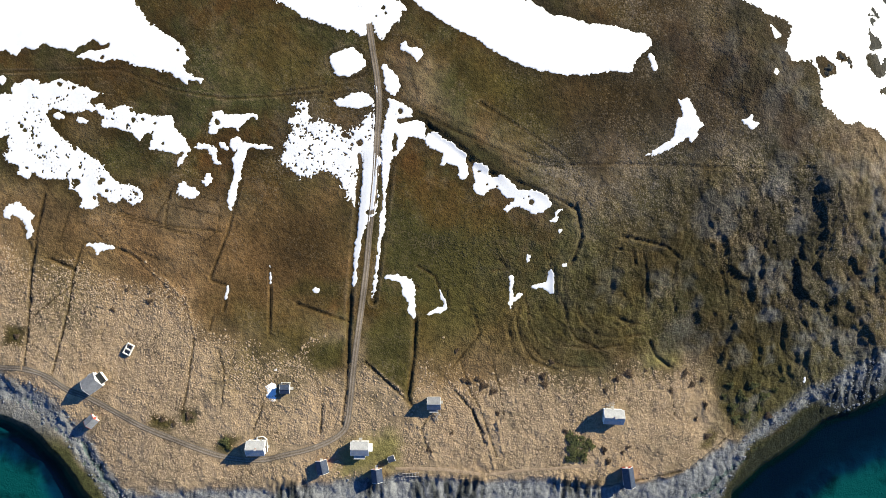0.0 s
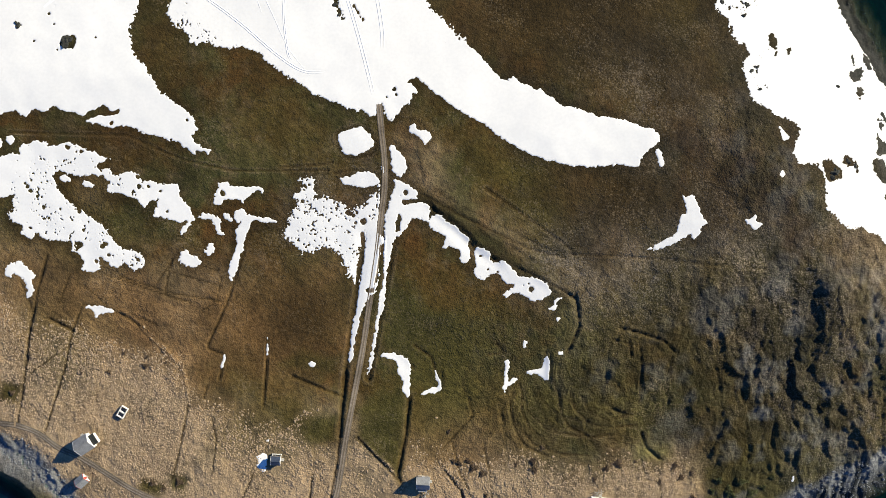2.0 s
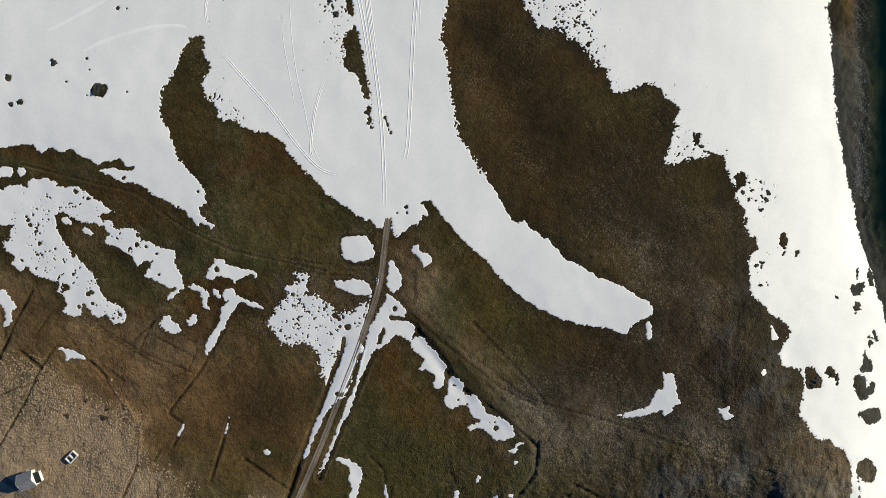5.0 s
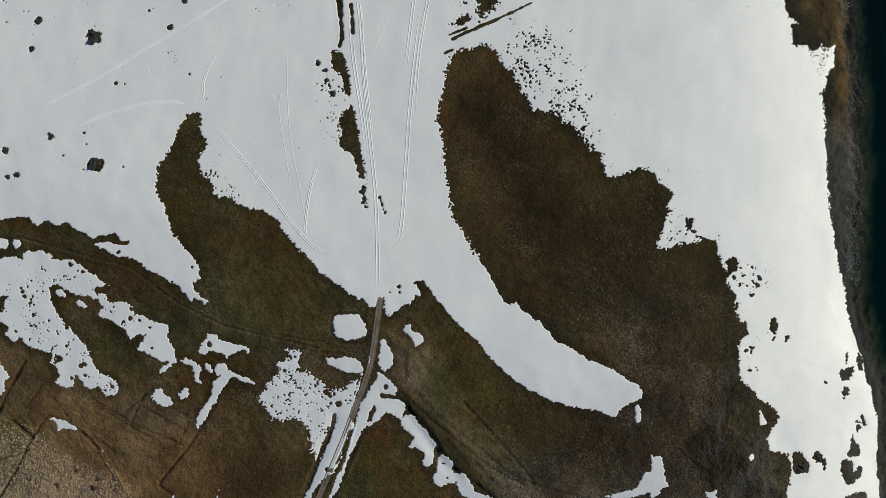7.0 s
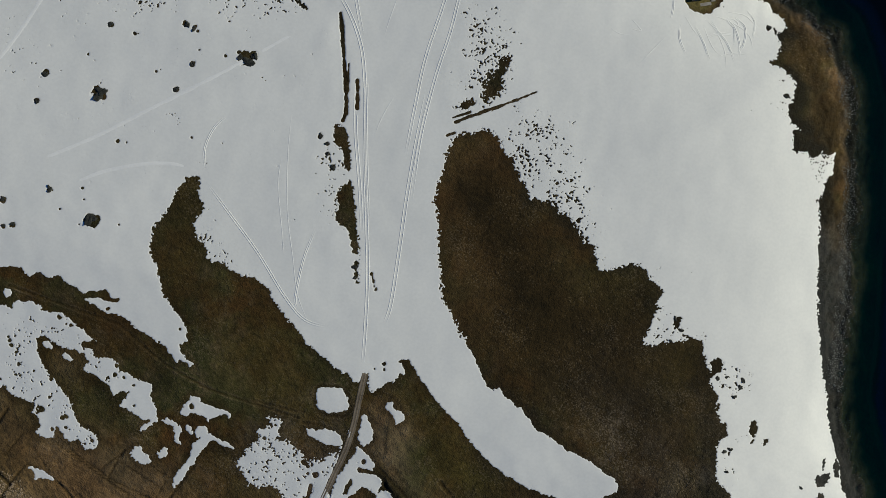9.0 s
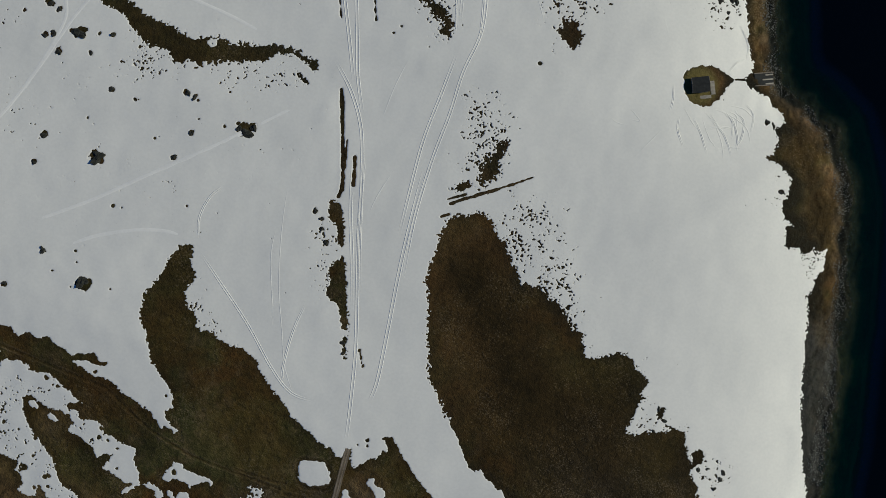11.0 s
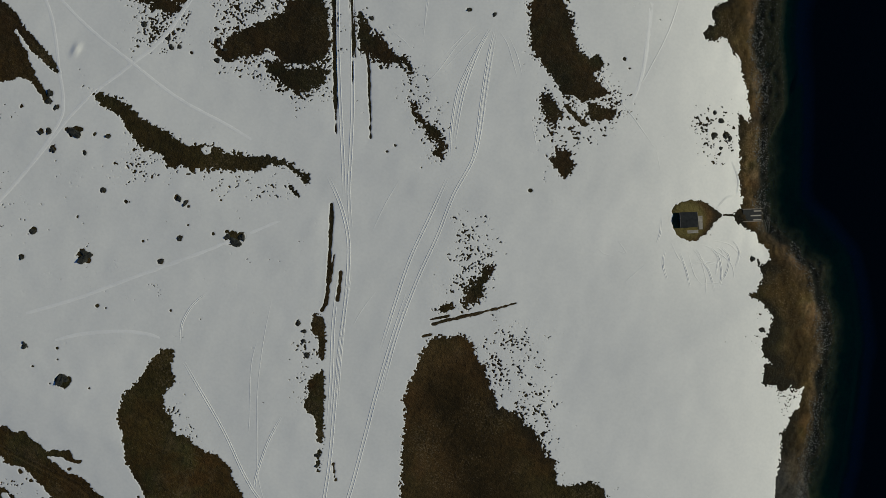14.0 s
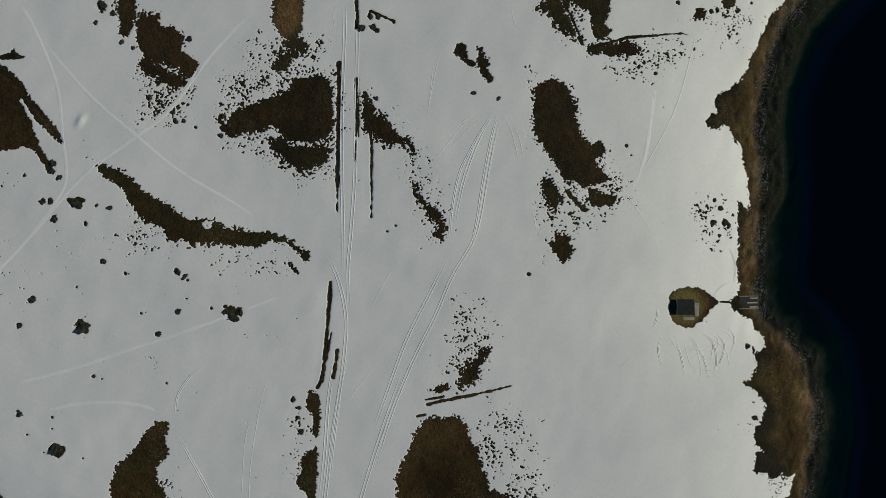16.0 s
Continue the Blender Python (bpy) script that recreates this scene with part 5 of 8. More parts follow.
lay("snow_field_middle", 0.6, 0.12, [(-297.7, 710.8), (-121, 137.9), (-118.4, 138), (-117.7, 134.7), (-117, 130.2), (-113.9, 127.7), (-112.5, 125.3), (-114.1, 122.9), (-114.2, 119.4), (-112.8, 116.3), (-110, 114.8), (-106.3, 112.4), (-103.9, 108.5), (-101.3, 107.6), (-98.2, 109), (-94.2, 107.4), (-90.6, 107.1), (-86.2, 108), (-81.4, 107.6), (-76.2, 105.9), (-74.7, 103.3), (-71.2, 100.8), (-66.6, 97.5), (-62.6, 95.9), (-58.4, 93.4), (-55.3, 91.1), (-51.6, 90.3), (-47.5, 88.5), (-43.7, 87.6), (-40.8, 85.4), (-37.2, 85.3), (-39.5, 83.5), (-38.2, 85.4), (-35.9, 85.5), (-32.6, 83.3), (-29.8, 84), (-29.5, 87.5), (-28, 89), (-26.5, 84.8), (-25.4, 81.9), (-23.2, 82.2), (-21, 85.7), (-19.4, 88.4), (-17.3, 89.3)]
    + [(-15.9, 93.1), (-13.9, 94.3), (-17.1, 97.9), (-15.9, 99.5), (-13.2, 98.1), (13.2, 124.1), (41.4, 186.8), (-134.1, 762.4)])
lay("snow_field_east", 0.6, 0.18, [(-34.4, 281.1), (-10.9, 203.6), (-0.6, 192.7), (18.4, 184.4), (36.6, 171.2), (43.5, 160.1), (46.5, 162), (56.4, 167.7), (60.5, 167.2), (62.4, 164.2), (64.9, 163.7), (68.4, 163.4), (70.7, 161.7), (70.1, 159.2), (69.5, 156.3), (71.6, 155), (70.6, 152.4), (70.8, 149), (69.8, 145.3), (69.7, 141.8), (69.2, 138.2), (71.4, 136.9), (74.8, 137.3), (76.6, 139.6), (78.4, 141.7), (80.4, 143.3), (82.5, 141.6), (84.5, 140.9), (84.9, 144.1), (88.2, 145.4), (88.1, 147.7), (85, 148.7), (88.5, 148.9), (93.3, 149), (94.2, 147), (95.7, 143.9), (97.6, 140.9), (100.6, 138.8), (100.9, 140.6), (99.2, 142.4), (102.8, 144.6), (104.2, 143.8), (105, 140.5), (103.2, 138.1), (101.9, 136.2), (102.3, 131.6), (103.1, 128.3), (105.2, 127.7), (107.8, 126), (109.9, 123.5), (112.1, 121.3)]
    + [(114.4, 121.9), (115.6, 119.9), (117.1, 117.4), (113.9, 113.6), (112.8, 111), (114, 107.8), (115.6, 105.8), (117.6, 100.5), (119.8, 98), (123.6, 97.3), (126.7, 94.6), (130.7, 92.8), (134.6, 91.9), (138.8, 89.4), (138.3, 86.2), (137.1, 83.2), (136.2, 79.5), (138.5, 75.4), (141.2, 74.4), (144.6, 75.6), (147.2, 75.1), (149.2, 72.1), (150.7, 67.7), (151.4, 60.9), (151.9, 57.5), (155.8, 54.9), (157.8, 51.9), (161.9, 50.5), (167, 50.9), (170.1, 48.7), (174.2, 48.4), (176.7, 45.4), (179.3, 41.3), (181, 35.8), (182.3, 30.2), (185.1, 23.8), (186.5, 17), (187.1, 10), (189.5, 12.8), (193.2, 14.6), (193.7, 9.9), (196.1, 5.5), (196.8, 2.1), (200, 30)]
    + [(197.2, 72.4), (195.9, 72.5), (192.3, 76.7), (190.2, 85.9), (186.5, 94.8), (183.5, 101.5), (179.6, 106.7), (178, 109.9), (174.1, 113.8), (172.8, 115.8), (171, 122.5), (168.8, 124.8), (167.4, 128.8), (162.8, 132.5), (158.7, 139.9), (154.9, 147.4), (149.2, 155.6), (144.1, 163.9), (138.7, 174.5), (133.3, 187.5), (130.1, 196.3), (127.8, 202.9), (125.5, 208.3), (124.5, 213), (122.3, 216.2), (118.9, 221.2), (121.3, 224.7), (120.2, 228.2), (122.2, 234.1), (121.4, 238.9), (120.6, 243.3), (117.6, 240), (114.5, 240), (110.4, 235.7), (108.1, 237.3), (105.3, 236.9), (101.5, 235.8), (99.4, 240), (89.6, 250.7), (43.9, 259.6)])
lay("snow_field_shore", 0.6, 0.2, [(113.6, 210.8), (99.4, 240), (97.4, 243), (100.6, 244.9), (96.9, 245.3), (94.2, 248), (93, 252.5), (93.7, 255.4), (93, 260.2), (89.4, 263.7), (86.6, 265), (82.3, 265.6), (79.6, 265.7), (81.5, 267.8), (82.1, 272), (81.8, 274.4), (78.4, 278.1), (76.8, 281.3), (79.4, 279.9), (81.7, 283.1), (81.3, 286.1), (78.2, 287.3), (74.6, 288.2), (71.8, 291.7), (67.9, 290.3), (62.6, 290.3), (59.2, 292.1), (58.9, 293.6), (60.8, 296.9), (60.4, 300), (57, 303.5), (53.3, 309.6), (50.6, 316.2), (46.9, 322.2), (43.7, 327.2), (41.9, 331.7), (44.4, 331.7), (47.4, 331.2), (45.6, 335.1), (43.4, 338.5)]
    + [(37.5, 344.6), (33.5, 350.6), (29.7, 353.3), (27.6, 352.5), (22.4, 356.2), (18.2, 355.5), (17.8, 352.5), (12.9, 351.7), (12.1, 354), (15, 358.5), (12.1, 360.8), (10.4, 365.3), (14.7, 369.4), (15.4, 372.1), (17.4, 376.8), (17.2, 382.3), (16, 387), (16.9, 391.8), (15.6, 397.8), (15, 407.1), (17.5, 415.7), (2.9, 458.4), (-565.5, 711.5), (-135.8, 75.1)])
thaw(0.5, 0, [(-145.7, 75.4), (-144.9, 78.3), (-141.4, 80.3), (-137.2, 82), (-134.6, 80.3), (-131.2, 80.5), (-133.1, 78.9), (-138.7, 78.2), (-143, 76.7)])
thaw(0.7, 0.3, [(-29.9, 188.9), (-25.1, 192.2), (-20.2, 197), (-16.5, 197.2), (-11.2, 192.9), (-5.4, 189.3), (1.3, 182.7), (7.6, 177.5), (16.5, 179.1), (24.6, 175.7), (32, 170.9), (39.7, 162.7), (43.5, 160.1), (43, 157.9), (50.3, 165.1), (58.8, 168.6), (69.1, 162.3), (71.3, 139.4), (88, 148), (96.9, 138.9), (106.8, 131.1), (113.8, 114.2), (117, 100.9), (108.9, 75), (93, 79.8), (81.9, 83.6), (69.1, 88), (56.9, 89.1), (46.3, 92.8), (33.2, 97.3), (18.1, 102.1), (7.4, 112.5), (-0.7, 117.5), (-11.2, 127.2), (-14.8, 136.7), (-20, 144.5), (-23.9, 155.1), (-28.8, 165.3), (-30, 176.7), (-30.6, 183.5)])
thaw(0.5, 0.18, [(-121, 137.9), (-118.4, 138), (-117.7, 134.7), (-117, 130.2), (-113.9, 127.7), (-112.5, 125.3), (-114.1, 122.9), (-114.2, 119.4), (-112.8, 116.3), (-110, 114.8), (-106.3, 112.4), (-103.9, 108.5), (-101.3, 107.6), (-98.2, 109), (-94.2, 107.4), (-90.6, 107.1), (-86.2, 108), (-81.4, 107.6), (-76.2, 105.9), (-74.7, 103.3), (-71.2, 100.8), (-66.6, 97.5), (-62.6, 95.9), (-58.4, 93.4), (-55.3, 91.1), (-51.6, 90.3), (-47.5, 88.5), (-43.7, 87.6), (-40.8, 85.4), (-37.2, 85.3), (-39.5, 83.5), (-38.2, 85.4), (-35.9, 85.5), (-32.6, 83.3), (-29.8, 84), (-29.5, 87.5), (-28, 89), (-26.5, 84.8), (-25.4, 81.9), (-23.2, 82.2), (-21, 85.7), (-19.4, 88.4), (-17.3, 89.3), (-15.9, 93.1)]
    + [(-13.9, 94.3), (-17.1, 97.9), (-15.9, 99.5), (-13.2, 98.1), (-9.7, 95.8), (-5.5, 92.7), (-0.1, 89.4), (4.1, 86.5), (7.8, 85.2), (13, 83), (20.1, 77.4), (26.6, 74.4), (33, 71.8), (5.2, 50), (-34.5, 45), (-83.7, 50), (-100, 60), (-94.9, 66.9), (-97.4, 68.1), (-101.3, 70.2), (-102.2, 72.2), (-101, 74.1), (-99.7, 75.1), (-102, 79.7), (-104.4, 82.5), (-108.6, 84.8), (-112.7, 87), (-115.8, 89.6), (-118.5, 93.5), (-122.5, 98.1), (-125.7, 101.8), (-127.6, 109.4), (-127.8, 114.1), (-126.2, 120.4), (-125.4, 125.3), (-125.6, 130), (-123.7, 135.2)])
lay("snow_crescent", 0.5, 0, [(-13.2, 98.1), (-9.7, 95.8), (-5.5, 92.7), (-0.1, 89.4), (4.1, 86.5), (7.8, 85.2), (13, 83), (20.1, 77.4), (26.6, 74.4), (33, 71.8), (36.7, 70.8), (42.8, 69.5), (48.9, 68.3), (54.7, 68.3), (60.3, 69.2), (68, 70.6), (71.3, 69.5), (75.3, 69.4), (75.5, 72.9), (77.1, 75.6), (79.8, 78.5), (81.7, 80.2), (82.3, 82.6), (79.4, 84.9), (74.5, 85.8), (69.4, 87.5), (64.7, 88), (59.9, 88.7), (56.4, 88.9), (52.6, 90.3), (47.7, 91.4), (42.9, 92.1), (40.1, 94.1), (37.4, 95.8), (34, 98.4), (31.2, 97.7), (29.7, 98.9), (26, 99.9), (23.1, 102.6), (21.2, 101), (17.7, 101.3), (15.9, 103.8), (13.7, 106.1), (10.1, 108.6)]
    + [(6.1, 112.9), (3.2, 115.4), (1.1, 114.5), (-0.3, 116.4), (-4.1, 120.1), (-7.1, 122.8), (-9.8, 124.4), (-12.6, 128.3), (-14.7, 133.5), (-15.5, 124.2)])
lay("snow_patch_moor", 0.6, 0.1, [(-183.4, 56.5), (-179.6, 58.1), (-177.6, 60.2), (-173.4, 62.4), (-170.9, 61.4), (-171.1, 64.7), (-166.1, 65.9), (-162.9, 67.2), (-159.8, 66.8), (-159.1, 65.4), (-155.6, 65.5), (-151.5, 67.6), (-148.9, 66.2), (-145.3, 65.7), (-143.3, 63.9), (-141.6, 64.3), (-138.9, 62.7), (-136.4, 61.7), (-134.5, 61.5), (-137.3, 60.3), (-139.4, 59.4), (-140.3, 57.8), (-137.8, 56.8), (-134.6, 58.2), (-133.4, 55.6), (-131, 55.4), (-127.4, 57), (-123.8, 56.3), (-121.5, 53.9), (-118.7, 53.8), (-115.1, 53.1), (-111.5, 52.8), (-108.1, 53), (-106.9, 50.5), (-107.1, 48.1), (-104.2, 45.4), (-101.8, 42.5), (-100.6, 39.3), (-102.4, 36.5), (-103.5, 33.9), (-106.2, 32.6), (-105.7, 35.7), (-103.9, 38), (-107.3, 37.7)]
    + [(-109.9, 38.9), (-113.5, 39.6), (-116.4, 40.1), (-116.4, 42.4), (-115.3, 46.1), (-118.2, 45.4), (-120.7, 43.2), (-122.7, 45), (-126.5, 46.4), (-130.2, 47.8), (-133.6, 47.5), (-136, 48), (-135.4, 50.5), (-134.6, 52.3), (-137.2, 54), (-140.8, 54.5), (-144.2, 54.1), (-148.8, 54.1), (-152.5, 55.5), (-156, 55.4), (-157.3, 53.7), (-155.7, 51.8), (-155.9, 49), (-153.1, 46.2), (-150.2, 43.5), (-146.7, 40.8), (-144.7, 39), (-140.9, 36.9), (-138.1, 34.8), (-135.5, 33.1), (-133.9, 31.2), (-132.1, 28.1), (-129.5, 26.4), (-125.8, 25.7), (-122.6, 24.6), (-120.6, 22.7), (-120.6, 19.2), (-124.2, 17.6), (-126.8, 18.9), (-128.3, 20.4), (-130.7, 18.4), (-133.7, 18.4), (-134.9, 20.4), (-138.9, 20.6)]
    + [(-137.8, 18.5), (-139.6, 15.8), (-143.8, 15.9), (-145.8, 16.6), (-144.7, 20.4), (-147.2, 23.8), (-143.9, 26.4), (-146.2, 28.2), (-148.5, 28.1), (-147.9, 25), (-149, 24.7), (-149.5, 28.6), (-153.1, 27.7), (-157.8, 28.2), (-161.4, 28.7), (-162.9, 30.6), (-165.9, 28.1), (-169.8, 29.9), (-169.2, 33.1), (-174.3, 35.3), (-175.3, 37.4), (-172.8, 40.3), (-174.4, 42.2), (-172.5, 45), (-179.3, 43.8), (-181.8, 47.3)])
lay("snow_patch_hollow", 0.4, 0, [(-155.3, 51.9), (-154.5, 53.7), (-151.6, 54.2), (-150, 53.2), (-150.1, 51.5), (-152.8, 51.1)])
lay("snow_patch_hollow", 0.4, 0, [(-145, 51.2), (-143.8, 52.4), (-141.9, 51.9), (-140.5, 50.9), (-142, 50), (-144.3, 50.2)])
lay("snow_patch_gate", 0.5, 0, [(-91, 54.3), (-87.6, 54.5), (-85.1, 53.5), (-79.3, 53.7), (-74.7, 53.7), (-73.4, 52.8), (-73.5, 50.5), (-75.5, 51.9), (-78.5, 50), (-80.5, 48.3), (-81.7, 48.5), (-80.3, 45.4), (-82.7, 47.8), (-86.2, 47.9), (-88.5, 48), (-90.4, 45.9), (-92.8, 46.3), (-92.3, 49.4)])
lay("snow_patch_drift", 0.5, 0, [(-82.4, 44.4), (-80.7, 44.1), (-79.7, 42.5), (-76.8, 42), (-72.1, 41.6), (-67.7, 40.8), (-68.2, 39.7), (-72.8, 39.5), (-76.9, 40.4), (-78.2, 37.7), (-79.4, 34.7), (-80.3, 31.4), (-80.7, 27.8), (-81.6, 26.4), (-82.2, 23.9), (-82.9, 21.4), (-84.4, 17.5), (-85.2, 15.6), (-86.4, 19.3), (-85.6, 23.1), (-84.7, 26.8), (-83.7, 30.6), (-83.9, 34), (-83.8, 36.8), (-82, 39.2), (-83.1, 41.2)])
lay("snow_patch_bits", 0.6, 0.1, [(-100.1, 40.1), (-97.7, 41.8), (-94.2, 42), (-91.8, 41.4), (-90.3, 39.9), (-90.6, 35.9), (-88.7, 34.7), (-91, 34.2), (-92.2, 37.8), (-94.4, 39.6), (-97.7, 39.5)])
lay("snow_patch_bits", 0.6, 0.1, [(-88.9, 42.1), (-87.1, 42.5), (-85.3, 40.2), (-86.7, 39.2), (-88.5, 40.4)])
lay("snow_patch_bits", 0.6, 0.1, [(-84.7, 40.8), (-83.7, 43.8), (-81.8, 43.8), (-82.7, 39)])
lay("snow_patch_bits", 0.7, 0.1, [(-95.6, 26), (-95.1, 29.4), (-93.5, 30.5), (-92.5, 28.4), (-93.9, 25.7)])
lay("snow_patch_bits", 0.6, 0.1, [(-105.9, 25.2), (-103.4, 26.9), (-101.6, 25), (-99.2, 24.4), (-97.8, 22.4), (-99.1, 20.5), (-102.2, 20.7), (-105.1, 21.4), (-106.5, 22.6)])
lay("snow_patch_marsh", 0.7, 0.36, [(-58.1, 57.2), (-55.9, 57.8), (-53.1, 57.3), (-53.4, 53.5), (-53.2, 50.8), (-50.8, 50.2), (-48.6, 50.8), (-46, 49.8), (-43, 48.6), (-40.1, 47), (-39.2, 45.4), (-36.9, 45.5), (-34, 48), (-32.2, 50.1), (-30.5, 52.8), (-28.4, 55.7), (-27.2, 56.7), (-27.8, 51.2), (-28.1, 47.6), (-29.3, 42.7), (-30.2, 39.6), (-32.2, 38), (-33.3, 34.7), (-34.5, 29.7), (-34.8, 26.1), (-35.1, 22.5), (-34.5, 17.4), (-35.5, 18.8), (-38.7, 20.4), (-38.1, 22.9), (-39.9, 24.8), (-41.5, 28), (-43.7, 29.3), (-46.3, 30.3), (-49.9, 30.6), (-54.2, 29.1), (-57.6, 28.7), (-60.3, 30.4), (-62.7, 32.7), (-64.4, 35.3), (-64.5, 38.8), (-62.8, 41.5), (-60.6, 45.5), (-59.6, 48.1)]
    + [(-59.9, 51.5), (-56.4, 54.6)])
lay("snow_patch_bank", 0.4, 0, [(-43.1, 59), (-39.1, 60), (-36, 61.4), (-31.4, 61.6), (-28.8, 60.2), (-27.3, 58.9), (-29.1, 56.7), (-32.4, 55.9), (-35.8, 55.5), (-39.4, 56), (-41.9, 57)])
lay("snow_patch_track", 0.5, 0, [(-31.7, 38.1), (-29.4, 43.1), (-28.2, 49.9), (-27.2, 56.4), (-26.9, 49.1), (-27.3, 43.2), (-27.2, 38.5), (-25, 36.2), (-25.6, 31.9), (-26, 28.2), (-26, 23.5), (-26.5, 17.5), (-28.2, 12.8), (-30.8, 9.7), (-32, 6.6), (-33.2, 1.5), (-34, -3), (-34.7, -8.5), (-35.6, -14.8), (-36.9, -14.4), (-36.3, -7.7), (-36, -2.8), (-35.3, 3.4), (-34.5, 8.3), (-34.2, 13.2), (-33.3, 19.4), (-32.7, 24.2), (-32.1, 30.7)])
lay("snow_patch_verge", 0.5, 0.05, [(-21.3, 59.7), (-18.9, 58.7), (-15.9, 57.6), (-12.7, 56), (-11.7, 54.4), (-12.4, 52.6), (-15.8, 51.5), (-17.8, 50.1), (-14.8, 50), (-10.4, 51), (-6.8, 49.8), (-6.8, 45.8), (-7.6, 43.3), (-10.4, 44.5), (-14.2, 44.7), (-15.3, 42.6), (-15.9, 40.1), (-17.7, 38), (-19.8, 36.8), (-20.9, 33.5), (-21.5, 29.3), (-22.5, 24.4), (-22.8, 19.6), (-23, 15.5), (-23.6, 9.1), (-24.9, 3.5), (-25.6, -3.8), (-26.6, -10.9), (-27.7, -18.4), (-28.8, -19.7), (-27.9, -11.2), (-27.2, -4.2), (-26.1, 3.7), (-25.4, 10.6), (-24.6, 15.5), (-24.4, 21.5), (-24.6, 27.4), (-24.6, 33.3), (-24.3, 38.1), (-24.3, 43.9), (-23.7, 48.7), (-22.6, 53.6), (-21.7, 56.6)])
lay("snow_patch_brook", 0.5, 0.05, [(-7.2, 43.4), (-5.7, 46.1), (-3.5, 46.6), (-1, 45.6), (0.7, 43.5), (4.1, 42.2), (6.5, 39.7), (9.2, 37.6), (9.2, 34.5), (9.9, 30), (9.7, 28.7), (6.6, 28), (6.3, 32.2), (3.8, 33.7), (0.8, 33.6), (-1.1, 33.6), (-0.5, 36.1), (0.4, 38.2), (-1.7, 38.9), (-4.2, 39.9), (-5.8, 41.4)])
lay("snow_patch_brook", 0.5, 0.05, [(11.8, 33.5), (13.4, 34.4), (15.9, 33.8), (18.2, 32), (18.3, 29), (21.3, 29.2), (23.9, 29.9), (26.2, 28.1), (28.4, 25.8), (30.1, 23.8), (33.6, 24), (37.3, 23.2), (40.4, 22.1), (42.7, 20.3), (44.1, 17.7), (42.7, 15.9), (39.5, 14.7), (36, 14.3), (33.4, 15.5), (30.7, 16.8), (27.3, 16.4), (25.9, 14.4), (24.6, 15.8), (25.9, 17.3), (27.8, 19), (28.6, 20.3), (25, 20.7), (23.5, 22.2), (21.8, 24.1), (19.6, 23.6), (16.1, 21.6), (12.9, 22.4), (11.9, 24.5), (12.4, 27), (12.1, 30.5)])
lay("snow_patch_bits", 0.4, 0, [(43.1, 11.3), (44.9, 13.6), (45.8, 15.5), (48.2, 16.1), (46.1, 14.4), (46.1, 11.5), (44.8, 10.5)])
lay("snow_patch_bits", 0.4, 0, [(45.9, 7.9), (47.6, 7.6), (47.1, 5.8)])
lay("snow_patch_pond", 0.25, 0, [(-44.4, 74.8), (-43, 76.7), (-38.8, 78.4), (-35.5, 79.2), (-32.6, 76.5), (-30.2, 74.3), (-30.4, 72), (-33.3, 69.9), (-36.5, 68.7), (-40.5, 68.2), (-42.5, 69.5), (-43.6, 71.5)])
lay("snow_patch_pond", 0.2, 0, [(-27, 64.5), (-25.4, 64.5), (-25, 61.8), (-26.4, 61.9)])
lay("snow_patch_pond", 0.3, 0, [(-23.5, 72.3), (-21, 71.3), (-19.4, 69.4), (-17.1, 66.5), (-16.9, 63.8), (-19, 60.7), (-21.4, 61.3), (-22.7, 64), (-22.9, 67.8)])
lay("snow_patch_bank", 0.5, 0, [(-16.7, 79.2), (-14.8, 81.9), (-13.3, 79.3), (-10.3, 79.6), (-7.8, 78.4), (-8.2, 75.5), (-10.6, 73.8), (-12.6, 76.7), (-15.7, 77.8)])
lay("snow_patch_heath", 0.6, 0, [(80.8, 37.3), (84.4, 39.6), (88.4, 42.2), (91.2, 44.5), (92, 47.8), (92.8, 51.5), (94.7, 53.2), (93.5, 57.5), (91.9, 60.7), (94.1, 59.3), (97.5, 59.7), (98.4, 58.1), (100.1, 54.5), (102.4, 50.4), (103.5, 49), (101.2, 46.5), (101.9, 45.5), (98.7, 42.6), (96.7, 44.2), (94.3, 42), (92.3, 40.8), (89.3, 38.9), (85, 37.4)])
lay("snow_patch_heath", 0.5, 0, [(118.4, 51.5), (120.8, 51.3), (122.2, 52.9), (123.3, 50.8), (125.5, 49.7), (123, 47.6), (120.3, 48.9)])
lay("snow_patch_heath", 0.3, 0, [(80.9, 76), (82.7, 76.5), (84.6, 71.6), (83, 70.8)])
lay("snow_patch_heath", 0.5, 0, [(129.7, 89.5), (131.8, 87.7), (133.7, 85.8), (133.9, 84.3), (131.5, 83.7), (130.4, 86.7)])
lay("snow_patch_heath", 0.3, 0, [(130.7, 70), (132.5, 71.6), (133.1, 70.1), (131.8, 68.7)])
lay("snow_patch_ditch", 0.6, 0.1, [(-176.2, 16.2), (-171.2, 18.6), (-168.7, 17.6), (-165.1, 14.7), (-164.3, 13), (-165.5, 10.6), (-164.7, 7.3), (-167.4, 4.2), (-168.3, 8.8), (-169.9, 12.6), (-172.6, 13.6), (-175.4, 12.2)])
lay("snow_patch_lane", 0.6, 0, [(-144.5, 1.8), (-138.8, 2.3), (-133.2, 1.1), (-133.2, 0.2), (-137.8, -0.7), (-139.7, -2.1), (-140.5, 0.2)])
lay("snow_patch_peat", 0.6, 0, [(-23.3, -10.8), (-19.2, -10.3), (-15.1, -11.2), (-11.9, -13.5), (-11, -18.1), (-11.5, -26.9), (-12.4, -27.9), (-14.3, -25.1), (-14.2, -21.6), (-16.5, -18.1), (-17.4, -13.5), (-22.7, -12.1)])
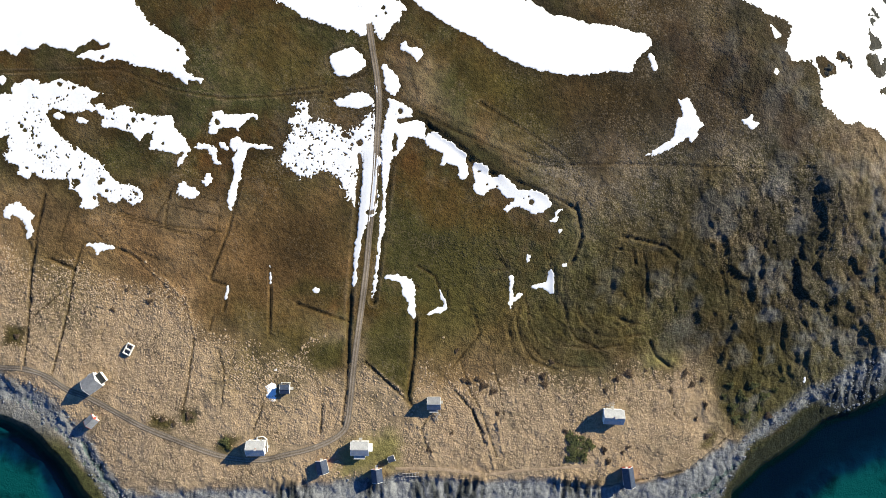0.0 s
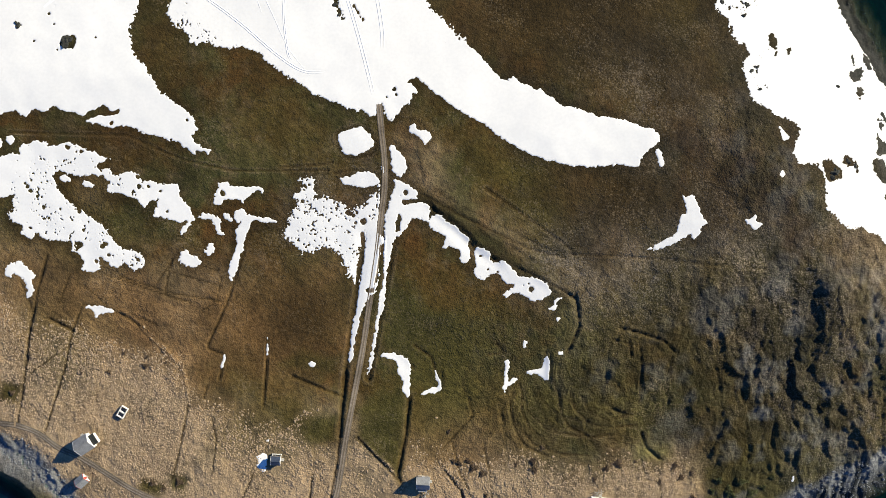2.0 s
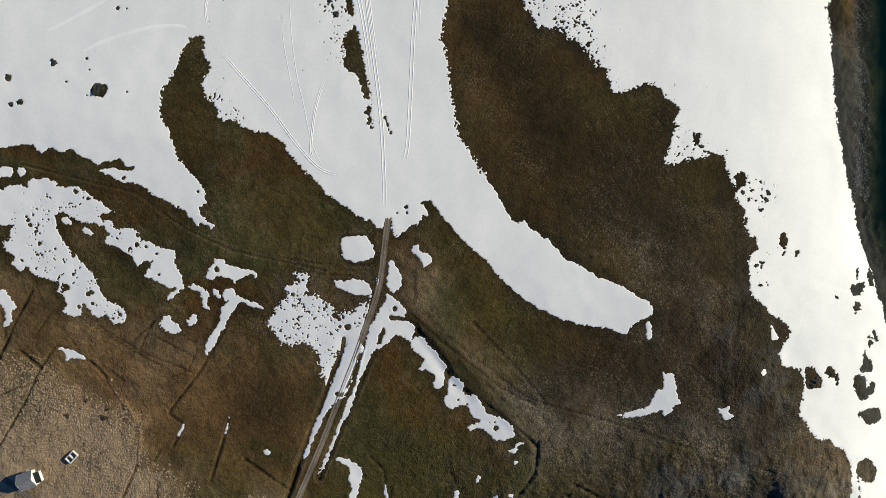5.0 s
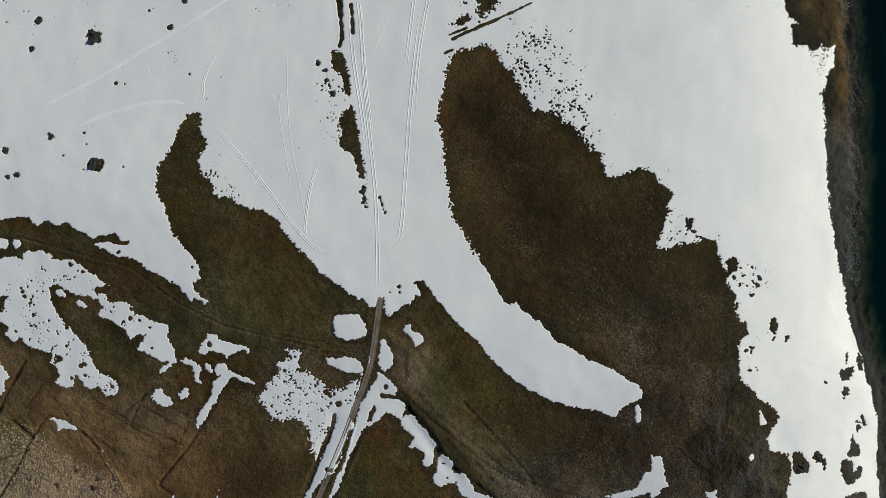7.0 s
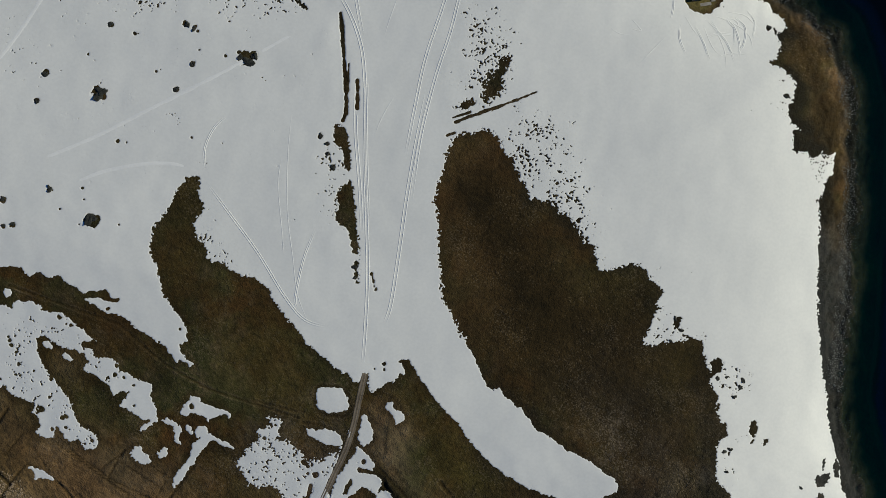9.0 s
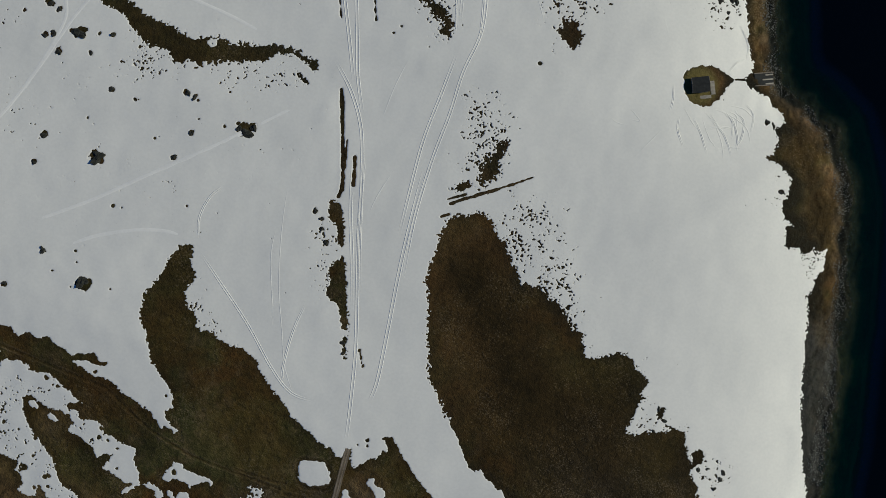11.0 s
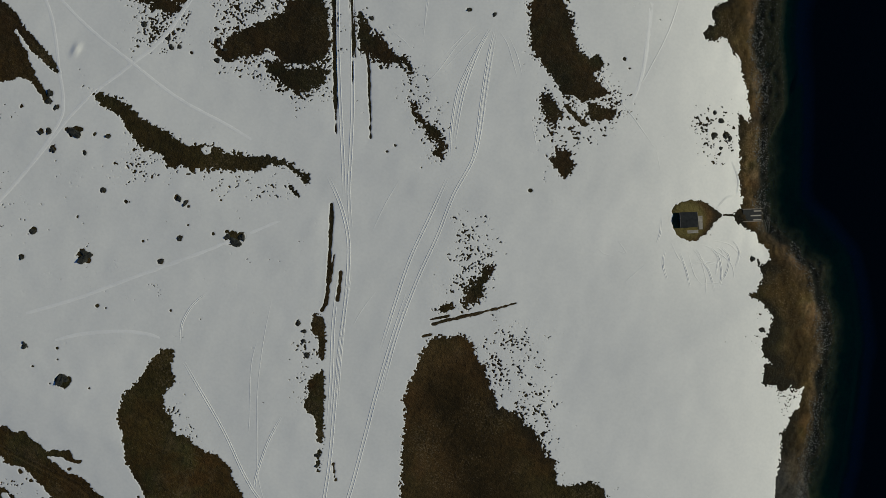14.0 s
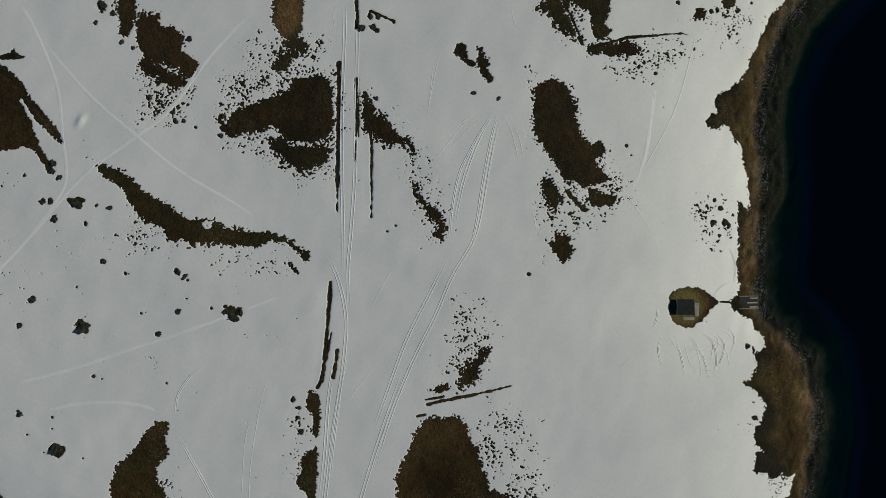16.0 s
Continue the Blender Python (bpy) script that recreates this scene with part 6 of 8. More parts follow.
lay("snow_patch_peat", 0.45, 0, [(-6, -26.5), (-2.1, -23.9), (0.2, -22.8), (-1.4, -17), (-0.2, -17.7), (1.4, -24.6)])
lay("snow_patch_peat", 0.45, 0, [(43, -8.5), (44.4, -8.9), (45.2, -17.7), (42.7, -17.2), (40.4, -15.4), (36.2, -15.8), (36.9, -14.4), (41.7, -13.5)])
lay("snow_patch_peat", 0.45, 0, [(26.8, -11.7), (28.6, -11.4), (28.4, -16.3), (28.9, -19.3), (30.3, -18.1), (32.1, -18.6), (30.1, -20.9), (28.3, -21.6), (27.6, -23.7), (27.1, -22.8)])
lay("snow_patch_peat", 0.45, 0, [(33.6, -2.5), (35.2, -2.5), (35, -5), (33.8, -5.5)])
lay("snow_patch_peat", 0.45, 0, [(47.5, -5.9), (49.4, -5.3), (49.8, -3.2), (50.3, -5.7), (49.4, -7.5), (48, -7.1)])
lay("snow_patch_bits", 0.45, 0, [(-68.8, -48.9), (-67.9, -48.6), (-67.4, -49.6), (-68.3, -50)])
lay("snow_patch_bits", 0.45, 0, [(147.4, -52.5), (148.3, -52.5), (148.5, -54.6), (147.5, -54.6)])
lay("snow_patch_pool", 0.45, 0, [(-52.5, -16.3), (-50.9, -15.8), (-50, -16.7), (-50.9, -17.4), (-52.3, -17.2)])
lay("snow_patch_yard", 0.45, 0, [(-72.8, -55.9), (-68.8, -54.5), (-68.2, -57.3), (-68.4, -61.9), (-69.8, -62.4), (-72.8, -60.1), (-71.6, -58.2)])
lay("snow_patch_band", 0.45, 0, [(-183.2, 65.7), (-178.9, 67.2), (-177.1, 65.8), (-178, 63.7), (-182.3, 62.4)])
lay("snow_patch_band", 0.45, 0, [(-175.8, 67.9), (-173.6, 68.6), (-172.5, 66.3), (-174.6, 65.2)])
lay("snow_patch_wall", 0.45, 0, [(-70.2, -7.5), (-69.7, -7.5), (-69.7, -13.5), (-70.1, -13.5)])
lay("snow_patch_wall", 0.45, 0, [(-87.8, -15.1), (-86.7, -15.4), (-87.7, -19.3), (-88.6, -20)])
thaw(0.5, 0.12, [(124.8, 126.1), (126.8, 126.9), (128.4, 124.3), (128.5, 121.2), (127.2, 120.4), (125, 122.6)])
thaw(0.5, 0.12, [(149.2, 76.8), (151.7, 76.9), (154.8, 75.4), (157.6, 72.3), (157.2, 70.3), (152.9, 68.7), (151.2, 70.2), (149.5, 74)])
thaw(0.5, 0.12, [(157.6, 77.7), (159.7, 79.4), (162.1, 77.6), (162.1, 75.2), (158.7, 75.6)])
thaw(0.5, 0.12, [(162.5, 77.2), (164.3, 76.9), (165.4, 73.2), (164.3, 72.4)])
thaw(0.5, 0.12, [(172, 77), (172.9, 78.9), (177.2, 79.1), (178.9, 75.4), (179.9, 78), (183, 77.9), (183.4, 74.6), (180.8, 72.2), (179.9, 70.2), (177.2, 69.6), (174.1, 72)])
thaw(0.5, 0.12, [(173.4, 91.6), (175.2, 87.7), (178.1, 86), (179.9, 82), (173.8, 80.8), (173.9, 85.1)])
thaw(0.5, 0.12, [(160.2, 113.9), (162.7, 115.2), (166.7, 116.7), (166.9, 113.2), (164.4, 110.2), (161.5, 110.7)])
thaw(0.5, 0.12, [(164.3, 107.9), (166.7, 107.3), (167, 105), (165, 103.1), (163.7, 104.7)])
thaw(0.5, 0.12, [(173.9, 98.7), (176.1, 98.7), (179.6, 95.4), (178, 94.3)])
thaw(0.5, 0.12, [(162, 120.3), (163.2, 122.5), (163.6, 118.3), (162.5, 117.6)])
thaw(0.5, 0.12, [(168, 119.4), (169, 123.9), (172, 116.8), (169.1, 116.8)])
thaw(0.5, 0.12, [(173.4, 96.4), (176.2, 96.3), (176, 95.1), (173.6, 95)])
thaw(0.5, 0.12, [(174.7, 93.4), (176.4, 93.7), (175.8, 91.5)])
thaw(0.5, 0.12, [(132.4, 120), (134, 120.9), (134.1, 118.8), (133.2, 118.3)])
thaw(0.5, 0.12, [(127.4, 118.8), (128.3, 119), (128.4, 117.7), (127.5, 117.4)])
thaw(0.5, 0.12, [(79, 153.6), (81.3, 154.7), (82, 151.6), (80.4, 149.7)])
thaw(0.5, 0.12, [(81.6, 150.6), (83.5, 150.7), (83.1, 148.9)])
thaw(0.5, 0.12, [(99.3, 143.1), (103.7, 144.9), (105.1, 141.3), (101.7, 139.6)])
thaw(0.5, 0.12, [(177.4, 64.7), (186.7, 68.5), (189.3, 63.8), (183.8, 61.3), (180.3, 62)])
thaw(0.5, 0.12, [(181.9, 44.1), (186.8, 47.4), (191.1, 43.5), (191.5, 38.9), (187.4, 38.2), (183.5, 39.3)])
thaw(0.5, 0.12, [(182.5, 39.1), (184, 38.7), (187, 31.1), (186, 29.3), (184.7, 34.2)])
thaw(0.6, 0.32, [(-198.8, 214.5), (-193.8, 214.8), (-187, 216.5), (-177.2, 215.1), (-171.5, 213.1), (-165.4, 214.7), (-159.5, 213.4), (-151.9, 213.8), (-145.8, 215.4), (-141.5, 218.3), (-137.6, 217.4), (-131, 220.4), (-121.3, 223.8), (-113, 225.3), (-106.4, 225.1), (-102.1, 224.4), (-102.9, 221.1), (-108.8, 222.5), (-113.2, 223.4), (-119.3, 221.8), (-120.1, 219.5), (-125.2, 214.6), (-133.8, 211.5), (-141.6, 206.9), (-149.5, 204.8), (-154.4, 202), (-158.2, 204.2), (-165.6, 203.5), (-173.2, 205.6), (-179.5, 209.9), (-185.6, 211.6), (-192.5, 212.4)])
thaw(0.6, 0.32, [(-110.7, 218.8), (-106, 217.5), (-103, 216.7), (-104.7, 215.1)])
thaw(0.8, 0.36, [(-156.9, 252.6), (-156.7, 259.2), (-151.1, 265.5), (-144.7, 272.5), (-140.5, 278.8), (-139.7, 284.4), (-134.7, 289.4), (-128.8, 288.1), (-125, 283.7), (-121, 275.6), (-119.4, 271.3), (-122.6, 265.5), (-130.5, 261.1), (-136.1, 261.8), (-141.1, 261.5), (-144.9, 256.8), (-150.2, 254.6), (-151.5, 252.3), (-154.2, 250.2), (-158.8, 251.5), (-162.1, 253.6), (-160.9, 254.2)])
thaw(0.7, 0.48, [(-138.9, 257.6), (-131.1, 257.6), (-124, 263.4), (-117.6, 265.8), (-114.8, 260.8), (-120.6, 254.9), (-127.8, 251.6), (-134.2, 253.8)])
thaw(0.6, 0.20, [(-170.7, 318.8), (-160.9, 324.4), (-153.7, 310.3), (-149.7, 300.9), (-149.7, 297.5), (-154.9, 295.3), (-160.1, 297.6), (-162.9, 301.2)])
thaw(0.6, 0.52, [(-153.3, 283.2), (-149.1, 284.9), (-146.6, 289.7), (-144.3, 294.9), (-147.3, 297.8), (-148.9, 296.1), (-149.4, 292.5), (-152.5, 286.3)])
thaw(0.7, 0.44, [(-208.7, 273.8), (-206.3, 277.2), (-202.4, 278.6), (-199.6, 275), (-195.8, 276), (-189.2, 275.8), (-188.2, 272.5), (-189.2, 269.8), (-181.9, 269.6), (-178.8, 268.7), (-177.9, 264.8), (-181.5, 262), (-186.1, 263.3), (-191.1, 263), (-194.4, 264.3), (-196.6, 259.9), (-200.6, 261.5), (-204.3, 265.9)])
thaw(0.7, 0.36, [(-218.9, 275.8), (-214.5, 279.5), (-211, 276.4), (-208.5, 268.7), (-209.7, 264.9), (-212.3, 264), (-214, 269.4), (-216.7, 271.8)])
thaw(0.7, 0.52, [(-198.9, 258.6), (-193.8, 261), (-180, 261.6), (-178.7, 258.4), (-183.7, 254.3), (-191.7, 254.9), (-195.2, 254.2)])
thaw(0.5, 0.12, [(-258.8, 232.3), (-249.7, 229.8), (-244.3, 230.2), (-235.6, 227.4), (-229.9, 224.2), (-223.8, 222.4), (-215.6, 219.3), (-210.9, 216.8), (-209.6, 214.1), (-214.4, 214.8), (-222, 217), (-228.3, 219.9), (-232.8, 222.5), (-233.2, 221), (-225.5, 216.3), (-218.2, 210.1), (-211.4, 206.1), (-207.2, 203.3), (-209.8, 201.9), (-217, 205.6), (-223.3, 205.4), (-230.4, 199.8), (-237.4, 194)])
thaw(0.3, 0, [(-249, 233.2), (-246.2, 236.4), (-245.6, 238.5), (-243.5, 237.1), (-240.1, 237.5), (-242.2, 234.8), (-247.3, 232.4)])
thaw(0.7, 0.44, [(-56, 325.7), (-55.2, 331.3), (-50.8, 335.2), (-46.5, 334.6), (-42.6, 333.4), (-38.6, 329.1), (-35.4, 324.4), (-31.5, 321.3), (-27.4, 319.8), (-24.1, 319.6), (-20.1, 317.3), (-19.8, 313.5), (-12.6, 310.3), (-12.8, 308.3), (-18.2, 306), (-19.4, 303.2), (-25.1, 303.9), (-31.4, 305.6), (-35.5, 305.9), (-41.1, 308.7), (-46, 310.4), (-49.8, 313.4), (-52.6, 319.7)])
thaw(0.7, 0.36, [(-20.7, 277.4), (-18.6, 280.7), (-14.9, 282.6), (-11.7, 279.9), (-10.3, 275.4), (-13.1, 272), (-17.9, 273.8)])
thaw(0.6, 0.52, [(-35.4, 295.4), (-32.8, 298.7), (-29.9, 295.9), (-26.2, 294.1), (-24.4, 288.5), (-26.7, 288), (-31.2, 291.2)])
thaw(0.4, 0.20, [(-17.8, 302.8), (-14.4, 305.3), (-11.6, 303.7), (-8.1, 305.7), (-5.5, 305.9), (-7.6, 301.5), (-12.4, 298)])
thaw(0.5, 0.16, [(-25.1, 297.8), (-22.7, 298.2), (-18.2, 296.5), (-13.6, 295.4), (-15.6, 294.3), (-21.2, 295.6)])
thaw(0.6, 0.32, [(-91.8, 327.3), (-90, 327.8), (-87.2, 325.2), (-84.7, 324.1), (-82.1, 324), (-83.8, 322.5), (-86.9, 322.3), (-90.6, 323.3)])
thaw(0.6, 0.32, [(-85.5, 330.4), (-83, 330.3), (-80.7, 328), (-77.6, 327.1), (-78.5, 325), (-81.9, 326.5)])
thaw(0.5, 0.20, [(-80.7, 324.3), (-78.3, 324.6), (-73.3, 322.3), (-71.8, 321), (-74.6, 320), (-79, 322.2)])
thaw(0.6, 0.52, [(-115.3, 291.8), (-107.5, 287.1), (-102.4, 287.4), (-96.7, 284.1), (-92.6, 283.8), (-90, 284), (-85.5, 281.9), (-85.3, 280.1), (-89.4, 280.4), (-93.4, 280.7), (-98.4, 277.9), (-104, 278.7), (-109.6, 279.4)])
thaw(0.5, 0.44, [(-81.6, 270.5), (-76.6, 269.4), (-74.3, 266.8), (-69.6, 266.3), (-65.5, 266), (-61, 262.5), (-59.1, 258.4), (-59.3, 254.9), (-62.3, 256.6), (-65, 260.3), (-69.6, 261.6), (-74.4, 264.1), (-77.5, 266.3)])
thaw(0.5, 0.48, [(-23.9, 206.2), (-26.3, 212.7), (-24.1, 220.5), (-22, 226.9), (-20.4, 225.9), (-20, 220.1), (-18.4, 214), (-20.8, 210)])
thaw(0.5, 0.36, [(-34.5, 200.3), (-31.8, 203.9), (-28.4, 205.8), (-26.3, 204.3), (-30.1, 200.9)])
thaw(0.4, 0.52, [(-72.3, 356.9), (-68.8, 366.8), (-61.3, 360.7), (-49.7, 354.3), (-51.1, 352.2), (-56.8, 352.8), (-64.6, 354.8), (-67.7, 355.7)])
thaw(0.5, 0.24, [(-66, 373.7), (-52.1, 381.9), (-45.7, 369.9), (-44.5, 364), (-41.4, 363.2), (-42.7, 358.5), (-46.8, 358.7), (-53.3, 365.4), (-58.5, 365)])
thaw(0.4, 0.44, [(-46, 352.5), (-40.1, 358.7), (-33.4, 363.5), (-27.9, 363.3), (-27.4, 360.2), (-32.2, 356.7), (-38.5, 353.5), (-43.9, 351.2)])
thaw(0.4, 0.24, [(-14.6, 387.5), (-13.3, 391), (-10.4, 391), (-9.6, 388.8), (-11.8, 386.1), (-14.3, 385.5)])
thaw(0.3, 0.12, [(-6.7, 399.3), (-3.4, 402.8), (-1.2, 400.2), (-4.2, 397.7)])
thaw(0.4, 0.20, [(12.7, 352.9), (15.9, 356.9), (19.3, 356.2), (17.8, 352.5), (14.5, 351.3)])
thaw(0.15, 0, [(35.5, 278.4), (34.3, 282.6), (36.2, 286.3), (40, 289.7), (45.7, 291.5), (51, 291.1), (54.7, 290.2), (53.3, 286.8), (52.2, 282.2), (50, 276.8), (46, 273.6), (41.2, 273.1), (37.5, 275.3)])
lay("snow_patch_band", 0.45, 0, [(-145.7, 215.2), (-143.6, 216.4), (-142.2, 214.4), (-144.2, 212.9)])
lay("snow_patch_peat", 0.45, 0, [(27.5, -18.1), (28.5, -17.7), (28.9, -18.8), (28, -19.3)])
thaw(0.6, 0.22, [(-157, 255.1), (-157.7, 258.7), (-154.6, 262.5), (-150.3, 268.6), (-145, 273.1), (-143.4, 277.1), (-142.5, 282.4), (-140, 284.8), (-134.8, 287.2), (-130.6, 288.9), (-127.1, 286.4), (-123.9, 281.7), (-122.7, 277.2), (-119.3, 272.6), (-121.2, 267.6), (-124.4, 264), (-129.7, 262), (-134.6, 261.4), (-141.9, 262.9), (-146.1, 258.7), (-149.4, 255.5), (-153.4, 253.3)])
thaw(0.6, 0.22, [(-134.8, 259.4), (-130.6, 258.9), (-126.2, 260.4), (-121.3, 263.1), (-118, 264.2), (-116.4, 259.9), (-118.6, 256.1), (-122.8, 254.2), (-127, 252.6), (-131.7, 253.9), (-137.5, 255)])
thaw(0.6, 0.22, [(-208.1, 274.1), (-205, 276.4), (-202.8, 279.2), (-200, 276.6), (-197, 275.8), (-192.3, 276.6), (-188.9, 275.2), (-191.1, 272.1), (-188.4, 269.8), (-183.4, 270), (-179.4, 269.7), (-178.1, 266.5), (-179.6, 263.1), (-183, 262.4), (-186.7, 264.3), (-190.9, 262.6), (-194.1, 261.4), (-197.2, 260.1), (-201.1, 262.5), (-205.3, 265.3), (-206.5, 269.8)])
thaw(0.6, 0.22, [(-217.8, 273.8), (-215.4, 276.5), (-211.3, 276.2), (-209.5, 272), (-209.1, 268.4), (-209.7, 264.9), (-212.3, 264), (-214.1, 268.1)])
thaw(0.6, 0.22, [(-224.8, 270.3), (-222.5, 272.1), (-221.2, 269.8), (-222.7, 267.9)])
thaw(0.6, 0.22, [(-159.9, 253.5), (-155.5, 252.6), (-151.5, 252.3), (-152.9, 250.2), (-157.1, 250.7)])
thaw(0.6, 0.22, [(-153.8, 293.3), (-150.7, 296.9), (-147.3, 297.8), (-146.8, 294.7), (-149.4, 292.5)])
thaw(0.6, 0.22, [(-152.3, 283.8), (-149.5, 288), (-146.7, 286.2), (-147.7, 282.5), (-151.2, 281.8)])
thaw(0.6, 0.22, [(-54.2, 331.9), (-51.8, 334.6), (-48.7, 333.8), (-44.6, 333.6), (-41.9, 331.2), (-39.2, 328.8), (-35.4, 324.4), (-32.1, 321), (-28.4, 319.2), (-25.3, 318.3), (-23.4, 322.1), (-19.6, 320.3), (-19.5, 317.7), (-20.4, 314.5), (-16.1, 311.7), (-12.4, 309.9), (-14.9, 307.1), (-18.4, 303.8), (-19.8, 301.6), (-24.5, 302.9), (-27.5, 301.2), (-30.7, 302), (-33.4, 304.4), (-37.1, 306.3), (-41.1, 308.7), (-45, 310.9), (-47.8, 314.6), (-50.5, 318.3), (-51.7, 322.8), (-51.4, 327)])
thaw(0.6, 0.22, [(-32.9, 294.2), (-31.4, 296.3), (-29.1, 293.7), (-30.6, 291.6)])
thaw(0.6, 0.22, [(-13.2, 304.1), (-9.6, 304.9), (-6.4, 304), (-6.3, 301.4), (-9.3, 299.7)])
thaw(0.6, 0.22, [(-93.2, 326.5), (-91.8, 328.6), (-88.4, 327.2), (-85.5, 324.4), (-82.4, 323.6), (-84, 321.9), (-87.8, 323.1), (-91.5, 323.6)])
thaw(0.6, 0.22, [(-84.4, 329.5), (-82.2, 328.9), (-78.6, 327.1), (-77.6, 324.5), (-73.3, 322.3), (-74.1, 320.5), (-78.7, 321.8), (-81.9, 325.1)])
thaw_line(0.4, [(-23.7, 296.8), (-15.9, 294.7)])
thaw_line(0.16, [(-26, 27.5), (-26.6, 19.8)])
thaw_line(0.16, [(-26.1, 31.8), (-26.7, 22.2), (-28.1, 14.2)])
thaw_line(0.16, [(-24.7, 34), (-25.1, 24.5), (-25.6, 15.8)])
thaw_line(0.16, [(-25.7, 34.2), (-26.3, 24.6), (-27.1, 14.9)])
thaw(0.5, 0.22, [(-64.9, 153.6), (-62.1, 157.5), (-60.2, 155.7), (-57, 148.5), (-54.1, 143.5), (-51.1, 137.4), (-49, 131.9), (-51.4, 132.2), (-53.1, 135.6), (-55.6, 138.4), (-59.4, 140.7), (-62.2, 142.2), (-62.8, 146.7), (-64.9, 149.6)])
thaw(0.5, 0.22, [(-48.8, 127.5), (-47.7, 128.6), (-45.1, 121.6), (-45.9, 121.1)])
thaw(0.5, 0.22, [(-76.4, 176.1), (-72.4, 176.6), (-69.4, 174), (-66.2, 167.9), (-63.5, 162.2), (-65.9, 162.2), (-69.8, 168), (-73.6, 170.8)])
thaw_line(0.25, [(-41.2, 127.1), (-38.2, 122.1)])
thaw_line(0.62, [(-31.9, 194.9), (-20.5, 204.7), (-12.1, 212.2)])
thaw_line(0.28, [(-12.1, 212.2), (-5.7, 218.1)])
thaw_line(0.4, [(-33.4, 196.1), (-27.5, 201)])
thaw_line(0.4, [(-33, 188.8), (-30.5, 190.9)])
thaw_line(0.71, [(-14.9, 99.1), (-13.5, 97.7)])
thaw_line(0.8, [(-89.9, 218.8), (-85.4, 209.6), (-80.1, 198.2), (-75.3, 187.8), (-73.5, 182.3), (-73.7, 179.5)])
thaw_line(0.85, [(-130.1, 297.2), (-125.8, 289.7), (-115.1, 269.8), (-106.4, 253.8)])
thaw_line(0.35, [(-106.4, 253.8), (-101.4, 244.9)])
thaw_line(0.55, [(-106.1, 280.1), (-102.2, 274.5), (-96.8, 264.5)])
thaw_line(0.40, [(-96.8, 264.5), (-91.6, 255.7), (-88.4, 249.6)])
thaw_line(0.78, [(-120.6, 294.8), (-116.2, 287.4), (-109.5, 275.5)])
thaw_line(0.35, [(-109, 273.2), (-104.8, 265.2)])
thaw_line(0.66, [(-74.1, 196.3), (-71.5, 189.9), (-70.1, 186)])
thaw_line(0.53, [(-129.4, 321.5), (-124.6, 322.2), (-119.2, 322.7)])
thaw_line(0.75, [(-136.6, 322.7), (-132.7, 317.1), (-131, 312.8)])
thaw_line(0.53, [(-66.3, 365.7), (-60.3, 361.3), (-53, 356.4), (-48.8, 352.8)])
thaw_line(0.53, [(-45.9, 352.3), (-40.8, 357.5), (-34, 364.5), (-24.3, 371.4), (-15.5, 377.9)])
thaw_line(0.22, [(-15.5, 377.9), (-12.3, 378.8)])
thaw_line(0.58, [(-79.6, 201.3), (-75.5, 188.5), (-74.1, 183.1)])
thaw_line(0.40, [(55.2, 290.4), (58.7, 292.3)])
thaw_line(0.66, [(-33.3, 37.4), (-32.9, 31.8), (-34.4, 20.6), (-35.1, 4.8)])
thaw_dots([(-168.3, 49.9, 0.6), (-167.2, 48.8, 0.7), (-166, 47.2, 0.7), (-162.9, 48.2, 0.6), (-146.1, 64.1, 1), (-147.9, 63.7, 0.7), (-151.5, 65.4, 0.9), (-141.6, 64.3, 0.6), (-160.7, 41.1, 0.9), (-153.9, 40.7, 0.7), (-146.5, 39.5, 0.9), (-150.7, 44.5, 0.7), (-158.7, 36.6, 0.5), (-135.8, 27.7, 1.1), (-137, 26.7, 0.8), (-137.9, 21.6, 0.8), (-139.5, 20.5, 0.6), (-134.7, 23.3, 0.7), (-122.8, 22.2, 0.6), (-125.1, 19.8, 0.7), (-144.7, 32.7, 0.6), (-123.7, 22.9, 0.4), (-122.8, 51.2, 0.8), (-123.5, 55, 0.9), (-114.4, 49.8, 0.5), (-119.3, 51.4, 0.5), (-111.6, 41.9, 0.6), (-104, 38.5, 0.6), (-89.4, 50.1, 1.2), (-134.2, 75.2, 0.7)])
thaw_dots([(-124.3, 73.1, 0.8), (-112.8, 70.1, 0.6), (-110.5, 70.2, 0.4), (-104.2, 78.1, 0.5), (-102.1, 78.9, 0.4), (-57.7, 49, 0.6), (-55.4, 55.6, 0.6), (-33.4, 42.4, 1.2), (-38.5, 45.1, 1.3), (-37.4, 44.7, 0.9), (-16.6, 54.6, 0.9), (-17.3, 50.7, 0.8), (-15.7, 50.9, 0.7), (-13.6, 51.9, 0.6), (14.3, 31, 0.6), (17.5, 25.7, 0.8), (21.6, 25, 0.6), (35.3, 18.9, 1.3), (32.2, 20.3, 0.4), (34.3, 21, 0.4), (-1.3, 37.4, 0.6), (-30.1, 14.7, 0.8), (-26.5, 20.3, 0.6), (-28.2, 14.7, 0.7), (-30.9, 44.6, 0.4), (-19, 53.3, 0.3)])
thaw(0.3, 0, [(-19.1, 45.9), (-18.1, 44.3), (-18.6, 39.5), (-19.9, 39.1), (-19.9, 43.1)])
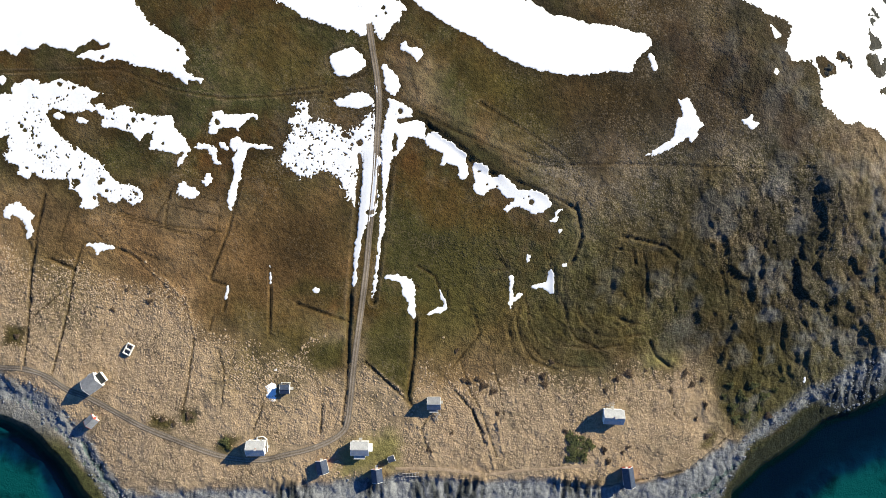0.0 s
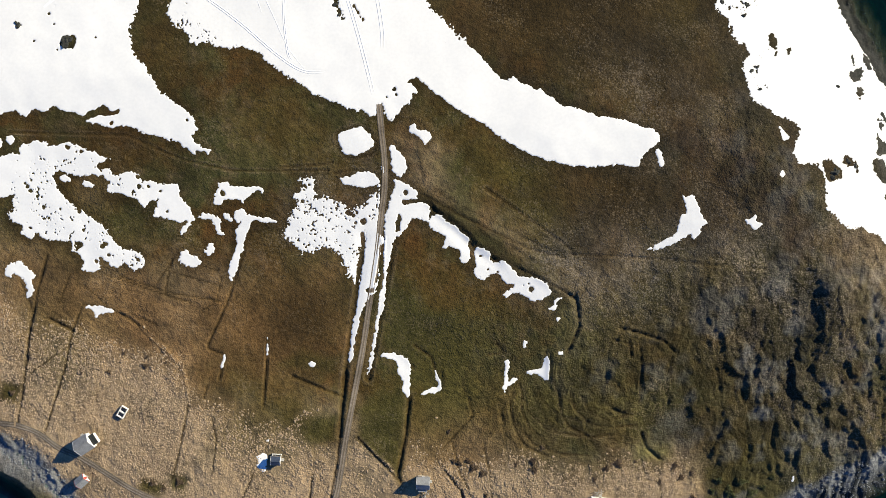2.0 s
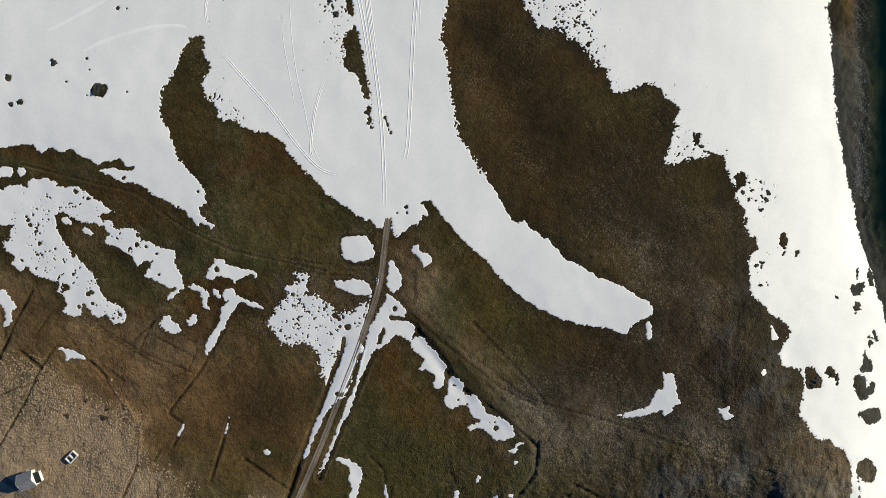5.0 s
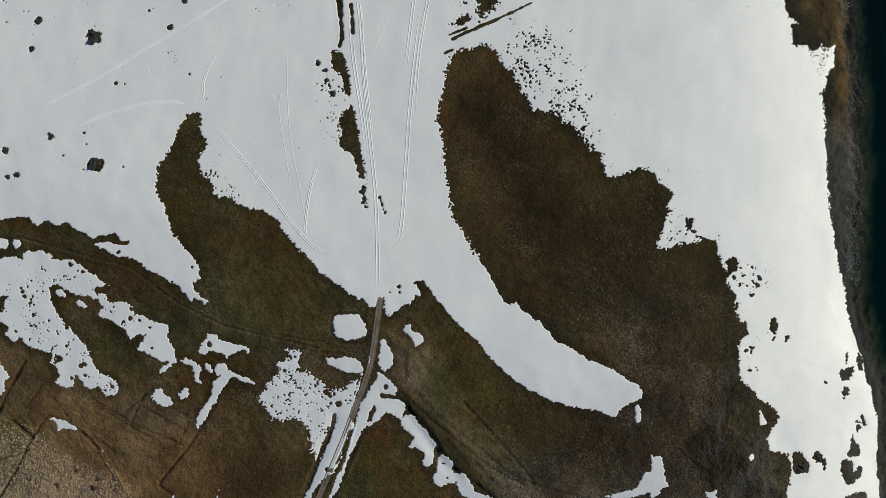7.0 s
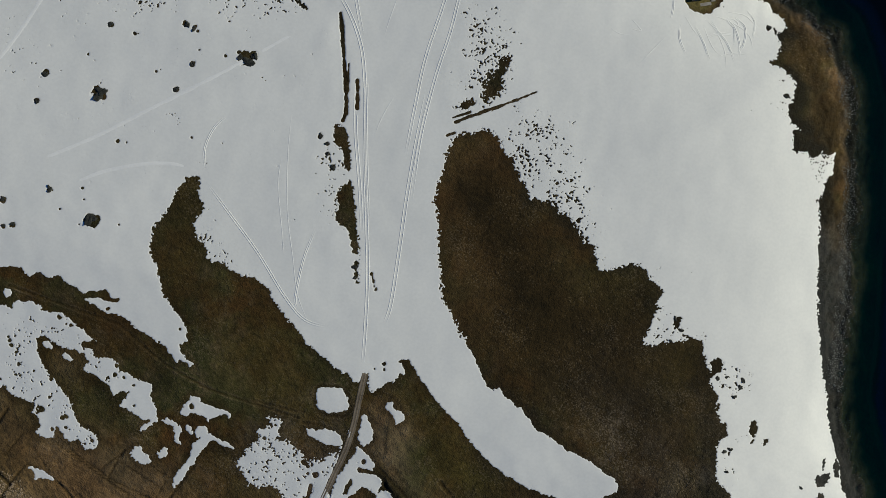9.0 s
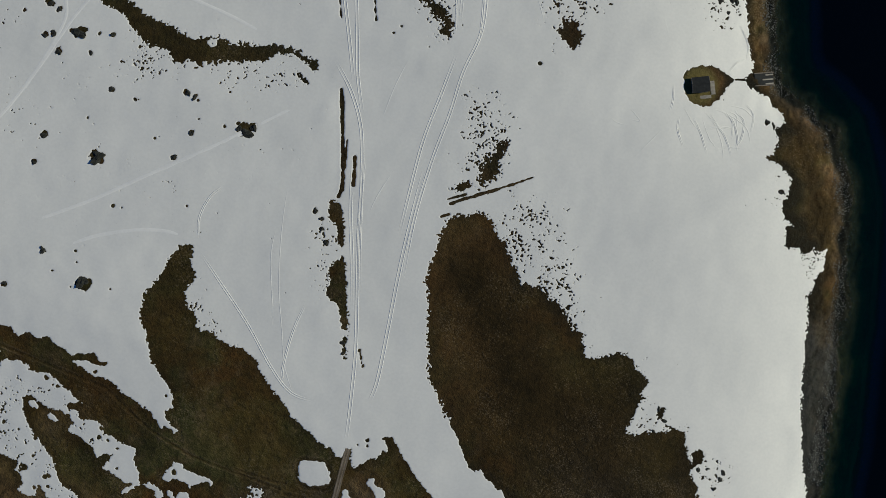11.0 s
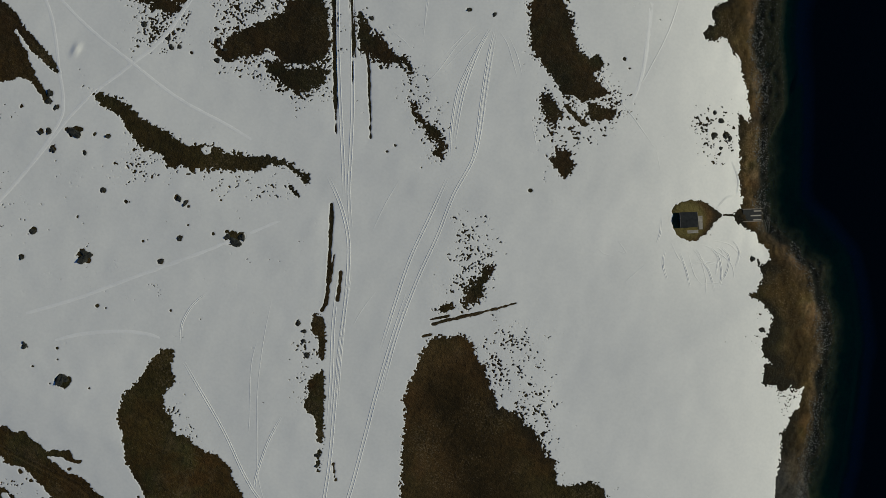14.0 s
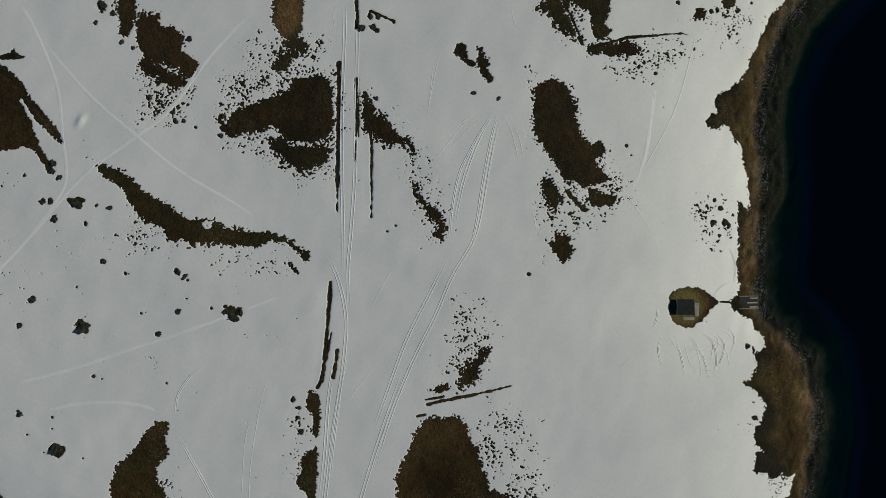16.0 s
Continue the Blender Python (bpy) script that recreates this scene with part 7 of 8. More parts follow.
thaw_dots([(-154.1, 139.3, 0.66), (-150.6, 140.1, 0.44), (-127.4, 151.4, 0.66), (-152.1, 105.7, 2.88), (-172.6, 111.7, 1.33), (-188.1, 101.1, 1.11), (-181.1, 93.2, 1.11), (-184.4, 91.7, 0.89), (-165.7, 105.8, 0.55), (-160.6, 116.7, 0.44), (-158.2, 112.8, 0.33), (-156.5, 103, 0.44), (-141.7, 108.4, 0.44), (-74.6, 164.7, 0.89), (-70.6, 160.8, 1.11), (-79.8, 170.4, 1.11), (-76.4, 168.4, 0.89), (-75.7, 162.2, 0.66), (-48.5, 126.5, 0.89), (-46.7, 122.8, 0.89), (-41, 126.4, 0.55), (-39.3, 124.1, 0.66), (-37.2, 121, 0.66), (-23.4, 94.7, 0.66), (-22.5, 92.6, 0.66), (-26.2, 91.5, 0.44)])
thaw_dots([(-190.6, 153.7, 1.44), (-167.9, 154.5, 2.88), (-189.6, 142.6, 1.11), (-173, 181.6, 1.11), (-163.2, 181.7, 0.66), (-145.3, 192.3, 1.33), (-142.1, 192, 1.11), (-140.3, 191.7, 0.66), (-137.4, 178.5, 1.11), (-139.9, 166.9, 1.11), (-117.7, 188.3, 2.66), (-115.7, 190.7, 1.55), (-120.6, 187.9, 1.11), (-122.1, 189.7, 0.66), (-216.9, 196.3, 0.66), (-194.1, 196.9, 2.66), (-206, 190.5, 1.11), (-203.1, 192.2, 1.33), (-198.4, 187, 1.33), (-186.3, 191.2, 0.89), (-181.2, 201.4, 0.89), (-174, 193.2, 0.66), (-158.5, 195.5, 0.66), (-126.3, 186.5, 0.55), (-129.8, 199.7, 0.55), (-136.9, 184.7, 0.55), (-149.8, 170.7, 0.44), (-148.5, 172, 0.44), (-161.9, 182.1, 0.44), (-177.6, 167.3, 0.66)])
thaw_dots([(-186.3, 200, 0.66), (-209.5, 205.9, 1.33), (-209.4, 202.6, 1.33), (-204.7, 202.1, 1.11), (-187.3, 238.7, 0.66), (-189.1, 247.8, 1.11), (-183.8, 243, 0.66), (-175.6, 244.6, 1.11), (-178.3, 247, 0.89), (-172.7, 246.2, 0.89), (-167.7, 246.5, 0.66), (-223.6, 270.5, 1.77), (-218.1, 269.7, 1.11), (-222.3, 263.5, 0.89), (-209.6, 261.6, 0.89), (-204.6, 261.8, 0.89), (-208.8, 264.7, 0.66), (-186.7, 275.9, 1.11), (-21.8, 261.1, 0.78), (-67.4, 316.5, 0.89), (-77.4, 313.4, 0.89), (-110.2, 292.1, 0.89), (-157.2, 248.5, 0.89), (-156.2, 253.8, 0.89), (-160.1, 256, 0.89), (-8.9, 323.8, 0.55), (-12.3, 326.4, 0.66), (-16.6, 358.1, 0.66), (-15.6, 353.9, 0.66), (-29.3, 352.6, 0.66)])
thaw_dots([(-16.5, 367.6, 0.66), (31.8, 326.1, 0.89), (35.9, 324.3, 1.11), (35.9, 317.5, 1.33), (40.7, 320.3, 1.33), (41.1, 314.2, 0.89), (42.9, 320.2, 1.11), (90.5, 255.2, 1.11), (74.5, 280.2, 1.11), (-80.1, 247.8, 0.44), (-78.3, 251.5, 0.44), (-72.7, 276.3, 0.44), (-22.7, 387.8, 0.89), (-8.5, 392.7, 0.89), (-6.7, 394.4, 0.89), (1.1, 399, 0.89), (4.7, 405.5, 0.66), (5.9, 391.3, 0.66), (53.3, 280.1, 0.22), (-64.9, 248.6, 0.33), (-128.3, 319.5, 1.11), (-125.4, 321.2, 1.11), (-129.1, 313.9, 1.33), (-125.3, 316.6, 1.11), (-123, 316.1, 0.89), (-119.2, 322.7, 0.66)])

for pts, much in SPRINKLES:
    sprinkle(much, pts)
FIELD -= 30 * soft(-onto_snow(inland), 3)


def calmed(table, n):
    """A table averaged over n cells each way."""
    for ax in (0, 1):
        pad = np.concatenate([np.repeat(np.take(table, [0], ax), n, ax), table, np.repeat(np.take(table, [-1], ax), n, ax)], ax)
        run = np.cumsum(pad, ax)
        table = (np.take(run, range(2 * n, pad.shape[ax]), ax) - np.take(run, range(0, pad.shape[ax] - 2 * n), ax)) / (2 * n)
    return table


# under the snow the tussocks lie flat
pressed = read_off(FIELD, SX, SY, XS, YS)
HEIGHT += (calmed(calmed(HEIGHT, 3), 3) - HEIGHT) * np.clip((pressed + 2.5) / 2.5, 0, 1)
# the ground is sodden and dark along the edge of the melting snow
wet_and_shade = soft(pressed + 1.5 + 9.0 * fbm(GX, GY, 17, 4, 131) + 0.06 * (GX - 20), 5.0) * soft(GY - 55, 45) * soft(inland - 9, 5)
peat = np.maximum(peat, (0.56 + 0.16 * fbm(GX, GY, 30, 3, 134) + 0.2 * fbm(GX, GY, 5, 3, 193)) * soft(GY - 95, 40) * soft(inland - 24, 8))
black = np.maximum(black, 0.14 * soft(GY - 95, 40) * soft(inland - 24, 8))
round_hut = np.clip((9.5 - np.hypot(GX - 41.5, GY - 280.9)) / 3, 0, 1)
gold = zone(GOLD[0], 3, 1.5)
rim = soft(pressed + 2.2 + 3.0 * fbm(GX, GY, 7, 3, 194), 1.6) * soft(GY - 12, 25) * soft(90 - GX, 30)
peat = np.maximum(peat, np.maximum(0.85 * wet_and_shade, 0.6 * rim))
# blacker in the north, where the snow's shade is painted into the wet edge
black = np.maximum(black, (0.38 + 0.3 * soft(GY - 190, 40)) * wet_and_shade) * (1 - 0.8 * round_hut) * (1 - gold)
straw, peat, rust = np.maximum(straw, 0.5 * gold), peat * (1 - gold), np.maximum(rust, 0.95 * gold)
turf = np.maximum(turf, 0.62 * round_hut)
olive = np.maximum(olive, 0.4 * round_hut)
peat = np.maximum(peat, 0.92 * soft(GY - 60, 60) * soft(22 - inland, 8) * np.clip(0.85 + 1.6 * fbm(GX, GY, 9, 3, 133), 0, 1) * (1 - straw))
rust = np.maximum(rust, 0.32 * soft(GY - 60, 40) * soft(-pressed - 6, 6) * np.clip(0.5 + 1.4 * fbm(GX, GY, 22, 3, 132), 0, 1))
bare = onto_snow(HEIGHT)
depth = np.where(FIELD > 0, np.minimum(0.32 * FIELD, 0.09), np.maximum(0.32 * FIELD, -0.5))
snow_z = bare + depth + 0.04 * fbm(FX, FY, 26, 3, 15) * np.clip(FIELD / 5, 0, 1)
snow_z += 0.7 * np.exp(-((FX - -208.4) / 1.1) ** 2 - ((FY - 226.2) / 2.6) ** 2)
lane = inside(FX, FY, [(-26.1, 36), (-23.9, 36.5), (-24.1, 25.2), (-24.2, 15.7), (-26.5, 13.2), (-28.8, 13.1), (-27.8, 23.1)])
snow_z = snow_z + 0.2 * np.clip(FIELD / 0.3, 0, 1) * np.clip(lane + 0.5, 0, 1)
wet = FIELD > -0.6
deep = FIELD > 1.5
deep_cells = deep[:-1, :-1] & deep[1:, :-1] & deep[:-1, 1:] & deep[1:, 1:]
keep = wet[:-1, :-1] | wet[1:, :-1] | wet[:-1, 1:] | wet[1:, 1:]
owner = OWNER[:-1, :-1]
LABELS = {"snow_field": ("deep old snow lying in a wide white field", "snow field"), "snow_patch": ("melting patch of old white snow on brown heath", "snow patch")}
crumbs = np.zeros(keep.shape, bool)


def main_piece(mask):
    """The largest connected piece of a mask of cells, and the rest."""
    jj, ii = np.nonzero(mask)
    left, best = set(zip(jj.tolist(), ii.tolist())), []
    while left:
        todo, got = [left.pop()], []
        while todo:
            j, i = todo.pop()
            got.append((j, i))
            for q in ((j + 1, i), (j - 1, i), (j, i + 1), (j, i - 1)):
                if q in left:
                    left.discard(q)
                    todo.append(q)
        best = got if len(got) > len(best) else best
    one = np.zeros(mask.shape, bool)
    if best:
        bj, bi = zip(*best)
        one[list(bj), list(bi)] = True
    return one, mask & ~one


for k in range(1, len(NAMES)):
    mine = keep & (owner == k)
    if mine.sum() < 200000:
        mine, loose = main_piece(mine)
        crumbs |= loose
    if mine.sum() > 6:
        base = "snow_field" if NAMES[k].startswith("snow_field") or NAMES[k] == "snow_crescent" else "snow_patch"
        ob, _ = sheet(base, FX, FY, snow_z, mine, SNOW, deep_cells)
        tagged(ob, *LABELS[base], "patches of old snow", "stuff" if base == "snow_field" else "")

ob, _ = sheet("snow_crumbs", FX, FY, snow_z, crumbs, SNOW)
tagged(ob, "small scattered crumbs of melting white snow", "snow patch", kind="stuff")

# ---- the ground
every = np.ones((len(YS) - 1, len(XS) - 1), bool)
ground, used = sheet("ground", GX, GY, HEIGHT, every, GROUND)
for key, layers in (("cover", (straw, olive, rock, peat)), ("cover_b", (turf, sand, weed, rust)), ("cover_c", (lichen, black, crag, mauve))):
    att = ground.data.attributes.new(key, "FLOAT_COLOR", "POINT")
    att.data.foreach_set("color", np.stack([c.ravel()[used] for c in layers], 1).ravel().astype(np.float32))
tagged(ground, "brown heath, straw grass and grey shore rock of a headland", "ground", kind="structure")

# ---- the sea
WX, WY, BED = GX[::3, ::3], GY[::3, ::3], HEIGHT[::3, ::3]
under = BED < SEA + 0.3
wet_cells = (under[:-1, :-1] | under[1:, :-1] | under[:-1, 1:] | under[1:, 1:])
water, used = sheet("water", WX, WY, np.full(WX.shape, SEA), wet_cells, WATER)
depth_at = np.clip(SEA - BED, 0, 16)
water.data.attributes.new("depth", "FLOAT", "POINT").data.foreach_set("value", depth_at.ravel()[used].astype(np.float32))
water.visible_shadow = False
tagged(water, "clear dark teal sea water round the headland", "sea", kind="structure")


# ---- things: helpers
def part(name, bm, mat, parent, label="", m=None):
    """Links a bmesh as one mesh object under a thing or a part."""
    me = bpy.data.meshes.new(name)
    bmesh.ops.recalc_face_normals(bm, faces=bm.faces)
    bm.to_mesh(me)
    bm.free()
    me.materials.append(mat)
    ob = new(name, me)
    ob.parent = parent
    if m is not None:
        ob.matrix_basis = m
    if label:
        ob["label"] = label
    return ob


def block(x0, x1, y0, y1, z0, z1, bevel=0.0, bm=None):
    b = bm or bmesh.new()
    r = bmesh.ops.create_cube(b, size=1.0)
    for v in r["verts"]:
        v.co = Vector(((x0 + x1) / 2 + v.co.x * (x1 - x0), (y0 + y1) / 2 + v.co.y * (y1 - y0), (z0 + z1) / 2 + v.co.z * (z1 - z0)))
    if bevel:
        bmesh.ops.bevel(b, geom=list({e for v in r["verts"] for e in v.link_edges}), offset=bevel, segments=1, affect="EDGES")
    return b


def prism(points, y0, y1, bm=None):
    """A solid with an outline in x and z, from y0 to y1."""
    b = bm or bmesh.new()
    a = [b.verts.new((x, y0, z)) for x, z in points]
    c = [b.verts.new((x, y1, z)) for x, z in points]
    b.faces.new(a)
    b.faces.new(list(reversed(c)))
    n = len(points)
    for i in range(n):
        b.faces.new((a[i], c[i], c[(i + 1) % n], a[(i + 1) % n]))
    return b


def thing(name, x, y, turn=0.0, z=None, label="", category="", group="", kind=""):
    ob = new(name)
    ob.matrix_basis = pose(x, y, at(x, y) if z is None else z, 0, 0, turn)
    ob.empty_display_size = 0.5
    return tagged(ob, label, category, group, kind)


def window_part(parent, side, along, z, w, h, reach, glass=PANE, trim=None):
    """A framed window on the wall that faces +x, -x, +y or -y at that reach from the middle."""
    turn = {"+y": 0, "-x": 90, "-y": 180, "+x": 270}[side]
    m = pose(0, 0, 0, 0, 0, turn) @ pose(-along if side in ("+x", "-y") else along, reach, z)
    f = bmesh.new()
    for q in ((-w / 2 - 0.09, -w / 2, -h / 2 - 0.09, h / 2 + 0.09), (w / 2, w / 2 + 0.09, -h / 2 - 0.09, h / 2 + 0.09),
              (-w / 2, w / 2, h / 2, h / 2 + 0.09), (-w / 2, w / 2, -h / 2 - 0.09, -h / 2), (-0.03, 0.03, -h / 2, h / 2)):
        block(q[0], q[1], 0.0, 0.07, q[2], q[3], bm=f)
    frame_ob = part("window", f, trim or WHITE, parent, m=m)
    part("pane", block(-w / 2, w / 2, 0.004, 0.02, -h / 2, h / 2), glass, frame_ob)
    return frame_ob


def door_part(parent, side, along, z, w, h, reach, mat):
    turn = {"+y": 0, "-x": 90, "-y": 180, "+x": 270}[side]
    m = pose(0, 0, 0, 0, 0, turn) @ pose(-along if side in ("+x", "-y") else along, reach, z)
    d = part("door", block(-w / 2, w / 2, 0.0, 0.06, 0, h, 0.02), mat, parent, m=m)
    part("door_handle", block(w / 2 - 0.16, w / 2 - 0.08, 0.06, 0.12, h * 0.48, h * 0.5), GREY_ROOF, d)
    return d


def gable_house(x, y, w, d, eaves, ridge, turn, wall_mat, roof_mat, label, name="house", category="house", chimney=None, windows=True,
                door=None, overhang=0.35, footing=0.4, trim=None, sheets=0, annex=None, annex_roof=None):
    """A house whose ridge runs along its own x axis, with w metres along the ridge and d metres across it."""
    h = thing(name, x, y, turn, label=label, category=category)
    part("footing", block(-w / 2 - 0.05, w / 2 + 0.05, -d / 2 - 0.05, d / 2 + 0.05, -1.2, footing, 0.04), CONCRETE, h)
    b = prism([(-d / 2, footing), (d / 2, footing), (d / 2, eaves), (0, ridge - 0.05), (-d / 2, eaves)], -w / 2, w / 2)
    bmesh.ops.rotate(b, verts=b.verts, cent=(0, 0, 0), matrix=Matrix.Rotation(radians(90), 3, "Z"))
    part("wall", b, wall_mat, h)
    pitch = math.atan2(ridge - eaves, d / 2)
    length = math.hypot(ridge - eaves, d / 2) + overhang
    for s in (1, -1):
        b = block(-w / 2 - overhang, w / 2 + overhang, 0, length, 0, 0.14, 0.02)
        slope = part("roof", b, roof_mat, h, m=pose(0, 0, ridge + 0.02, 0, 0, 0 if s > 0 else 180) @ pose(0, 0, 0, -math.degrees(pitch)))
        wide = w + 2 * overhang
        for k in range(sheets):
            part("roof_sheet", block(-wide / 2 + k * wide / sheets + 0.02, -wide / 2 + (k + 1) * wide / sheets - 0.03, 0.16, length - 0.01, 0.144, 0.175, 0.01), roof_mat, slope)
        for e in (1, -1):
            part("bargeboard", block(-0.05, 0.05, 0, length + 0.02, -0.1, 0.18, 0.01), trim or WHITE, h,
                 m=pose(0, 0, ridge + 0.02, 0, 0, 0 if s > 0 else 180) @ pose(e * (w / 2 + overhang + 0.05), 0, 0, -math.degrees(pitch)))
    part("ridge_cap", block(-w / 2 - overhang, w / 2 + overhang, -0.14, 0.14, ridge + 0.1, ridge + 0.22, 0.04), roof_mat, h)
    if annex:
        # a lower lean-to built against one side
        x0, x1, y0, y1, high = annex
        a = part("annex", block(x0, x1, y0, y1, -1.0, high, 0.02), wall_mat, h)
        part("annex_roof", block(x0 - 0.15, x1 + 0.15, y0 - 0.15, y1 + 0.15, high + 0.004, high + 0.14, 0.02), annex_roof or roof_mat, a)
        part("annex_edge", block(x0 - 0.2, x1 + 0.2, y0 - 0.22, y0 - 0.152, high - 0.1, high + 0.16, 0.01), trim or WHITE, a)
        part("annex_edge", block(x0 - 0.2, x1 + 0.2, y1 + 0.152, y1 + 0.22, high - 0.1, high + 0.16, 0.01), trim or WHITE, a)
    if chimney is not None:
        c = part("chimney", block(-0.38, 0.38, -0.34, 0.34, ridge - 0.9, ridge + 0.9, 0.03), BRICK, h, m=pose(chimney, 0.25, 0))
        part("chimney_cap", block(-0.46, 0.46, -0.42, 0.42, ridge + 0.9, ridge + 1.0, 0.02), CONCRETE, c)
    if windows:
        zz = footing + (eaves - footing) * 0.56
        n = max(1, int(w / 2.6))
        for i in range(n):
            for s in ("+y", "-y"):
                if not (door and door[0] == s and i == n // 2):
                    window_part(h, s, (i - (n - 1) / 2) * w / n, zz, 0.9, 1.1, d / 2, trim=trim)
        for s in ("+x", "-x"):
            window_part(h, s, 0, zz, 1.0, 1.1, w / 2, trim=trim)
    if door:
        door_part(h, door[0], 0.0, footing, 0.95, 2.05, (d if "y" in door[0] else w) / 2, door[1])
        step = {"+y": (0, d / 2 + 0.6), "-y": (0, -d / 2 - 0.6), "+x": (w / 2 + 0.6, 0), "-x": (-w / 2 - 0.6, 0)}[door[0]]
        part("step", block(-0.7, 0.7, -0.55, 0.55, -0.6, footing - 0.04, 0.03), CONCRETE, h, m=pose(step[0], step[1], 0))
    return h


# ---- the gravel track and the footpath
def ribbon(name, line, width, lift, mat, label, category, profile, kind="structure", table=None, wobble=0.0, smooth=5):
    pts = rounded(line, False, smooth)
    verts, faces, across = [], [], []
    k = len(profile)
    for i, p in enumerate(pts):
        a, b = pts[max(i - 1, 0)], pts[min(i + 1, len(pts) - 1)]
        t = Vector((b[0] - a[0], b[1] - a[1], 0)).normalized()
        nrm = Vector((-t.y, t.x, 0))
        wd = width * (1 + wobble * noise.noise(Vector((p[0] * 0.15, p[1] * 0.15, 3))))
        if table is None:
            mid = at(p[0], p[1])
        for u, dz in profile:
            q = Vector((p[0], p[1], 0)) + nrm * u * wd / 2
            zz = at(q.x, q.y) if table is None else table(q.x, q.y)
            verts.append((q.x, q.y, zz + lift + dz))
            across.append(u)
        if i:
            o = (i - 1) * k
            faces += [(o + j, o + j + 1, o + k + j + 1, o + k + j) for j in range(k - 1)]
    me = bpy.data.meshes.new(name)
    me.from_pydata(verts, [], faces)
    me.attributes.new("across", "FLOAT", "POINT").data.foreach_set("value", across)
    me.polygons.foreach_set("use_smooth", [True] * len(faces))
    me.materials.append(mat)
    return tagged(new(name, me), label, category, kind=kind)


def track_material():
    m, n, l, b = material("track_gravel", 0.95, 0, 0.15)
    atn = n.new("ShaderNodeAttribute")
    atn.attribute_name = "across"
    fine, broad = tex(n, l, 1.6, 5, rough=0.7), tex(n, l, 0.12, 4)
    both = math_node(n, l, "ADD", math_node(n, l, "MULTIPLY", fine, 0.55), math_node(n, l, "MULTIPLY", broad, 0.45))
    stone = ramp(n, l, both, [(0.36, (0.125, 0.102, 0.080)), (0.64, (0.31, 0.26, 0.205))])
    verge = ramp(n, l, both, [(0.36, (0.075, 0.060, 0.042)), (0.64, (0.23, 0.182, 0.126))])
    d = math_node(n, l, "ABSOLUTE", math_node(n, l, "SUBTRACT", math_node(n, l, "ABSOLUTE", atn.outputs["Fac"], 0), 0.45), 0)
    d = math_node(n, l, "ADD", d, math_node(n, l, "MULTIPLY", math_node(n, l, "SUBTRACT", tex(n, l, 0.5, 3), 0.5), 0.35))
    l.new(mix(n, l, ramp(n, l, d, [(0.16, (0, 0, 0)), (0.38, (1, 1, 1))]), stone, verge), b.inputs["Base Color"])
    bump(n, l, b, fine, 0.8, 0.12)
    return m


TRACK = track_material()
RUTS = [(-1.0, -0.06), (-0.8, 0.02), (-0.6, -0.02), (-0.45, -0.05), (-0.3, -0.02), (0, 0.03), (0.3, -0.02), (0.45, -0.05), (0.6, -0.02), (0.8, 0.02), (1.0, -0.06)]
ribbon("road", TRACKS[0][0], 2.5, 0.12, TRACK, "narrow gravel farm track with two worn wheel ruts", "track", RUTS, wobble=0.15)
for line, width in PATHS:
    ribbon("footpath", line, width + 0.2, 0.10, EARTH, "trodden earth footpath along the shore", "path", [(-1, -0.05), (-0.5, 0.0), (0, -0.02), (0.5, 0.0), (1, -0.05)], wobble=0.4)


# ---- tracks pressed into the snow
def snow_at(x, y):
    i = min(max(int(np.searchsorted(SX, x)) - 1, 0), len(SX) - 2)
    j = min(max(int(np.searchsorted(SY, y)) - 1, 0), len(SY) - 2)
    return float(snow_z[j:j + 2, i:i + 2].max())


def snow_track(line, gauge, ridge=0.047, width=0.28):
    """A ridge or a pair of them along a line; a broad packed band where gauge is below nought."""
    packed = gauge < 0
    if packed:
        gauge, ridge, width = 0, 0.04, 1.0
    pts = rounded(line, False, 8)
    verts, faces = [], []
    for side in ((-gauge / 2, gauge / 2) if gauge else (0,)):
        start = len(verts)
        for i, p in enumerate(pts):
            a, b = pts[max(i - 1, 0)], pts[min(i + 1, len(pts) - 1)]
            t = Vector((b[0] - a[0], b[1] - a[1])).normalized()
            ease = min(1.0, 0.15 * i, 0.15 * (len(pts) - 1 - i)) * (1.1 if gauge else 0.7)
            for u, dz in ((-1.0, -0.05), (-0.35, ridge * ease - 0.05 * (1 - ease)), (0.35, ridge * 0.8 * ease - 0.05 * (1 - ease)), (1.0, -0.05)):
                x, y = p[0] - t.y * (side + u * width), p[1] + t.x * (side + u * width)
                verts.append((x, y, snow_at(x, y) + dz + 0.02))
            if i:
                o = start + (i - 1) * 4
                faces += [(o + j, o + j + 1, o + 4 + j + 1, o + 4 + j) for j in range(3)]
    me = bpy.data.meshes.new("snow_track")
    me.from_pydata(verts, [], faces)
    me.materials.append(PACKED if packed else SNOW)
    tagged(new("snow_track", me), "broad pale track of packed snow" if packed else "ridged sledge track pressed into the old snow", "track", "tracks in the snow", "stuff")


for line, gauge in SNOW_TRACKS:
    near_hut = 5 < line[0][0] < 75 and 235 < line[0][1] < 310
    snow_track(line, gauge, *((0.035, 0.22) if near_hut else ()))

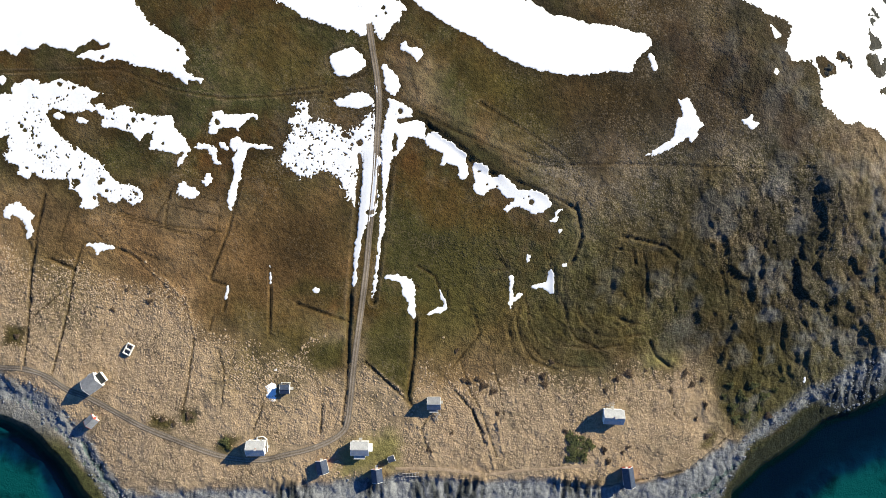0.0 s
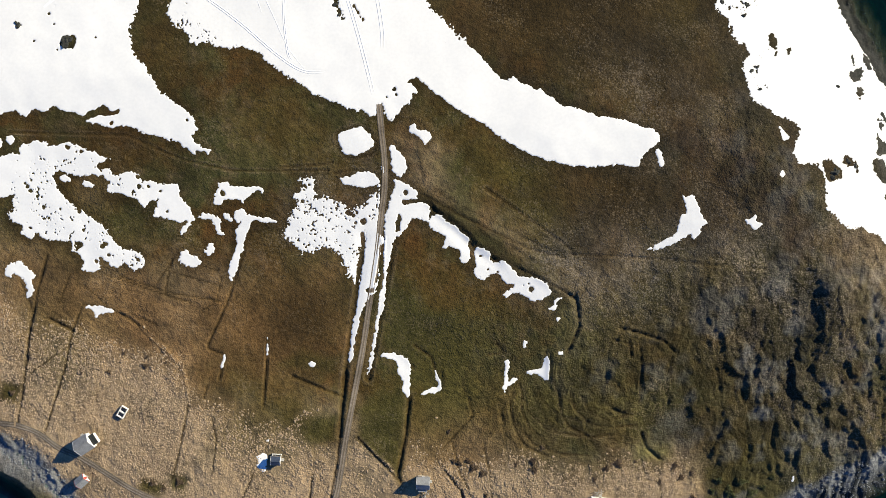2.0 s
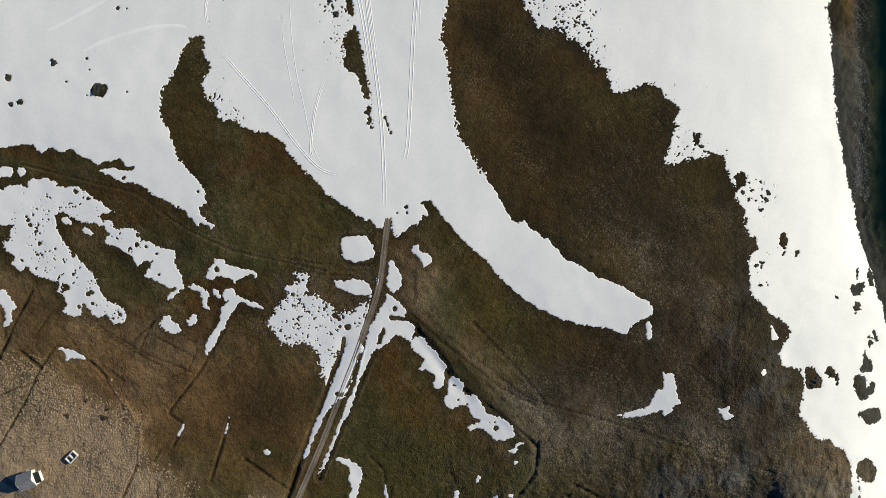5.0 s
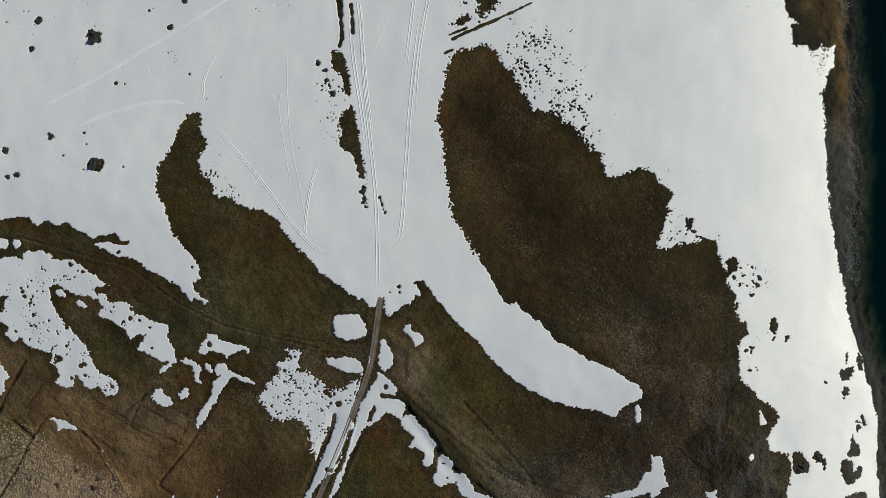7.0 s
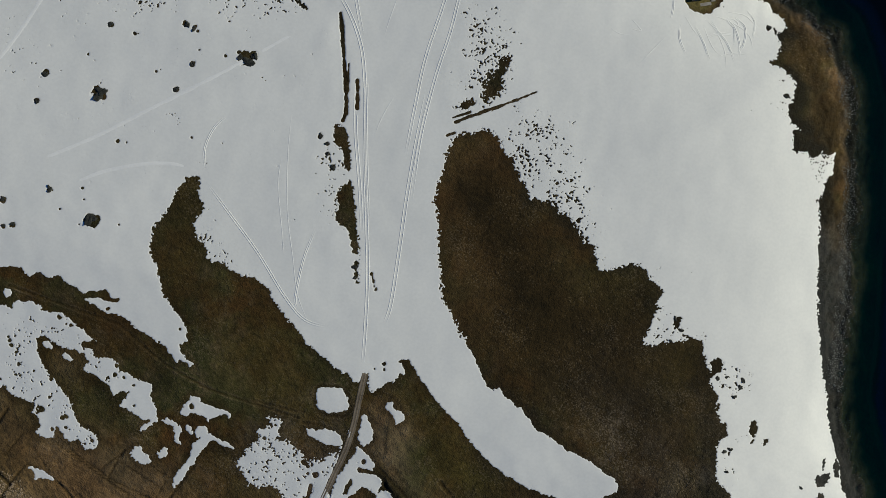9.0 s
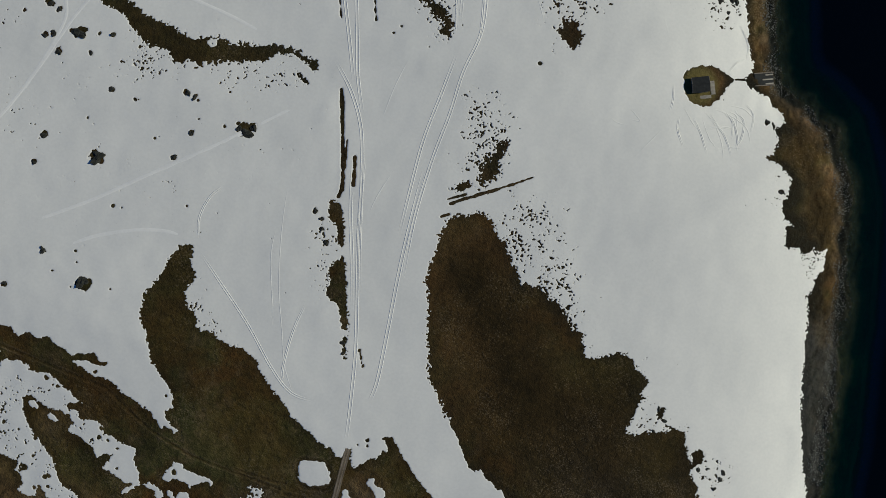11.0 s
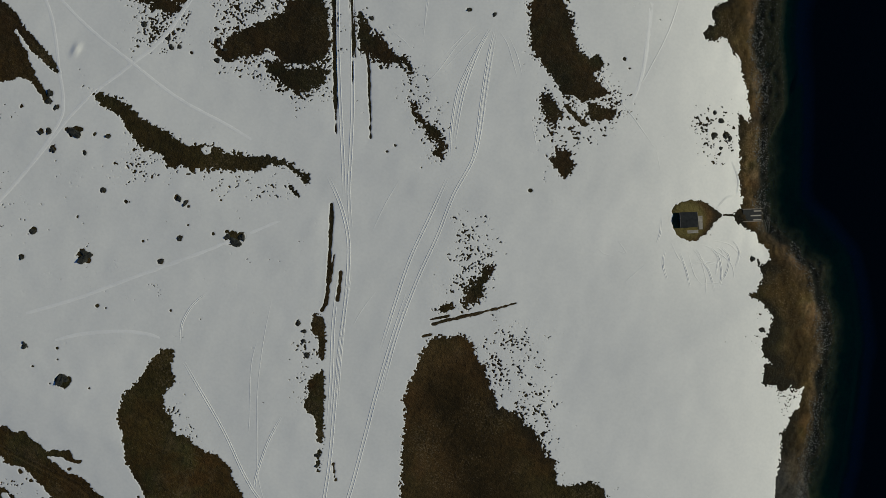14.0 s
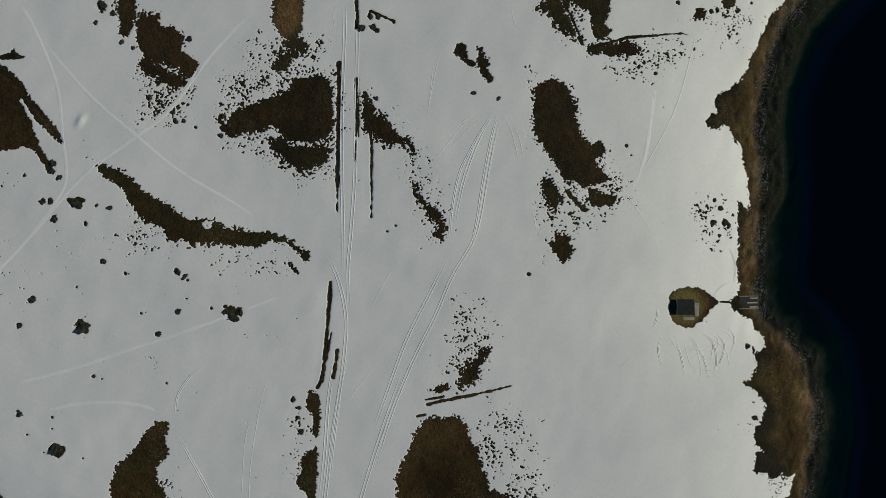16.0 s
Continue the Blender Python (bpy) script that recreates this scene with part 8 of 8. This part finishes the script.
# ---- houses, sheds and boathouses
gable_house(-143, -54.8, 5.8, 6.2, 3.2, 5.5, 36, WHITE, GREY_ROOF, "white boarded house with a grey sheet roof", chimney=None, door=("+y", TIMBER), sheets=5, annex=(2.92, 5.2, -2.4, 1.8, 2.5), annex_roof=TAR_ROOF)
gable_house(-144.4, -70.8, 3.8, 3.8, 1.9, 3.4, 45, WHITE, GREY_ROOF, "small grey-roofed boat shed above the shore", name="boat_shed", category="shed", windows=False, door=("+x", RED), trim=RED, sheets=3)
gable_house(-76, -80.9, 6.8, 5.6, 3.6, 5.9, 0, WHITE, PALE_ROOF, "white boarded house with pale grey roof inside a white fence", chimney=0.4, door=("+x", TIMBER), sheets=6)
gable_house(-33.8, -81.1, 6.6, 5.2, 3.2, 5.0, 0, WHITE, PALE_ROOF, "white boarded cottage with pale grey sheet roof on a lawn", chimney=None, door=("+y", TIMBER), sheets=6, annex=(-2.4, 1.9, -4.3, -2.62, 2.1))
gable_house(-49.4, -89.1, 4.8, 4.0, 2.2, 3.7, 102, RED, DARK_ROOF, "red boarded shed with dark roof and white gable", name="shed", category="shed", windows=False, door=("+x", WHITE), sheets=3)
gable_house(-27, -92.7, 4.8, 3.8, 2.3, 3.8, 96, RED, DARK_ROOF, "red boathouse with dark roof and white end boards", name="boathouse", category="boathouse", windows=False, door=("+x", WHITE), sheets=3)
gable_house(-21.1, -85.9, 2.4, 2.0, 1.7, 2.5, 20, TIMBER, DARK_ROOF, "tiny dark weathered timber outhouse on the lawn", name="outhouse", category="shed", windows=False, overhang=0.15, footing=0.15)
gable_house(-64.1, -56.8, 3.4, 3.2, 2.2, 3.3, 0, TIMBER, DARK_ROOF, "small dark-roofed cabin beside a snow drift", name="cabin", category="cabin", windows=False, door=("+x", WHITE), overhang=0.2, sheets=2)
gable_house(-3.7, -62.5, 4.6, 4.4, 3.0, 4.9, 0, TIMBER, GREY_ROOF, "grey weathered cabin with a pale grey roof", name="cabin", category="cabin", door=("+x", TIMBER), sheets=3, annex=(-1.6, 1.6, -3.6, -2.22, 2.0))
gable_house(69, -67.9, 7.4, 5.4, 3.6, 5.8, -3, WHITE, PALE_ROOF, "white boarded house with pale sheet roof above the shore", chimney=0.2, door=("+y", TIMBER), sheets=6)
gable_house(75.9, -93.4, 7.6, 3.9, 2.8, 4.7, 98, RED, DARK_ROOF, "red boathouse with a long dark roof by the shore", name="boathouse", category="boathouse", windows=False, door=("+x", WHITE), trim=WHITE, sheets=3)
gable_house(41.5, 280.9, 6.6, 5.8, 1.7, 2.4, 30, TIMBER, TAR_ROOF, "dark timber hut standing in a ring of thawed grass", trim=TIMBER, name="hut", category="hut", windows=True, door=("+x", TIMBER), overhang=0.25, sheets=3)



def ruin(x, y, turn):
    """Roofless foundation walls of two small rooms."""
    t = thing("ruin", x, y, turn, label="roofless whitewashed concrete walls of a small ruin", category="ruin")
    for x0, x1, y0, y1, h in ((-1.5, 1.5, -2.3, -2.05, 1.3), (-1.5, 1.5, 2.05, 2.3, 1.3), (-1.5, -1.25, -2.05, 2.05, 1.2), (1.25, 1.5, -2.05, 2.05, 1.4), (-1.25, 1.25, -0.3, 0.1, 1.2)):
        part("wall", block(x0, x1, y0, y1, -0.6, h, 0.03), WHITEWASH, t)
    part("floor_slab", block(-1.24, 1.24, -2.04, 2.04, -0.5, 0.12), DARK_ROOF, t)


def picket_fence(line, label):
    t = thing("fence", line[0][0], line[0][1], 0, label=label, category="fence")
    for a, b in zip(line, line[1:]):
        n = max(2, int(math.dist(a, b) / 0.45))
        ang = math.degrees(math.atan2(b[1] - a[1], b[0] - a[0]))
        ln = math.dist(a, b)
        for k in range(n + 1):
            x, y = a[0] + (b[0] - a[0]) * k / n, a[1] + (b[1] - a[1]) * k / n
            part("picket", block(-0.16, 0.16, -0.03, 0.03, -0.3, 1.15, 0.01), WHITE, t, m=pose(x - line[0][0], y - line[0][1], at(x, y) - t.location.z, 0, 0, ang))
        for z in (0.45, 1.02):
            za, zb = at(*a), at(*b)
            part("rail", block(0, ln, 0.03, 0.12, z - 0.06, z + 0.06), WHITE, t, m=pose(a[0] - line[0][0], a[1] - line[0][1], za - t.location.z, 0, -math.degrees(math.atan2(zb - za, ln)), ang))


def ramp_frame(x, y, turn):
    """A heap of old boards and poles behind a house."""
    t = thing("drying_rack", x, y, turn, label="collapsed pale timber drying rack behind a house", category="rack")
    for k, (ax, ay, bx, by) in enumerate(((-2, -1, 1.4, 0.6), (-1.6, 0.8, 1.8, -0.8), (-1, -1.2, 0.4, 1.3), (0.9, -1.3, 1.5, 1.2), (-1.8, 0.1, 2.1, 0.2))):
        ln = math.dist((ax, ay), (bx, by))
        part("pole", block(0, ln, -0.09, 0.09, 0.4 + 0.2 * k, 0.56 + 0.2 * k, 0.02), PALE_WOOD, t, m=pose(ax, ay, 0, 0, 0, math.degrees(math.atan2(by - ay, bx - ax))))
    for px_, py_ in ((-1.6, -0.8), (1.4, 0.5), (-1.3, 0.7), (1.5, -0.7)):
        part("post", block(px_ - 0.08, px_ + 0.08, py_ - 0.08, py_ + 0.08, -0.4, 1.35, 0.02), PALE_WOOD, t)


def boat_rack(x, y, turn):
    """Two long poles on trestles at the top of the beach, with cross bars to lay a boat on."""
    t = thing("boat_rack", x, y, turn, label="long low pale timber boat rack above the beach", category="rack")
    for yy in (-0.7, 0.7):
        part("pole", block(-3.6, 3.4, yy - 0.09, yy + 0.09, 0.62, 0.80, 0.02), PALE_WOOD, t)
    for k, xx in enumerate((-3.2, -1.9, -0.6, 0.7, 2.0, 3.1)):
        part("bar", block(xx - 0.08, xx + 0.08, -0.95 - 0.08 * (k % 2), 0.95, 0.80, 0.93, 0.02), PALE_WOOD, t)
    for xx in (-3.2, 0.0, 3.0):
        for yy in (-0.7, 0.7):
            part("post", block(xx - 0.08, xx + 0.08, yy - 0.08, yy + 0.08, -1.2, 0.62, 0.02), TIMBER, t)


def slipway(x, y, turn):
    """A timber boat slip on the shore, with two rails and broad boards."""
    t = thing("slipway", x, y, turn, label="dark timber boat slip with pale boards on the shore", category="slipway")
    lean = 8
    for yy in (-2.6, 2.6):
        part("rail", block(-4.2, 4.6, yy - 0.18, yy + 0.18, 0.3, 0.62, 0.03), TIMBER, t, m=pose(0, 0, 0.5, 0, lean))
    part("bed", block(-4.0, 4.4, -2.4, 2.4, 0.05, 0.28), TAR_ROOF, t, m=pose(0, 0, 0.5, 0, lean))
    for yy, x0, x1 in ((-2.0, 0.6, 4.2), (-0.2, -0.6, 4.2), (1.7, 0.9, 4.3)):
        part("plank", block(x0, x1, yy - 0.28, yy + 0.28, 0.285, 0.40, 0.02), PALE_WOOD, t, m=pose(0, 0, 0.5, 0, lean))
    for xx in (-3.6, -1.2, 1.4, 3.9):
        for yy in (-2.5, 2.5):
            part("pile", block(xx - 0.16, xx + 0.16, yy - 0.16, yy + 0.16, -2.5, 0.6, 0.03), TIMBER, t)


def deck(x, y, turn, w, d):
    t = thing("deck", x, y, turn, label="narrow weathered grey timber deck beside a hut", category="deck")
    n = max(3, int(min(w, d) / 0.2))
    for k in range(n):
        u0, u1 = -min(w, d) / 2 + k * min(w, d) / n, -min(w, d) / 2 + (k + 1) * min(w, d) / n - 0.015
        q = (u0, u1, -d / 2, d / 2) if w < d else (-w / 2, w / 2, u0, u1)
        part("board", block(*q, 0.35, 0.41), PALE_WOOD, t)
    for sx_ in (-1, 1):
        for sy_ in (-1, 1):
            part("post", block(sx_ * (w / 2 - 0.12) - 0.07, sx_ * (w / 2 - 0.12) + 0.07, sy_ * (d / 2 - 0.12) - 0.07, sy_ * (d / 2 - 0.12) + 0.07, -0.8, 0.348), TIMBER, t)


def porch(x, y):
    t = thing("porch", x, y, 0, label="low white porch against a cottage", category="porch")
    part("wall", block(-1.1, 1.1, -1.3, 1.3, -0.6, 2.3, 0.02), WHITE, t)
    part("roof", block(-1.25, 1.3, -1.45, 1.45, 2.302, 2.45, 0.02), WHITE, t)
    window_part(t, "+x", 0, 1.4, 0.7, 0.8, 1.1)


WHITEWASH = plain("whitewash", (0.50, 0.49, 0.46), (0.74, 0.73, 0.70), 0.8, 0.9)
PALE_WOOD = plain("sun_bleached_wood", (0.24, 0.22, 0.195), (0.46, 0.43, 0.385), 1.0, 0.85, stretch=(8, 1, 8))
ruin(-128.3, -40.9, -27)
picket_fence([(-76.3, -79.8), (-76, -77), (-73.5, -76.7), (-72.1, -77.9), (-71.9, -82.9)], 'white picket fence round a house')
picket_fence([(-65.8, -55.4), (-65.8, -54.5), (-62.3, -54.5), (-62.4, -55.9)], 'low white fence beside a cabin')
ramp_frame(68.2, -63.3, 20)
ramp_frame(-2.5, -68.2, 65)
boat_rack(-13.3, -92.9, 3)
slipway(66.6, 296.5, 30)
deck(47.1, 282.6, 30, 1.7, 5.6)
deck(45.3, 277.4, 30, 5.6, 1.3)
porch(-30, -81)

# ---- boulders and hummocks that stand out of the snow
def boulder_mesh(seed, mat):
    b = bmesh.new()
    bmesh.ops.create_icosphere(b, subdivisions=3, radius=1.0)
    for v in b.verts:
        q = v.co.copy()
        k = 1 + 0.5 * noise.noise(q * 1.4 + Vector((seed * 7.1, 0, 0))) + 0.3 * abs(noise.noise(q * 3.1 + Vector((0, seed * 3.3, 0)))) + 0.16 * noise.noise(q * 7.3)
        rim = 1 + 0.25 * noise.noise(Vector((q.x * 4, q.y * 4, seed)))
        v.co = Vector((q.x * k * rim, q.y * k * (0.62 + 0.12 * (seed % 3)), max(q.z, -0.4) * k * (0.30 + 0.1 * (seed % 2))))
    me = bpy.data.meshes.new("boulder")
    b.to_mesh(me)
    b.free()
    me.materials.append(mat)
    return me


MOSSY = plain("lichened_boulder", (0.010, 0.012, 0.011), (0.060, 0.060, 0.052), 0.9, 0.95, relief=0.1)
BOULDERS = [boulder_mesh(s, MOSSY) for s in range(5)]
rng = random.Random(4)
for k, (x, y, r) in enumerate(STONES):
    for q in range(3 if r > 1.0 else 1):
        far, way = (0.0, 0.0) if r <= 1.0 else (r * 0.45, rng.uniform(0, 6.28))
        size = r * (rng.uniform(0.45, 0.75) if r > 1.0 else rng.uniform(0.7, 0.95))
        px_, py_ = x + far * math.cos(way), y + far * math.sin(way)
        ob = new("boulder", BOULDERS[(k + 2 * q) % 5])
        ob.matrix_basis = pose(px_, py_, at(px_, py_) + 0.05, rng.uniform(-12, 12), rng.uniform(-12, 12), rng.uniform(0, 360)) @ Matrix.Diagonal((size * 1.2, size, min(size, 1.3), 1))
        tagged(ob, "dark jagged lichened boulder standing out of the snow", "boulder", "boulders in the snow")

# loose shore rock, too many to count
def scatter(name, count, mats, label, category, pick, sizes, seed, flat=0.6, level=1):
    r = random.Random(seed)
    unit = bmesh.new()
    bmesh.ops.create_icosphere(unit, subdivisions=level, radius=1.0)
    base = np.array([v.co[:] for v in unit.verts])
    tri = np.array([[v.index for v in f.verts] for f in unit.faces])
    unit.free()
    vs, fs, n = [], [], 0
    for x, y, s in pick(r, count):
        size = r.uniform(*sizes) * s
        k = 1 + 0.35 * (np.array([r.random() for _ in base]) - 0.5)
        a = r.uniform(0, 6.28)
        q = base * k[:, None] * np.array([size, size * r.uniform(0.5, 0.9), size * flat])
        q = np.stack([q[:, 0] * math.cos(a) - q[:, 1] * math.sin(a) + x, q[:, 0] * math.sin(a) + q[:, 1] * math.cos(a) + y, q[:, 2] + at(x, y) + size * flat * 0.25], 1)
        vs.append(q)
        fs.append(tri + n)
        n += len(base)
    me = bpy.data.meshes.new(name)
    me.from_pydata(np.concatenate(vs).tolist(), [], np.concatenate(fs).tolist())
    me.materials.append(mats)
    return tagged(new(name, me), label, category, kind="stuff")


def by_cover(table, low, box):
    def pick(r, count):
        got = 0
        while got < count:
            x, y = r.uniform(box[0], box[1]), r.uniform(box[2], box[3])
            if at(x, y, table) > low * r.uniform(0.55, 1.45) and at(x, y) > SEA - 0.6:
                got += 1
                yield x, y, r.choice((0.6, 0.8, 1.0, 1.0, 1.5))
    return pick


scatter("shore_rocks", 1700, ROCK, "broken grey slabs and boulders along the shore", "shore rock", by_cover(shore * (1 - 0.9 * beach), 0.4, (-190, 205, -112, -30)), (0.18, 0.55), 11)
WET_STONE = plain("wet_dark_stone", (0.03, 0.034, 0.033), (0.12, 0.125, 0.12), 0.9, 0.7, relief=0.1)
scatter("shore_stones", 1500, WET_STONE, "dark wet stones along the steep shore", "shore rock", by_cover(weed, 0.3, (10, 215, 60, 430)), (0.08, 0.24), 12, level=0)
PEBBLE = plain("pale_pebbles", (0.06, 0.065, 0.063), (0.25, 0.25, 0.23), 0.9, 0.85, relief=0.1)
pebbly = soft(5.0 - inland + 3 * fbm(GX, GY, 9, 3, 195), 2) * soft(inland + 2.5, 2) * np.clip(0.65 + 1.6 * fbm(GX, GY, 12, 3, 196), 0, 1)
scatter("shore_pebbles", 4500, PEBBLE, "pale grey pebbles along the edge of the shore", "pebbles", by_cover(pebbly, 0.5, (10, 215, 150, 430)), (0.11, 0.30), 15, level=0)
TUSSOCK = plain("straw_tussock", (0.24, 0.175, 0.108), (0.40, 0.295, 0.188), 0.5, 0.95, relief=0.12)
scatter("grass_tussocks", 26000, TUSSOCK, "pale dry grass tussocks on the slope", "grass", by_cover(np.clip(0.8 + 0.9 * fbm(GX, GY, 24, 3, 121), 0, 1) * straw * tame * dry * (1 - shore) * (1 - turf) * (1 - peat) * (1 - 0.6 * rust), 0.48, (-200, 140, -95, 10)), (0.24, 0.46), 14, 0.28, level=0)


# ---- shrubs
def leaf_cluster(seed, count, spread, size):
    r = random.Random(seed)
    vs, fs = [], []
    for _ in range(count):
        a, u = r.uniform(0, 6.28), r.random() ** 0.5
        lump = 0.75 + 0.3 * math.sin(3 * a + seed) + 0.15 * math.sin(7 * a)
        x, y = spread * u * lump * math.cos(a), spread * u * lump * math.sin(a)
        z = spread * 0.55 * (1 - u * u) * r.uniform(0.5, 1.0) + 0.1
        s = size * r.uniform(0.6, 1.3)
        d1 = Vector((r.uniform(-1, 1), r.uniform(-1, 1), r.uniform(-0.5, 0.5))).normalized() * s
        d2 = Vector((r.uniform(-1, 1), r.uniform(-1, 1), r.uniform(0.2, 1))).normalized() * s * 0.6
        c = Vector((x, y, z))
        o = len(vs)
        vs += [tuple(c - d1), tuple(c + d2), tuple(c + d1), tuple(c - d2)]
        fs.append((o, o + 1, o + 2, o + 3))
    me = bpy.data.meshes.new("crown")
    me.from_pydata(vs, [], fs)
    return me


def stems(seed, spread):
    r = random.Random(seed)
    b = bmesh.new()
    for k in range(7):
        a = r.uniform(0, 6.28)
        tip = Vector((spread * 0.6 * math.cos(a), spread * 0.6 * math.sin(a), spread * 0.45))
        base = Vector((r.uniform(-0.1, 0.1), r.uniform(-0.1, 0.1), -0.15))
        m = Matrix.Translation((base + tip) / 2) @ (tip - base).to_track_quat("Z", "Y").to_matrix().to_4x4()
        bmesh.ops.create_cone(b, segments=5, radius1=0.07, radius2=0.025, depth=(tip - base).length, matrix=m)
    return b


kinds = []
for s in range(4):
    crown = leaf_cluster(s, 620, 1.0, 0.13)
    crown.materials.append(LEAF if s % 2 else HEATHER)
    bm_s = stems(s, 1.0)
    stem = bpy.data.meshes.new("stem")
    bm_s.to_mesh(stem)
    bm_s.free()
    stem.materials.append(TWIG)
    kinds.append((crown, stem))
for k, (x, y, r, green) in enumerate(SHRUBS):
    crown, stem = kinds[(1 if green else 0) + 2 * (k % 2)]
    ob = thing("shrub", x, y, (k * 77) % 360, label="low rounded green shrub on dry grass" if green else "low dark brown heather clump on dry grass", category="shrub", group="shrubs on the slope")
    ob.scale = (r * (1.0 + 0.3 * math.sin(k * 2.3)), r * (1.0 + 0.3 * math.cos(k * 1.7)), min(0.6 * r, 1.6))
    for nm, me in (("crown", crown), ("stem", stem)):
        c = new(nm, me)
        c.parent = ob
